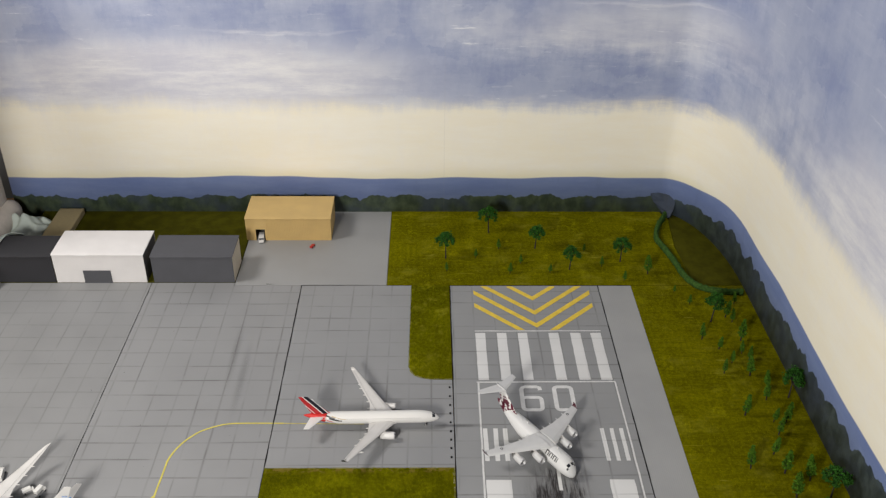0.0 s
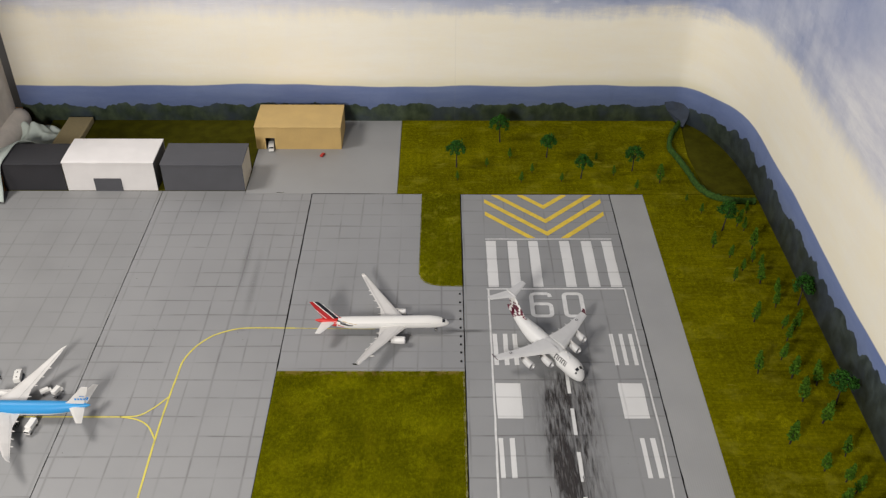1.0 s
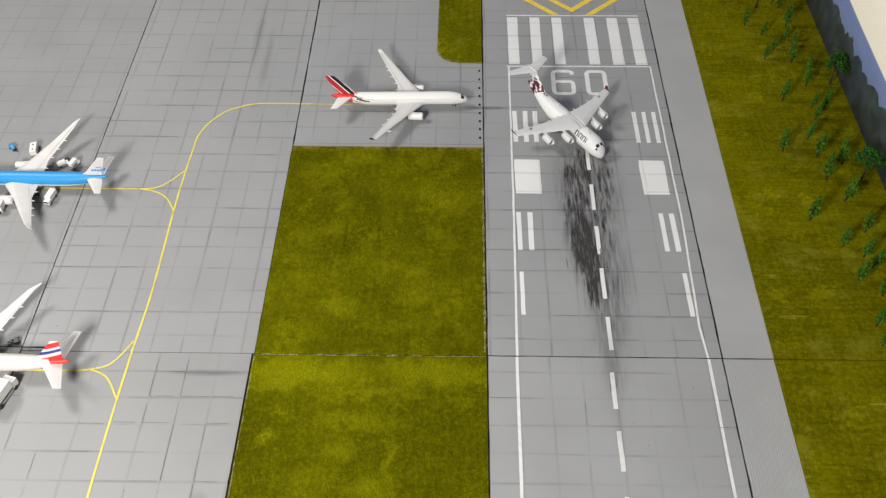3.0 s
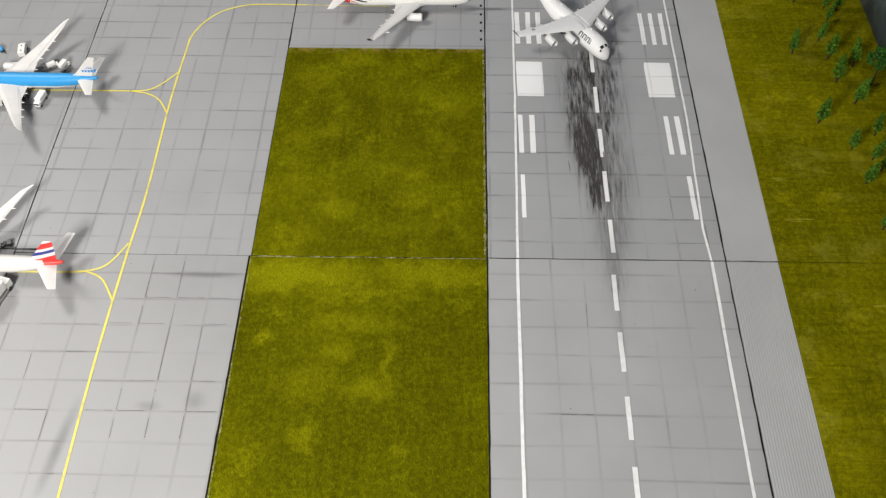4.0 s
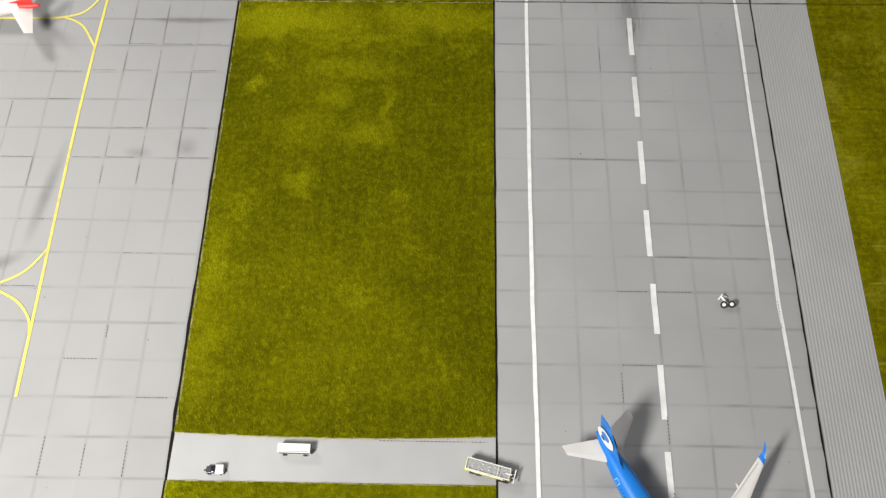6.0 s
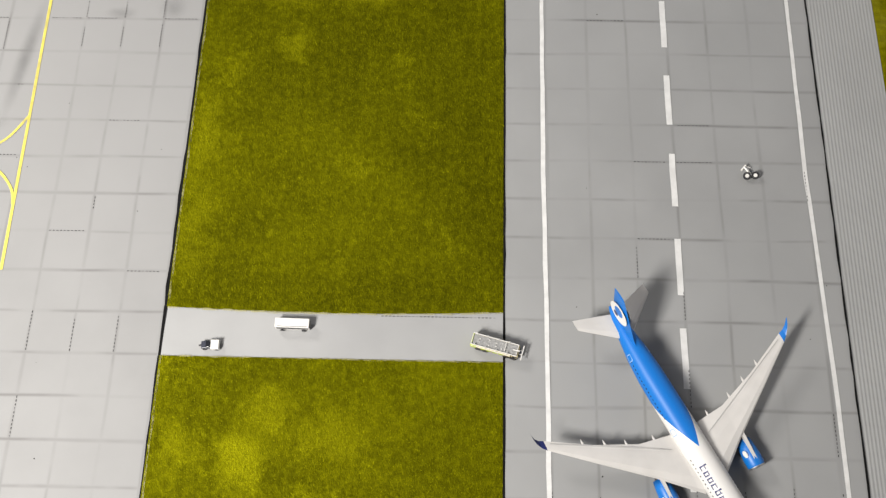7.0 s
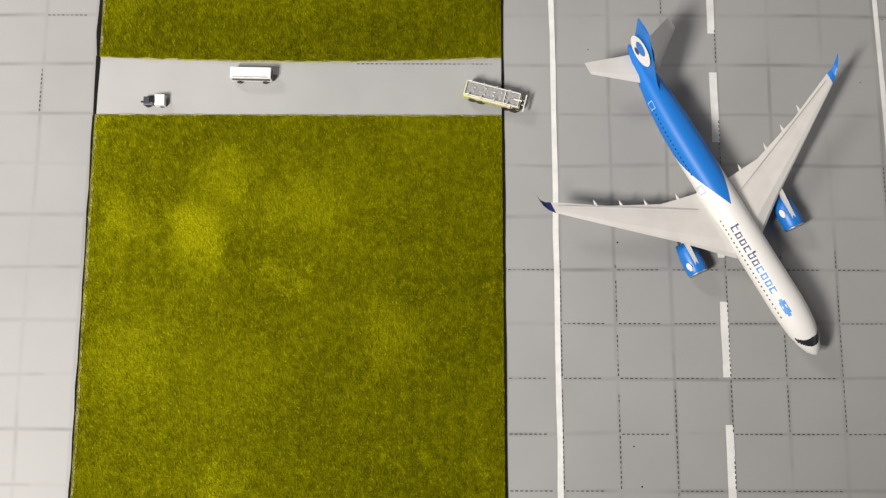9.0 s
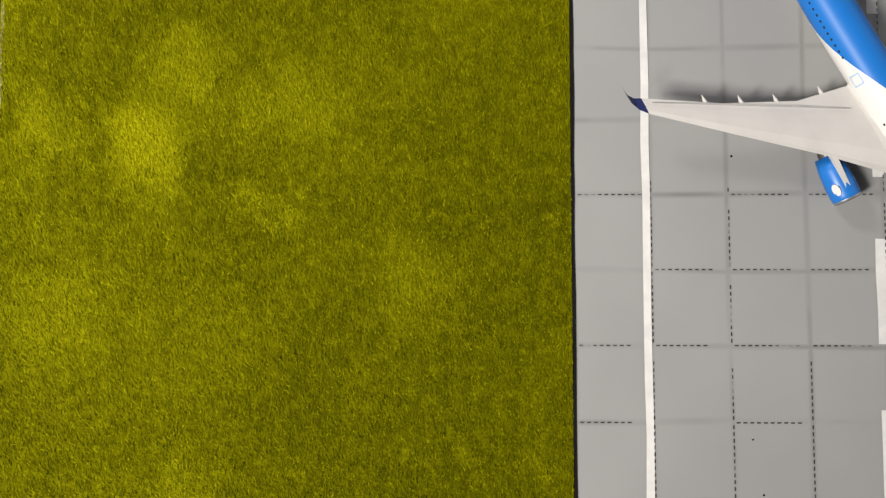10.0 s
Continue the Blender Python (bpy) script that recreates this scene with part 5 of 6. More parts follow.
def lettering(root, s, x0, x1, a0, a1, counts, mat_list):
    """Plain bars in place of a wordmark."""
    n = sum(counts)
    pitch = (x1 - x0) / n
    i = 0
    rng = random.Random(n)
    for c, mat in zip(counts, mat_list):
        for _ in range(c):
            bm = BM()
            x = x0 + i * pitch
            up = rng.choice((0, 0, 5))
            lo, hi = a0 + 8 - up * 1.6, a1
            decal(bm, s, x, x + pitch * 0.24, lo, hi)
            decal(bm, s, x + pitch * 0.20, x + pitch * 0.74, hi - 4, hi)
            if i % 3:
                decal(bm, s, x + pitch * 0.54, x + pitch * 0.76, lo + 6, hi - 4)
            decal(bm, s, x + pitch * 0.20, x + pitch * 0.74, a0 + 9, a0 + 13)
            part("letter_bar", bm, mat, root)
            i += 1


# twin-jet with a blue tail, standing skewed on the runway
S350 = dict(mask=True, bold_windows=True, L=68.6, R=3.14, zc=5.1, skew=-4.3, wing=[(2.0, 22.6, 37.9, 4.2, 0.10), (3.2, 23.6, 37.1, 4.2, 0.10), (10.5, 29.9, 38.1, 4.9, 0.09), (20, 37.2, 42.0, 5.9, 0.08), (29.8, 44.8, 47.1, 7.1, 0.08)],
            winglet=[(29.8, 44.8, 47.1, 7.1, 0.08), (30.8, 45.8, 47.5, 7.4, 0.07), (31.5, 46.9, 48.1, 8.1, 0.07), (31.9, 48.0, 48.8, 9.0, 0.07), (32.1, 49.1, 49.4, 9.8, 0.06)], shift=-1.1,
            tail=[(0.8, 60.2, 67.0, 6.6, 0.08), (9.5, 67.0, 69.6, 7.6, 0.08)], fairings=(6.8, 13.0, 17.5, 22.0), engines=[(23.0, 10.5, 6.6, 1.95)],
            fin=[(7.2, 55.4, 67.2, 0.035), (9.0, 58.8, 67.6, 0.045), (18.4, 65.6, 69.6, 0.045)], gap=(31, 40), doors=(36.4, 55.2), main=33.5,
            hull=hull_material("white_and_blue_hull", (0.70, 0.69, 0.67), (0.004, 0.150, 0.52), -0.480 * 66.8 * K, 0.115 * 66.8 * K, 5.1 * K), wing_mat=P_WING, winglet_mat=P_BLUE, winglet_off=P_NAVY,
            tail_mat=P_WING, nacelle=P_BLUE, fin_mat=P_BLUE, door_mat=P_PALE_BLUE)
a350 = airliner(heading((0.1452, -0.1713), (0.0625, -0.0261)), "white and bright blue model twin-jet standing askew on the runway", S350)
lettering(a350, S350, 28.4, 13.6, 15, 46, (6, 4), (P_NAVY, P_SKY))
for x0, x1, a0, a1 in ((9.5, 12.0, 20, 42), (8.9, 9.5, 25, 37), (12.0, 12.5, 26, 38)):
    bm = BM()
    decal(bm, S350, x0, x1, a0, a1, 0.00009)
    part("emblem", bm, P_SKY, a350)


def fin_disc(root, x, z, r, mat, y, name="fin_emblem"):
    for side in (-1, 1):
        bm = BM()
        bm.faces.new([bm.verts.new(((-x + r * math.cos(2 * math.pi * i / 20)) * K, side * y * K, (z + r * math.sin(2 * math.pi * i / 20)) * K)) for i in range(20)])
        part(name, bm, mat, root)


fin_disc(a350, 65.3, 12.0, 3.25, P_WHITE, 0.54)
fin_disc(a350, 65.5, 12.7, 1.55, P_BLUE, 0.57)
fin_disc(a350, 66.0, 10.6, 0.80, P_NAVY, 0.58)
for side in (-1, 1):
    bm = BM()
    ox, oy, oz = -25.8 * K, side * 10.5 * K, 2.3 * K
    bm.faces.new([bm.verts.new((ox + 0.85 * K * math.cos(2 * math.pi * i / 16), oy - 1.35 * K + 0.3 * K * math.sin(2 * math.pi * i / 16) , oz + 1.62 * K + 0.55 * K * math.sin(2 * math.pi * i / 16))) for i in range(16)])
    part("engine_emblem", bm, P_WHITE, a350)

# tanker-style twin-jet with a flag tail, on the taxiway
FLAG = [(0.0, (0.42, 0.010, 0.014)), (0.12, (0.70, 0.69, 0.67)), (0.17, (0.42, 0.010, 0.014)), (0.56, (0.70, 0.69, 0.67)), (0.64, (0.006, 0.006, 0.014)), (0.90, (0.70, 0.69, 0.67)), (0.95, (0.42, 0.010, 0.014))]
S330 = dict(L=59.6, R=2.82, zc=5.0, skew=-1.0, wing=[(2.0, 18.6, 31.6, 4.0, 0.10), (3.0, 19.4, 30.9, 4.0, 0.10), (9.4, 24.2, 31.2, 4.7, 0.09), (20, 31.6, 36.2, 6.0, 0.08), (29.8, 38.3, 40.6, 7.2, 0.08)],
            winglet=[(29.8, 38.3, 40.6, 7.2, 0.08), (30.1, 38.8, 40.8, 7.6, 0.07), (30.3, 39.6, 41.0, 8.5, 0.06)],
            tail=[(0.8, 50.2, 56.6, 6.4, 0.08), (9.7, 56.4, 59.0, 7.4, 0.08)], fairings=(6.5, 10.5, 14.5, 18.5), engines=[(19.4, 9.4, 6.4, 1.62)],
            fin=[(7.0, 46.5, 56.0, 0.035), (8.6, 49.0, 56.6, 0.045), (17.2, 57.4, 61.4, 0.045)], gap=(0, 0), doors=(8, 50), main=30.5,
            hull=hull_material("white_hull_with_red_tail", (0.70, 0.69, 0.665), (0.55, 0.025, 0.022), -49.2 * K, 0.6 * K, 5.0 * K), wing_mat=P_WING, winglet_mat=P_WING, winglet_off=P_DARK,
            tail_mat=P_WHITE, nacelle=P_WHITE, fin_mat=band_material("flag_fin", FLAG, 1.0, 0.86, -49.2 * K, -41.6 * K), door_mat=P_WHITE)
a330 = airliner(heading((-0.0167, 0.6631), (-0.1663, 0.6598)), "white model twin-jet with a red, white and navy flag tail", S330)
for x0, x1, a0, a1, wide, mat in ((42.8, 48.4, 78, 46, 24, P_BLACK), (41.0, 47.4, 66, 34, 7, P_GOLD), (45.8, 49.8, 54, 22, 20, P_BLACK), (46.4, 49.6, 100, 78, 14, P_RED)):
    for side in (-1, 1):
        bm = BM()
        for k in range(10):
            f = k / 10
            a = a0 + (a1 - a0) * f ** 1.5
            decal(bm, S330, x0 + (x1 - x0) * f, x0 + (x1 - x0) * (f + 0.1), side * a, side * (a + wide * (0.4 + 0.6 * f)), 0.00007)
        part("livery_stripe", bm, mat, a330)
for side in (-1, 1):
    part("wing_pod", lathe([(0, 0.05 * K), (0.8 * K, 0.4 * K), (3.2 * K, 0.4 * K), (4.4 * K, 0.08 * K)], (-32.5 * K, side * 22.0 * K, 5.2 * K), 10), P_WHITE, a330, smooth=True)

# wide-body with a blue upper hull, on the west stand
S787 = dict(L=62.8, R=2.95, zc=5.1, wing=[(2.0, 20.5, 36.0, 4.2, 0.10), (3.2, 21.4, 34.8, 4.2, 0.10), (10.5, 27.2, 35.0, 5.0, 0.09), (20, 33.4, 38.2, 6.2, 0.08), (27.5, 38.4, 41.2, 7.8, 0.08), (30.6, 41.2, 42.6, 9.0, 0.07), (31.8, 43.0, 43.4, 9.5, 0.06)],
            tail=[(0.8, 54.3, 60.8, 6.6, 0.08), (10.6, 60.6, 63.0, 7.8, 0.08)], fairings=(6.8, 12.5, 17.0, 21.5), engines=[(21.0, 9.9, 6.0, 1.85)],
            fin=[(7.2, 51.6, 60.4, 0.035), (9.0, 54.4, 60.9, 0.045), (17.0, 61.4, 64.0, 0.045)], gap=(0, 0), doors=(10, 50), main=33.0,
            hull=hull_material("blue_over_white_hull", (0.022, 0.240, 0.52), (0.022, 0.240, 0.52), 9.0, 0.0, 5.1 * K, (0.62, 0.61, 0.59), 4.6 * K), wing_mat=P_WING,
            tail_mat=P_OFFWHITE, nacelle=P_OFFWHITE, fin_mat=P_OFFWHITE, door_mat=P_SKY, window_mat=P_SKY)
DIR = (-1.0, 0.012)
a787 = airliner(heading((-0.3767 + DIR[0] * 62.8 * K, 0.5301 + DIR[1] * 62.8 * K), (-0.3767, 0.5301)), "model wide-body jet, sky blue above and white below, on the apron", S787)
for x, z, w, h in [(57.4 + 1.15 * i, 10.0, 0.75, 1.0) for i in range(5)] + [(59.6 + 0.55 * i, 11.8, 0.32, 0.55) for i in range(4)]:
    for side in (-1, 1):
        bm = BM()
        bm.faces.new([bm.verts.new((-(x + a) * K, side * 0.40 * K, (z + c) * K)) for a, c in ((0, 0), (w, 0), (w, h), (0, h))])
        part("fin_bar", bm, P_SKY, a787)

# wide-body with red, white and blue tail stripes, on the next stand
BAF = [(0.0, (0.55, 0.025, 0.022)), (0.24, (0.58, 0.57, 0.55)), (0.40, (0.02, 0.03, 0.20)), (0.54, (0.58, 0.57, 0.55)), (0.66, (0.55, 0.025, 0.022)), (0.90, (0.58, 0.57, 0.55))]
S777 = dict(L=70.0, R=3.05, zc=5.4, wing=[(2.0, 25.0, 41.0, 4.4, 0.10), (3.2, 26.0, 39.5, 4.4, 0.10), (11, 31.8, 40.0, 5.2, 0.09), (22, 40.2, 44.6, 6.4, 0.08), (30.0, 46.0, 48.4, 7.6, 0.08), (32.4, 49.6, 50.3, 8.2, 0.06)],
            tail=[(0.8, 60.2, 67.6, 6.8, 0.08), (11.6, 68.0, 70.8, 8.1, 0.08)], fairings=(7.5, 13.5, 18.5, 23), engines=[(25.5, 9.9, 7.2, 2.0)],
            fin=[(7.6, 57.2, 68.0, 0.035), (9.2, 59.6, 68.0, 0.045), (18.2, 66.6, 69.6, 0.045)], gap=(0, 0), doors=(11, 56), main=38.0,
            hull=hull_material("white_hull_with_red_cone", (0.53, 0.515, 0.485), (0.55, 0.04, 0.03), -63.0 * K, 1.2 * K, 5.4 * K), wing_mat=P_WING,
            tail_mat=P_WING, nacelle=P_OFFWHITE, fin_mat=band_material("striped_fin", BAF, 0.34, 1.0, (7.6 - 0.34 * 65) * K, (17.6 - 0.34 * 65) * K), door_mat=P_WHITE)
DIR = (-1.0, 0.02)
a777 = airliner(heading((-0.3510 + DIR[0] * 70.0 * K, 0.3070 + DIR[1] * 70.0 * K), (-0.3510, 0.3070)), "white model wide-body jet with red, white and blue tail stripes", S777)


# four-engined high-wing transport on the runway numbers
def transport(at):
    root = thing("model_transport", "pale grey high-wing four-engined model transport with maroon tail marking", "model plane", "model planes", at)
    L, R, zc = 51.0, 3.95, 4.9
    s = dict(L=L, R=R, zc=zc)
    rings = []
    table_ = ((0, .05, -.55), (.008, .30, -.50), (.025, .55, -.38), (.05, .76, -.22), (.085, .92, -.08), (.13, 1, 0), (.55, 1, 0), (.64, .96, .05), (.74, .80, .24), (.84, .58, .52), (.93, .34, .80), (.98, .18, .96), (1.0, .07, 1.02))
    for f, r, z in table_:
        rings.append([(-f * L * K, r * R * K * math.sin(2 * math.pi * i / 26), (zc + z * R) * K + r * R * K * math.cos(2 * math.pi * i / 26)) for i in range(26)])
    part("fuselage", loft(BM(), rings), hull_material("pale_grey_hull_with_maroon_tail", (0.63, 0.63, 0.62), (0.10, 0.008, 0.025), -41.0 * K, 2.2 * K, 6.8 * K, crest=(0.63, 0.63, 0.62)), root, smooth=True)
    part("wing_fairing", lathe([(0, 0.3 * K), (2 * K, 2.0 * K), (9 * K, 2.3 * K), (14 * K, 0.4 * K)], (-12.5 * K, 0, 8.3 * K), 16, 0.45), P_MILGREY, root, smooth=True)
    wing = [(1.5, 13.6, 24.4, 8.9, 0.10), (8, 17.0, 24.8, 8.6, 0.09), (15, 20.6, 26.2, 8.2, 0.08), (25.0, 25.8, 29.4, 7.6, 0.08)]
    tip = [(25.0, 25.8, 29.4, 7.6, 0.08), (25.4, 26.9, 29.3, 8.1, 0.07), (25.7, 28.0, 29.4, 9.2, 0.06)]
    for side in (1, -1):
        w = part("wing", wing_mesh(wing, side), P_MILGREY, root)
        part("winglet", wing_mesh(tip, side), P_MAROON, w)
        for y in (4.6, 8.6, 13.2, 17.6):
            le, te, z = span_at(wing, y)
            fairing(w, te - 2.2, side * y, z - 0.4, 3.6, P_MILGREY)
        for ex, ey in ((11.4, 7.6), (15.6, 14.6)):
            le, te, z = span_at(wing, ey)
            engine(root, ex, side * ey, z - 2.1, 6.0, 1.55, P_MILGREY, le, z)
        part("tailplane", wing_mesh([(0.2, 46.2, 51.8, 16.6, 0.07), (9.9, 51.0, 53.8, 16.3, 0.07)], side), P_MILGREY, root)
        part("gear_sponson", lathe([(0, 0.2 * K), (3 * K, 1.5 * K), (10 * K, 1.6 * K), (13 * K, 0.3 * K)], (-17 * K, side * 2.7 * K, 2.6 * K), 14), P_MILGREY, root, smooth=True)
        for d in (-2.2, 0.0, 2.2):
            wheel_set(root, (-23 + d) * K, side * 3.3 * K, 0.62 * K, 0.5 * K)
    fin = band_material("maroon_fin", [(0.0, (0.10, 0.008, 0.025)), (0.56, (0.70, 0.69, 0.67)), (0.61, (0.10, 0.008, 0.025)), (0.71, (0.58, 0.58, 0.58)), (0.78, (0.10, 0.008, 0.025)), (0.80, (0.58, 0.58, 0.58))], -0.35, 1.0, (0.35 * 44 + 7.4) * K, (0.35 * 44 + 17.5) * K, (0.70, 0.69, 0.67))
    part("fin", upright([(6.8, 34.4, 48.8, 0.035), (9.6, 38.4, 49.0, 0.05), (16.8, 46.6, 51.4, 0.05)]), fin, root)
    part("fin_cap", lathe([(0, 0.05 * K), (1.6 * K, 0.55 * K), (5.0 * K, 0.5 * K), (7.4 * K, 0.05 * K)], (-45.4 * K, 0, 16.7 * K), 12), P_MILGREY, root, smooth=True)
    s2 = dict(L=L, R=R, zc=zc)
    for x0, x1, a0, a1 in ((1.9, 3.0, 6, 34), (1.9, 3.0, -6, -34), (1.6, 2.2, 40, 58), (1.6, 2.2, -40, -58)):
        bm = BM()
        decal(bm, s2, x0 + 0.4, x1 + 0.4, a0, a1, 0.0002)
        part("cockpit_window", bm, P_DARK, root, "black cockpit glazing")
    for i in range(5):
        bm = BM()
        x = 14.6 - 2.2 * i
        decal(bm, s2, x - 0.5, x, 36, 68, 0.0001)
        decal(bm, s2, x - 1.8, x - 0.5, 36, 42, 0.0001)
        decal(bm, s2, x - 1.8, x - 1.3, 42, 68, 0.0001)
        part("letter_bar", bm, P_BLACK, root)
    for x, y in ((12, 0.8), (9, -0.5), (31, 0.6), (34, -0.4)):
        part("antenna", box(BM(), (-x - 0.3) * K, (-x + 0.3) * K, (y - 0.12) * K, (y + 0.12) * K, (zc + R - 0.1) * K, (zc + R + 0.5) * K), P_WHITE, root)
    for side in (-1, 1):
        bm = BM()
        o = (-(25.4) * K, side * 18.5 * K, 8.75 * K)
        for r0, r1 in ((0.6, 0.35),):
            vs = [(bm.verts.new((o[0] + r0 * K * math.cos(a), o[1] + r0 * K * math.sin(a), o[2])), bm.verts.new((o[0] + r1 * K * math.cos(a), o[1] + r1 * K * math.sin(a), o[2]))) for a in (2 * math.pi * i / 16 for i in range(16))]
            for i in range(16):
                bm.faces.new((vs[i][0], vs[(i + 1) % 16][0], vs[(i + 1) % 16][1], vs[i][1]))
        part("roundel", bm, P_DARK, root)
    wheel_set(root, -6.2 * K, 0, 0.5 * K, 0.4 * K)
    return root


transport(heading((0.1225, 0.5765), (0.0475, 0.6835)))


# ---- card buildings ----
def card_building(label, x0, x1, y0, y1, h, mats, door=None, flutes=False, overhang=0.0008, open_door=False):
    front, roof, side, leaf = mats
    b = thing("card_hangar", label, "building", "card buildings", pose((x0 + x1) / 2, y0, 0))
    w, d, t = (x1 - x0) / 2, y1 - y0, 0.0012
    bm = BM()
    if open_door:
        a0, a1, dh = door
        for u0, u1, z0, z1 in ((-w, a0, 0, h), (a1, w, 0, h), (a0, a1, dh, h)):
            box(bm, u0, u1, 0, t, z0, z1)
    else:
        box(bm, -w, w, 0, t, 0, h)
    part("front_wall", bm, front, b)
    if flutes:
        n, bm = 52, BM()
        for i in range(n):
            u = -w + 0.002 + (2 * w - 0.004) * i / (n - 1)
            if open_door and door[0] - 0.002 < u < door[1] + 0.002:
                continue
            tube(bm, (u, -0.0001, 0.0005), (u, -0.0001, h - 0.001), 0.00016 if front is CARD_WHITE else 0.00032, n=5)
        tagged(part("fluting", bm, front, b), kind="stuff")
    part("back_wall", box(BM(), -w, w, d - t, d, 0, h), front, b)
    part("side_wall", box(BM(), -w, -w + t, t, d - t, 0, h - 0.0004), side, b)
    part("side_wall", box(BM(), w - t, w, t, d - t, 0, h - 0.0004), side, b, "raw card end wall; shade is painted grey on the white hangar")
    rng = random.Random(int(1000 * (x0 + 2)))
    bm = BM()
    n = 16
    rows = []
    for i in range(n + 1):
        u = -w - overhang + (2 * w + 2 * overhang) * i / n
        sag = rng.uniform(-0.0004, 0.0003)
        rows.append([(u, -0.0012, h + sag), (u, 0.004, h + 0.0009), (u, d * 0.6, h + 0.0016), (u, d, h + 0.0012), (u, d, h), (u, 0.0, h - 0.0006 + sag)])
    loft(bm, rows)
    part("roof", bm, roof, b)
    if door and not open_door:
        a0, a1, dh = door
        part("roller_door", box(BM(), a0, a1, -0.0014, 0.0, 0, dh), leaf, b, "flat grey hangar door")
    return b


card_building("dark grey card hangar beside the white one", -0.6195, -0.5362, 0.9475, 1.0000, 0.0415, (CARD_DARK, CARD_DARK, CARD_CREAM, CARD_DARK))
# end walls take CARD_GREY: the shade between the hangars put into their colour
card_building("white card hangar with a grey roller door", -0.5345, -0.4125, 0.9472, 1.0085, 0.0445, (CARD_WHITE, CARD_WHITE, CARD_GREY, CARD_GREY), (-0.0230, 0.0140, 0.0195), True)
card_building("mid-grey card hangar with cream end wall", -0.4030, -0.2935, 0.9472, 1.0020, 0.0412, (CARD_GREY, CARD_GREY, CARD_CREAM, CARD_GREY))
card_building("tan fluted card hangar with an open doorway", -0.2950, -0.1712, 1.0580, 1.1240, 0.0365, (CARD_TAN, CARD_TAN, CARD_TAN, CARD_DARK), (-0.0480, -0.0345, 0.0185), True, 0.0006, True)
part_box = part("shed", box(BM(), -0.3000, -0.2955, 0.960, 0.985, 0, 0.012, 0.0006), CARD_CREAM)
tagged(part_box, "small cream card offcut beside the grey hangar", "box")


# ---- loose things at the north-west end of the table ----
def crumpled(name, label, category, cx, cy, rx, ry, h, mat, seed, rot=0.0, folds=6):
    rng = random.Random(seed)
    n, m = 40, 26
    ph = [rng.uniform(0, 6.28) for _ in range(6)]
    vs, fs = [], []
    for j in range(m):
        for i in range(n):
            u, v = 2 * i / (n - 1) - 1, 2 * j / (m - 1) - 1
            r = min(1.0, math.hypot(u, v))
            dome = (1 - r ** 2.2)
            fold = 0.28 * math.sin(folds * u + 2.5 * v + ph[0]) + 0.20 * math.sin(9 * v - 4 * u + ph[1]) + 0.10 * math.sin(15 * u + 6 * v + ph[2])
            z = h * max(0.0, dome * (0.75 + fold)) + 0.0012
            vs.append((u * rx * (1 + 0.08 * math.sin(5 * v + ph[3])), v * ry * (1 + 0.10 * math.sin(4 * u + ph[4])), z))
    for j in range(m - 1):
        for i in range(n - 1):
            a = j * n + i
            fs.append((a, a + 1, a + n + 1, a + n))
    me = bpy.data.meshes.new(name)
    me.from_pydata(vs, [], fs)
    for p in me.polygons:
        p.use_smooth = True
    me.materials.append(mat)
    ob = new(name, me)
    ob.matrix_world = pose(cx, cy, -0.0010, 0, 0, rot)
    sol = ob.modifiers.new("thickness", "SOLIDIFY")
    sol.thickness = 0.0012
    return tagged(ob, label, category)


cork = part("cork_plank", box(BM(), -0.0185, 0.0185, -0.046, 0.046, 0, 0.0095, 0.0015), CORK)
cork.matrix_world = pose(-0.5735, 1.0900, MAT_Z, 0, 0, 0)
tagged(cork, "brown cork plank lying behind the hangars", "plank")
crumpled("green_cloth", "pale green crumpled cloth lying at the table end", "cloth", -0.626, 1.082, 0.044, 0.032, 0.026, CLOTH, 3, 38)


def hanging_cloth():
    n, m, vs, fs = 30, 14, [], []
    line = curve([(-0.600, 1.024, 0.030), (-0.611, 1.008, 0.042), (-0.6165, 0.992, 0.0455), (-0.6175, 0.965, 0.0460), (-0.6180, 0.9430, 0.0440), (-0.6180, 0.9375, 0.0300), (-0.6150, 0.930, 0.0150), (-0.6110, 0.917, 0.0030)], 6)
    for i, (x, y, z) in enumerate(line):
        f = i / (len(line) - 1)
        for j in range(m):
            v = j / (m - 1)
            vs.append((x - 0.045 * v + 0.004 * math.sin(14 * v + 3 * f), y - 0.012 * v + 0.004 * math.sin(9 * v + 5 * f), max(0.0015, z + 0.0035 * math.sin(16 * v + 1.5 * f) * v ** 0.5 * (1 - 0.3 * f) - 0.020 * v * (1 - f))))
    k = len(line)
    for i in range(k - 1):
        for j in range(m - 1):
            a = i * m + j
            fs.append((a, a + 1, a + m + 1, a + m))
    ob = raw_mesh("draped_cloth", vs, fs, CLOTH)
    for p in ob.data.polygons:
        p.use_smooth = True
    ob.modifiers.new("thickness", "SOLIDIFY").thickness = 0.0012
    tagged(ob, "pale green cloth draped over the dark hangar's end wall", "cloth")


hanging_cloth()


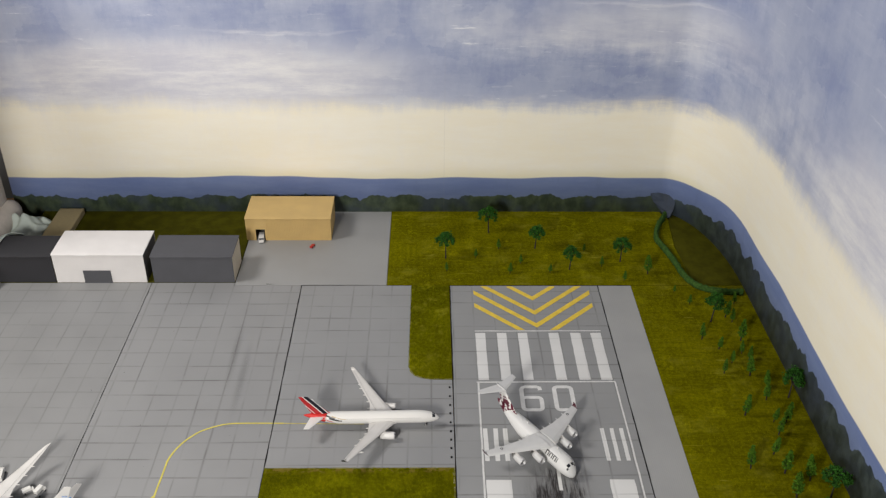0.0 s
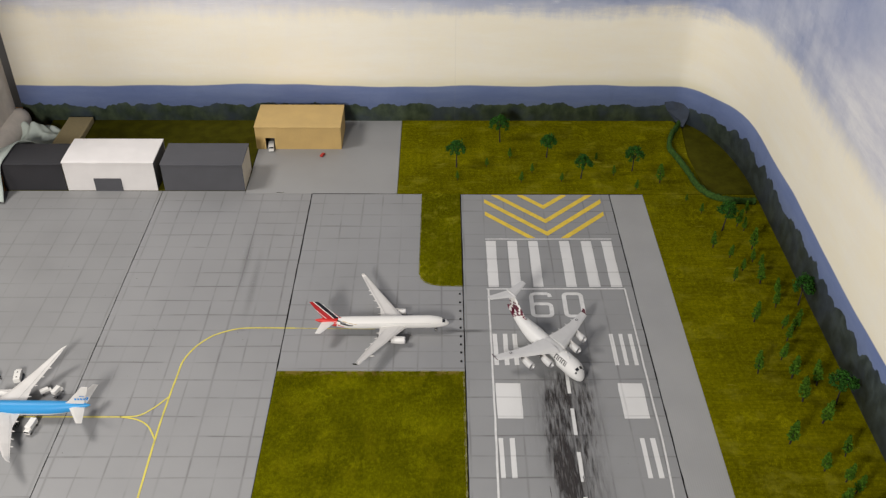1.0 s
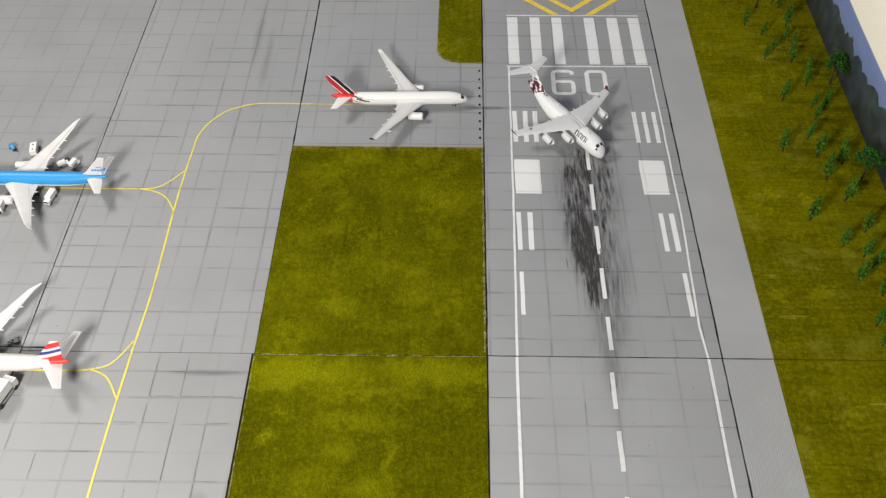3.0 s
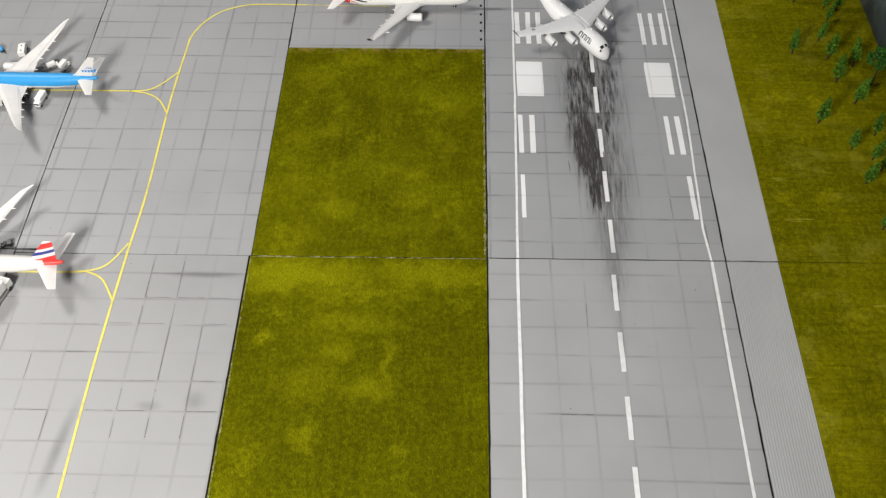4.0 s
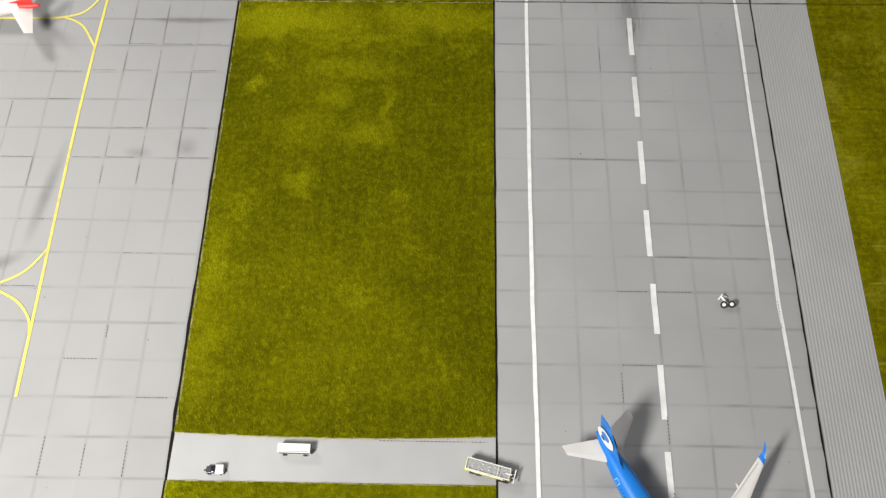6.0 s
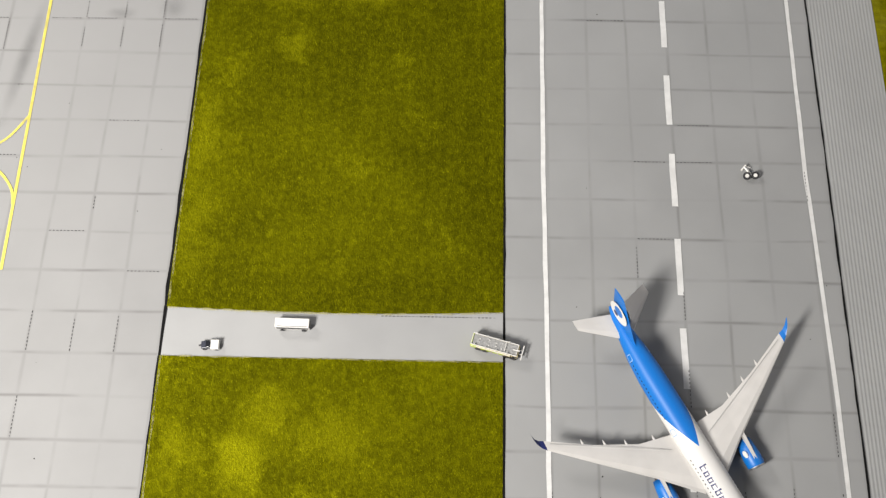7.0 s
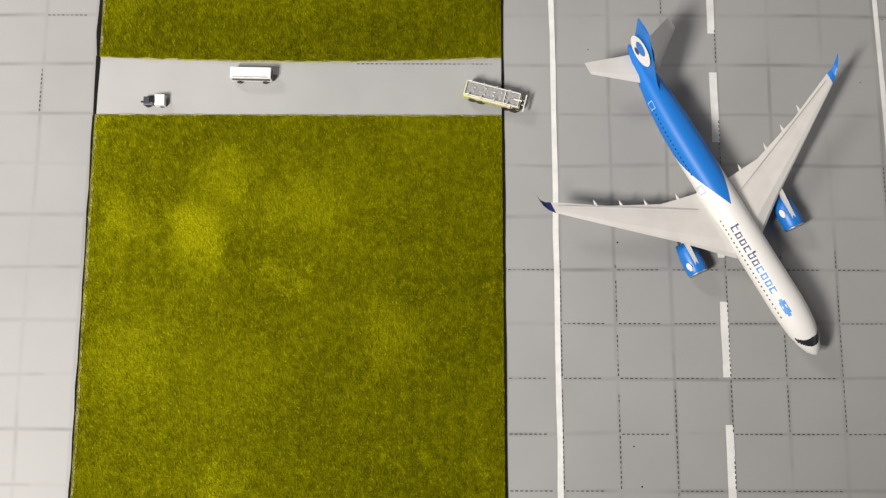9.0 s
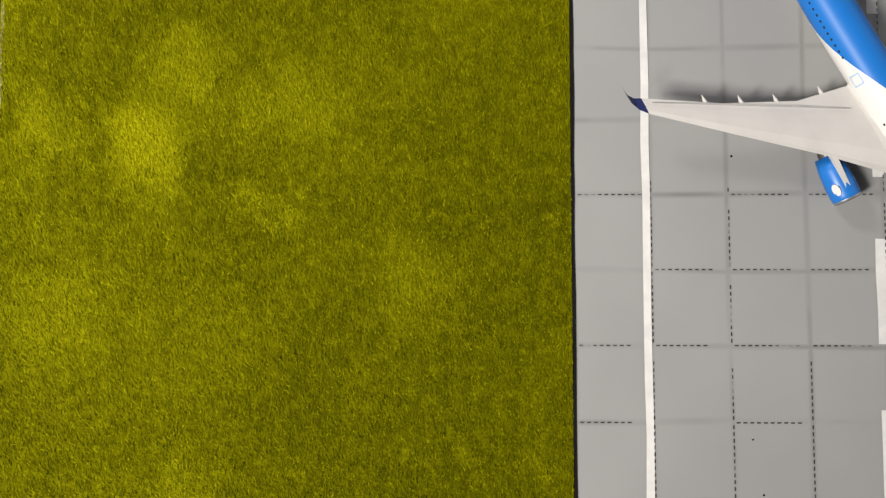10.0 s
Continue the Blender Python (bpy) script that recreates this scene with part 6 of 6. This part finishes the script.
def sofa_back():
    """Upholstered back that stands at the table end, with a fat padded roll along its foot. Its height and south end,
    out of view, are set to block lamp_north.
    """
    b = thing("sofa_back", "beige upholstered seat back with a padded roll at its foot, its unseen top added to shade the backdrop", "sofa", at=pose(-0.660, 1.030, -0.0085))
    n, m, vs, fs = 28, 20, [], []
    for j in range(m + 1):
        for i in range(n + 1):
            u, v = i / n, j / m
            puff = 0.004 * math.sin(math.pi * min(1, 6 * (1 - u))) if u > 0.83 else 0.0
            vs.append((0.001 * math.sin(9 * u + 7 * v) + puff * 0.4, -0.090 + 0.178 * u, 0.520 * v))
    for j in range(m):
        for i in range(n):
            a = j * (n + 1) + i
            fs.append((a, a + 1, a + n + 2, a + n + 1))
    back = raw_mesh("backrest", vs, fs, BEIGE)
    back.parent = b
    sol = back.modifiers.new("stuffing", "SOLIDIFY")
    sol.thickness, sol.offset = 0.10, -1.0
    rings = []
    for k in range(25):
        f = k / 24
        y = -0.088 + 0.190 * f
        end = math.sqrt(max(0.0, 1 - max(0.0, (f - 0.86) / 0.14) ** 2.4))
        r = (0.0215 + 0.0010 * math.sin(9 * f)) * (0.12 + 0.88 * end)
        rings.append([(0.002 + 0.80 * r * math.cos(2 * math.pi * i / 18), y, 0.0225 + r * math.sin(2 * math.pi * i / 18)) for i in range(18)])
    part("base_roll", loft(BM(), rings), BEIGE, b, smooth=True)


# only its low north end is in view; the rest shades the backdrop
sofa_back()


# ---- hedge round the corner meadow ----
LEAF_DARK = surface("hedge_green", (0.040, 0.088, 0.018), 0.9, 0.35, 300, 1500, 0.6, 0.0008, gloss=0.08)
LEAF_A = surface("broadleaf_green", (0.026, 0.092, 0.012), 0.9, 0.45, 500, 1800, 0.3, gloss=0.08)
LEAF_B = surface("poplar_green", (0.058, 0.132, 0.010), 0.9, 0.45, 500, 1800, 0.3, gloss=0.08)
BARK = surface("dark_model_bark", (0.022, 0.016, 0.012), 0.9, 0.3, 400, 1500)


def hedge():
    line = curve([(0.3395, 1.136), (0.3300, 1.118), (0.3170, 1.092), (0.3085, 1.059), (0.3150, 1.025), (0.3215, 0.992), (0.3265, 0.958), (0.3390, 0.9330), (0.3590, 0.9215), (0.3800, 0.9180), (0.3960, 0.9170)], 9)
    rng = random.Random(5)
    rings = []
    for i, (x, y) in enumerate(line):
        a, b = line[max(0, i - 1)], line[min(len(line) - 1, i + 1)]
        d = math.hypot(b[0] - a[0], b[1] - a[1]) or 1
        nx, ny = -(b[1] - a[1]) / d, (b[0] - a[0]) / d
        w, h = 0.0034 * rng.uniform(0.85, 1.15), 0.0085 * rng.uniform(0.85, 1.08)
        prof = ((-1, 0), (-1.05, 0.4), (-0.8, 0.85), (-0.3, 1.0), (0.3, 0.98), (0.8, 0.82), (1.05, 0.4), (1, 0))
        rings.append([(x + nx * w * u, y + ny * w * u, h * v) for u, v in prof])
    ob = part("hedge", loft(BM(), rings), LEAF_DARK, smooth=True)
    tagged(ob, "winding green flocked hedge strip round the corner meadow", "hedge")
    vs, fs = [], []
    for _ in range(2600):
        ring = rng.choice(rings)
        p = Vector(rng.choice(ring))
        p += Vector((rng.gauss(0, 0.0012), rng.gauss(0, 0.0012), rng.gauss(0, 0.0006)))
        u, v = Vector((rng.gauss(0, 1), rng.gauss(0, 1), rng.gauss(0, 1))).normalized() * 0.0007, Vector((rng.gauss(0, 1), rng.gauss(0, 1), rng.gauss(0, 1))).normalized() * 0.0007
        k = len(vs)
        vs += [tuple(p - u), tuple(p + u), tuple(p + v)]
        fs.append((k, k + 1, k + 2))
    raw_mesh("tufts", vs, fs, LEAF_DARK, ob, kind="stuff")


hedge()


# ---- model trees ----
def leaf_cloud(centres, size, seed, per):
    rng = random.Random(seed)
    vs, fs = [], []
    for c, spread in centres:
        for _ in range(per):
            p = Vector(c) + Vector((rng.gauss(0, spread), rng.gauss(0, spread), rng.gauss(0, spread * 0.6)))
            n = Vector((rng.gauss(0, 1), rng.gauss(0, 1), rng.gauss(0, 1) + 1.2)).normalized()
            u = n.orthogonal().normalized()
            v = n.cross(u)
            t = rng.uniform(0, 6.28)
            a, b = (u * math.cos(t) + v * math.sin(t)), (v * math.cos(t) - u * math.sin(t))
            s = size * rng.uniform(0.6, 1.3)
            k = len(vs)
            vs += [tuple(p - a * s), tuple(p + b * s * 0.55), tuple(p + a * s), tuple(p - b * s * 0.55)]
            fs.append((k, k + 1, k + 2, k + 3))
    return vs, fs


def broad_tree(seed):
    """Umbrella-crowned tree, 40 mm high, at the origin."""
    rng = random.Random(seed)
    t = thing("broadleaf_tree", "dark-trunked model tree with an umbrella crown of green leaves", "tree", "broadleaf model trees")
    bm = BM()
    top = Vector((rng.uniform(-0.001, 0.001), rng.uniform(-0.001, 0.001), 0.0215))
    tube(bm, (0, 0, 0), (top.x * 0.5, top.y * 0.5, 0.012), 0.00095, 0.0007, 7)
    tube(bm, (top.x * 0.5, top.y * 0.5, 0.012), tuple(top), 0.0007, 0.0005, 7)
    part("trunk", bm, BARK, t)
    centres = []
    for i in range(11):
        a = 2 * math.pi * i / 11 + rng.uniform(-0.25, 0.25)
        r = rng.uniform(0.0078, 0.0118)
        mid = top + Vector((math.cos(a) * r * 0.5, math.sin(a) * r * 0.5, rng.uniform(0.008, 0.012)))
        end = top + Vector((math.cos(a) * r, math.sin(a) * r, rng.uniform(0.004, 0.009)))
        bm = BM()
        tube(bm, tuple(top - Vector((0, 0, 0.003))), tuple(mid), 0.00042, 0.0003, 5)
        tube(bm, tuple(mid), tuple(end), 0.0003, 0.0002, 5)
        part("limb", bm, BARK, t)
        centres += [(mid, 0.0016), (mid.lerp(end, 0.5), 0.0016), (end, 0.0015), (end - Vector((0, 0, 0.003)), 0.0011)]
    for _ in range(5):
        centres.append((top + Vector((rng.uniform(-0.004, 0.004), rng.uniform(-0.004, 0.004), rng.uniform(0.013, 0.0165))), 0.0016))
    vs, fs = leaf_cloud(centres, 0.0013, seed, 26)
    raw_mesh("crown", vs, fs, LEAF_A, t)
    return t


def slim_tree(seed, squat=1.0):
    """Flame-shaped young tree, 30 mm high, at the origin."""
    rng = random.Random(seed)
    t = thing("young_tree", "small slim model tree with a pointed green crown", "tree", "young model trees")
    bm = BM()
    tube(bm, (0, 0, 0), (0, 0, 0.010), 0.0008, 0.0008, 6)
    tube(bm, (0, 0, 0.010), (0, 0, 0.027), 0.0008, 0.0002, 6)
    part("trunk", bm, BARK, t)
    centres = []
    for i in range(36):
        f = i / 35
        z = 0.0075 + 0.0215 * f
        r = 0.0047 * squat * min(1.0, 0.45 + 3.2 * f) * (1 - 0.92 * f)
        a = 2.4 * i + rng.uniform(-0.4, 0.4)
        centres.append(((r * math.cos(a) * 0.8, r * math.sin(a) * 0.8, z), 0.00085 if f < 0.75 else 0.0005))
    vs, fs = leaf_cloud(centres, 0.00125, seed, 22)
    raw_mesh("crown", vs, fs, LEAF_B, t)
    return t


def plant(protos, spots, tall, rng, lean=4, swell=1.0):
    for i, (x, y, h) in enumerate(spots):
        k = h * swell / tall
        m = Matrix.Translation((x, y, MAT_Z)) @ pose(0, 0, 0, rng.uniform(-lean, lean), rng.uniform(-lean, lean), rng.uniform(0, 360)).to_4x4() @ Matrix.Diagonal((k, k, k, 1))
        if i < len(protos):
            protos[i].matrix_world = m
        else:
            copy_thing(protos[i % len(protos)], m @ Matrix.Diagonal((1 / protos[i % len(protos)].scale[0],) * 3 + (1,)))


rng = random.Random(11)
plant([broad_tree(21), broad_tree(22), broad_tree(23)], [(-0.004, 1.008, 0.040), (0.061, 1.079, 0.041), (0.126, 1.034, 0.037), (0.169, 0.978, 0.037), (0.244, 0.999, 0.038), (0.3365, 0.854, 0.040), (0.3895, 0.706, 0.040), (0.3805, 0.549, 0.040)], 0.0355, rng)
plant([slim_tree(31, 1.3), slim_tree(32, 1.4)], [(-0.003, 0.974, 0.015), (0.039, 1.009, 0.015), (0.073, 1.032, 0.018), (0.085, 0.968, 0.018), (0.102, 0.994, 0.016), (0.141, 0.970, 0.015), (0.196, 1.025, 0.014), (0.216, 0.986, 0.017),
       (0.241, 0.950, 0.017), (0.277, 0.967, 0.032), (0.304, 0.922, 0.012), (0.318, 0.893, 0.016)], 0.030, rng)
plant([slim_tree(41), slim_tree(42), slim_tree(43, 1.15)], [(0.316, 0.817, 0.023), (0.332, 0.797, 0.020), (0.326, 0.750, 0.019), (0.341, 0.770, 0.019), (0.364, 0.853, 0.020), (0.358, 0.864, 0.026), (0.378, 0.894, 0.018), (0.358, 0.788, 0.020),
       (0.364, 0.814, 0.030), (0.356, 0.746, 0.029), (0.363, 0.775, 0.020), (0.362, 0.702, 0.025), (0.370, 0.725, 0.024), (0.330, 0.676, 0.029), (0.312, 0.593, 0.029), (0.343, 0.614, 0.026), (0.358, 0.644, 0.023)], 0.030, rng, 7, 1.06)
plant([slim_tree(51), slim_tree(52, 1.15), slim_tree(53)], [(0.372, 0.663, 0.028), (0.359, 0.665, 0.020), (0.346, 0.586, 0.032), (0.369, 0.575, 0.032), (0.347, 0.552, 0.033), (0.317, 0.495, 0.033), (0.358, 0.522, 0.034), (0.340, 0.461, 0.026),
       (0.366, 0.479, 0.026), (0.356, 0.448, 0.028), (0.343, 0.419, 0.030), (0.360, 0.434, 0.027), (0.360, 0.401, 0.030), (0.344, 0.366, 0.027), (0.343, 0.344, 0.017), (0.334, 0.304, 0.017)], 0.030, rng, 7, 1.06)


# ---- ground vehicles ----
V_WHITE = surface("white_vehicle_plastic", (0.66, 0.65, 0.62), 0.4, 0.04, 200, 1500)
V_LIME = surface("lime_vehicle_paint", (0.50, 0.60, 0.03), 0.4, 0.08, 200, 1500)
V_RED = surface("red_vehicle_paint", (0.45, 0.03, 0.025), 0.4, 0.08, 200, 1500)
V_BLUE = surface("blue_vehicle_paint", (0.05, 0.25, 0.50), 0.4, 0.08, 200, 1500)
V_CREAM = surface("cream_vehicle_paint", (0.60, 0.52, 0.30), 0.4, 0.06, 200, 1500)
V_DECK = surface("grey_grating", (0.27, 0.27, 0.265), 0.6, 0.25, 900, 2500)
V_SLATE = surface("dark_slate_vehicle_paint", (0.035, 0.038, 0.055), 0.4, 0.08, 200, 1500)
V_GLASS = surface("smoky_vehicle_window", (0.015, 0.016, 0.02), 0.2, 0.05)
V_GREY = surface("grey_vehicle_deck", (0.30, 0.30, 0.30), 0.6, 0.1, 300, 1500)


def axle(root, x, half, r, name="wheel"):
    for s in (-1, 1):
        part(name, tube(BM(), (x, s * half - s * 0.0006, r), (x, s * half + s * 0.0002, r), r, n=12), P_BLACK, root)


def bus(at, label="small white model bus parked on the service road"):
    b = thing("model_bus", label, "model bus", at=at)
    part("body", box(BM(), -0.0102, 0.0102, -0.0029, 0.0029, 0.0012, 0.0070, 0.0007), V_WHITE, b)
    for s in (-1, 1):
        part("side_window", box(BM(), -0.0094, 0.0094, s * 0.0029 - 0.00014, s * 0.0029 + 0.00014, 0.0034, 0.0058), V_GLASS, b)
    part("windscreen", box(BM(), 0.0101, 0.01035, -0.0024, 0.0024, 0.0034, 0.0060), V_GLASS, b)
    part("roof_rail", box(BM(), -0.0088, 0.0088, -0.0026, -0.0022, 0.0070, 0.0073), V_GREY, b)
    axle(b, -0.0062, 0.0033, 0.0013)
    axle(b, 0.0066, 0.0033, 0.0013)
    return b


bus(pose(-0.1250, -0.0325, 0, 0, 0, -1))


def fire_truck(at):
    b = thing("airport_fire_truck", "cream airport fire truck with lime rear and white roof railings", "model truck", at=at)
    part("chassis", box(BM(), -0.0146, 0.0128, -0.0033, 0.0033, 0.0012, 0.0030), P_BLACK, b)
    part("body", box(BM(), -0.0116, 0.0088, -0.0038, 0.0038, 0.0026, 0.0070, 0.0005), V_CREAM, b)
    part("rear_body", box(BM(), -0.0154, -0.0116, -0.0039, 0.0039, 0.0026, 0.0071, 0.0005), V_LIME, b, "bright lime rear end")
    for s in (-1, 1):
        for i in range(4):
            part("locker_door", box(BM(), -0.0090 + 0.0036 * i, -0.0064 + 0.0036 * i, s * 0.0038 - 0.0002, s * 0.0038 + 0.0002, 0.0036, 0.0056), V_LIME, b, "lime locker door")
        part("waist_stripe", box(BM(), -0.0150, 0.0086, s * 0.0038 - 0.0003, s * 0.0038 + 0.0002, 0.0063, 0.0067), V_WHITE, b, "white waist stripe")
    part("roof_deck", box(BM(), -0.0146, 0.0118, -0.0031, 0.0031, 0.0072, 0.0076), V_DECK, b, "grey grating deck")
    for x in (-0.0133, -0.0112, -0.0091, -0.0070, -0.0049, -0.0028, -0.0007, 0.0014, 0.0035, 0.0056, 0.0077, 0.0098):
        part("deck_slat", box(BM(), x - 0.00012, x + 0.00012, -0.0029, 0.0029, 0.0076, 0.0078), V_GREY, b)
    for s in (-1, 1):
        part("roof_rail", box(BM(), -0.0152, 0.0122, s * 0.0034 - 0.00022, s * 0.0034 + 0.00022, 0.0078, 0.0085), V_WHITE, b)
        for x in (-0.0130, -0.0065, 0.0000, 0.0065):
            part("rail_post", box(BM(), x - 0.0003, x + 0.0003, s * 0.0034 - 0.0003, s * 0.0034 + 0.0003, 0.0072, 0.0096), V_WHITE, b)
        for i, x in enumerate((-0.0105, -0.0050, -0.0008, 0.0030, 0.0052)):
            part("hatch", box(BM(), x - 0.0004, x + 0.0002 + 0.0002 * (i % 3), s * (0.0010 + 0.0006 * (i % 2)) - 0.0002, s * (0.0010 + 0.0006 * (i % 2)) + 0.0002, 0.0078, 0.0083), V_WHITE, b)
    for x in (-0.0150, 0.0048, 0.0120):
        part("cross_rail", box(BM(), x - 0.00016, x + 0.00016, -0.0034, 0.0034, 0.0078, 0.0086), V_WHITE, b)
    part("cab", box(BM(), 0.0090, 0.0132, -0.0036, 0.0036, 0.0026, 0.0072, 0.0007), V_CREAM, b)
    part("windscreen", box(BM(), 0.0131, 0.0135, -0.0032, 0.0032, 0.0040, 0.0068), V_GLASS, b)
    for s in (-1, 1):
        part("cab_window", box(BM(), 0.0098, 0.0128, s * 0.0036 - 0.00012, s * 0.0036 + 0.00012, 0.0044, 0.0066), V_GLASS, b)
        part("mirror_arm", box(BM(), 0.0132, 0.0150, s * 0.0012 - 0.0002, s * 0.0012 + 0.0002, 0.0058, 0.0063), V_WHITE, b)
    part("bumper_bar", box(BM(), 0.0148, 0.0154, -0.0044, 0.0044, 0.0054, 0.0062), V_WHITE, b)
    part("water_cannon", tube(BM(), (0.0095, 0, 0.0080), (0.0135, 0, 0.0086), 0.0004), V_WHITE, b)
    for x in (-0.0105, -0.0065, 0.0065, 0.0105):
        axle(b, x, 0.0039, 0.0020)
    return b


fire_truck(pose(-0.0040, -0.0440, 0, 0, 0, -15.0))


def tug(at, label, body, bed, s=1.0):
    b = thing("model_tug", label, "model vehicle", at=at)
    part("bonnet", box(BM(), -0.0056 * s, -0.0004 * s, -0.0022 * s, 0.0022 * s, 0.001 * s, 0.0034 * s, 0.0004), body, b)
    part("cab", box(BM(), -0.0024 * s, 0.0004 * s, -0.0020 * s, 0.0020 * s, 0.0034 * s, 0.0052 * s, 0.0004), V_GLASS, b)
    part("bed", box(BM(), 0.0002 * s, 0.0052 * s, -0.0027 * s, 0.0027 * s, 0.001 * s, 0.0046 * s, 0.0003), bed, b)
    part("hitch", tube(BM(), (-0.0056 * s, 0, 0.0015 * s), (-0.0072 * s, 0, 0.0015 * s), 0.0005 * s), P_BLACK, b)
    axle(b, -0.0038 * s, 0.0024 * s, 0.0011 * s)
    axle(b, 0.0034 * s, 0.0026 * s, 0.0011 * s)
    return b


tug(pose(-0.1728, -0.0458, 0, 0, 0, 1), "small dark slate tug with a white load bed on the road", V_SLATE, V_WHITE)


def loose_gear(at):
    b = thing("loose_landing_gear", "loose white model landing gear leg with two black tyres", "landing gear", at=at)
    for x, y in ((-0.0026, -0.0014), (0.0026, -0.0010)):
        up = Vector((-0.25, -0.30, 0.92)).normalized()
        c = Vector((x, y, 0.0026))
        w = part("tyre", tube(BM(), tuple(c - up * 0.0010), tuple(c + up * 0.0010), 0.0024, n=18), P_BLACK, b, "black rubber tyre")
        part("hub", tube(BM(), tuple(c - up * 0.0012), tuple(c + up * 0.0013), 0.0012, n=14), V_WHITE, w, "white hub")
    part("axle_beam", tube(BM(), (-0.0026, -0.0014, 0.0024), (0.0026, -0.0010, 0.0024), 0.0005), V_WHITE, b)
    part("leg", tube(BM(), (0.0, -0.0010, 0.0026), (-0.0040, 0.0042, 0.0034), 0.0007), V_WHITE, b)
    part("brace", tube(BM(), (-0.0058, 0.0024, 0.0020), (-0.0030, 0.0056, 0.0034), 0.0006), V_WHITE, b)
    part("brace", tube(BM(), (-0.0040, 0.0046, 0.0034), (0.0002, 0.0050, 0.0014), 0.0005), V_WHITE, b)
    return b


loose_gear(pose(0.1540, 0.0705, 0, 0, 0, 0))


def van(at, label, paint, s=1.0, tall=0.0052):
    b = thing("model_van", label, "model van", "model vans", at)
    part("body", box(BM(), -0.0065 * s, 0.0042 * s, -0.0026 * s, 0.0026 * s, 0.0009 * s, tall * s, 0.0005 * s), paint, b)
    part("bonnet", box(BM(), 0.0040 * s, 0.0066 * s, -0.0025 * s, 0.0025 * s, 0.0009 * s, 0.0030 * s, 0.0005 * s), paint, b)
    part("windscreen", box(BM(), 0.0041 * s, 0.0044 * s, -0.0022 * s, 0.0022 * s, 0.0031 * s, (tall - 0.0006) * s), V_GLASS, b)
    for q in (-1, 1):
        part("side_window", box(BM(), -0.005 * s, 0.0035 * s, q * 0.0026 * s - 0.0001, q * 0.0026 * s + 0.0001, 0.0031 * s, (tall - 0.0008) * s), V_GLASS, b)
    axle(b, -0.0040 * s, 0.0026 * s, 0.0010 * s)
    axle(b, 0.0042 * s, 0.0026 * s, 0.0010 * s)
    return b


van(pose(-0.2735, 1.0585, 0, 0, 0, -84), "white model van standing in the hangar doorway", V_WHITE, 1.55)
van(pose(-0.1972, 1.0395, 0, 0, 0, 68), "tiny red model car parked in the yard", V_RED, 0.75, 0.0044)


def lift_truck(at, label, raised=0.010, s=1.0, vents=False):
    b = thing("catering_truck", label, "model truck", "apron service trucks", at)
    part("chassis", box(BM(), -0.0085 * s, 0.0085 * s, -0.0028 * s, 0.0028 * s, 0.0010 * s, 0.0024 * s), V_GREY, b)
    part("cab", box(BM(), 0.0048 * s, 0.0085 * s, -0.0030 * s, 0.0030 * s, 0.0020 * s, 0.0062 * s, 0.0004), V_WHITE, b)
    part("windscreen", box(BM(), 0.0084 * s, 0.0086 * s, -0.0026 * s, 0.0026 * s, 0.0038 * s, 0.0058 * s), V_GLASS, b)
    part("van_box", box(BM(), -0.0085 * s, 0.0046 * s, -0.0032 * s, 0.0032 * s, 0.0024 * s + raised * 0.3, 0.0078 * s + raised * 0.3, 0.0003), V_WHITE, b)
    if vents:
        for x in (-0.0055, 0.0015):
            top = 0.0078 * s + raised * 0.3
            part("roof_vent", tube(BM(), (x * s, 0, top - 0.0002), (x * s, 0, top + 0.0003), 0.0008, n=10), P_BLACK, b, "round black roof vent")
    for q in (-1, 1):
        part("scissor_arm", tube(BM(), (-0.006 * s, q * 0.002 * s, 0.0024 * s), (0.002 * s, q * 0.002 * s, 0.0026 * s + raised * 0.3), 0.0004), V_GREY, b)
    axle(b, -0.0055 * s, 0.0030 * s, 0.0013 * s)
    axle(b, 0.0058 * s, 0.0030 * s, 0.0013 * s)
    return b


lift_truck(pose(-0.4335, 0.5130, 0, 0, 0, -100), "white model catering truck beside the blue jet", 0.004, 0.98)
lift_truck(pose(-0.4715, 0.5840, 0, 0, 0, 102), "white model service truck ahead of the wing", 0.002, 1.05, True)
lift_truck(pose(-0.4230, 0.5620, 0, 0, 0, 70), "white model loader beside the tail", 0.012, 0.75)
lift_truck(pose(-0.4360, 0.5640, 0, 0, 0, 35), "white model cargo lift beside the tail", 0.004, 0.65)
lift_truck(pose(-0.4860, 0.4975, 0, 0, 0, 178), "white model fuel truck under the wing", 0.004, 1.3)
lift_truck(pose(-0.4045, 0.2820, 0, 0, 0, 74), "white model loader with black wheels beside the striped jet", 0.010, 1.75)
tug(pose(-0.4140, 0.3370, 0, 0, 0, 20), "black and white model tow cart by the board joint", P_BLACK, P_BLACK, 0.9)


def tank_cart(at):
    b = thing("tank_cart", "small blue model tank cart on the apron", "model cart", at=at)
    part("tank", lathe([(0, 0.0005), (0.0008, 0.0024), (0.0075, 0.0024), (0.0083, 0.0005)], (0.0042, 0, 0.0034), 14), V_BLUE, b, smooth=True)
    part("frame", box(BM(), -0.0050, 0.0046, -0.0018, 0.0018, 0.0009, 0.0014), P_BLACK, b)
    part("tow_bar", tube(BM(), (0.0046, 0, 0.0011), (0.0085, 0.0003, 0.0008), 0.0004), P_BLACK, b)
    axle(b, -0.0030, 0.0020, 0.0009)
    axle(b, 0.0030, 0.0020, 0.0009)


tank_cart(pose(-0.4965, 0.5880, 0, 0, 0, -38))
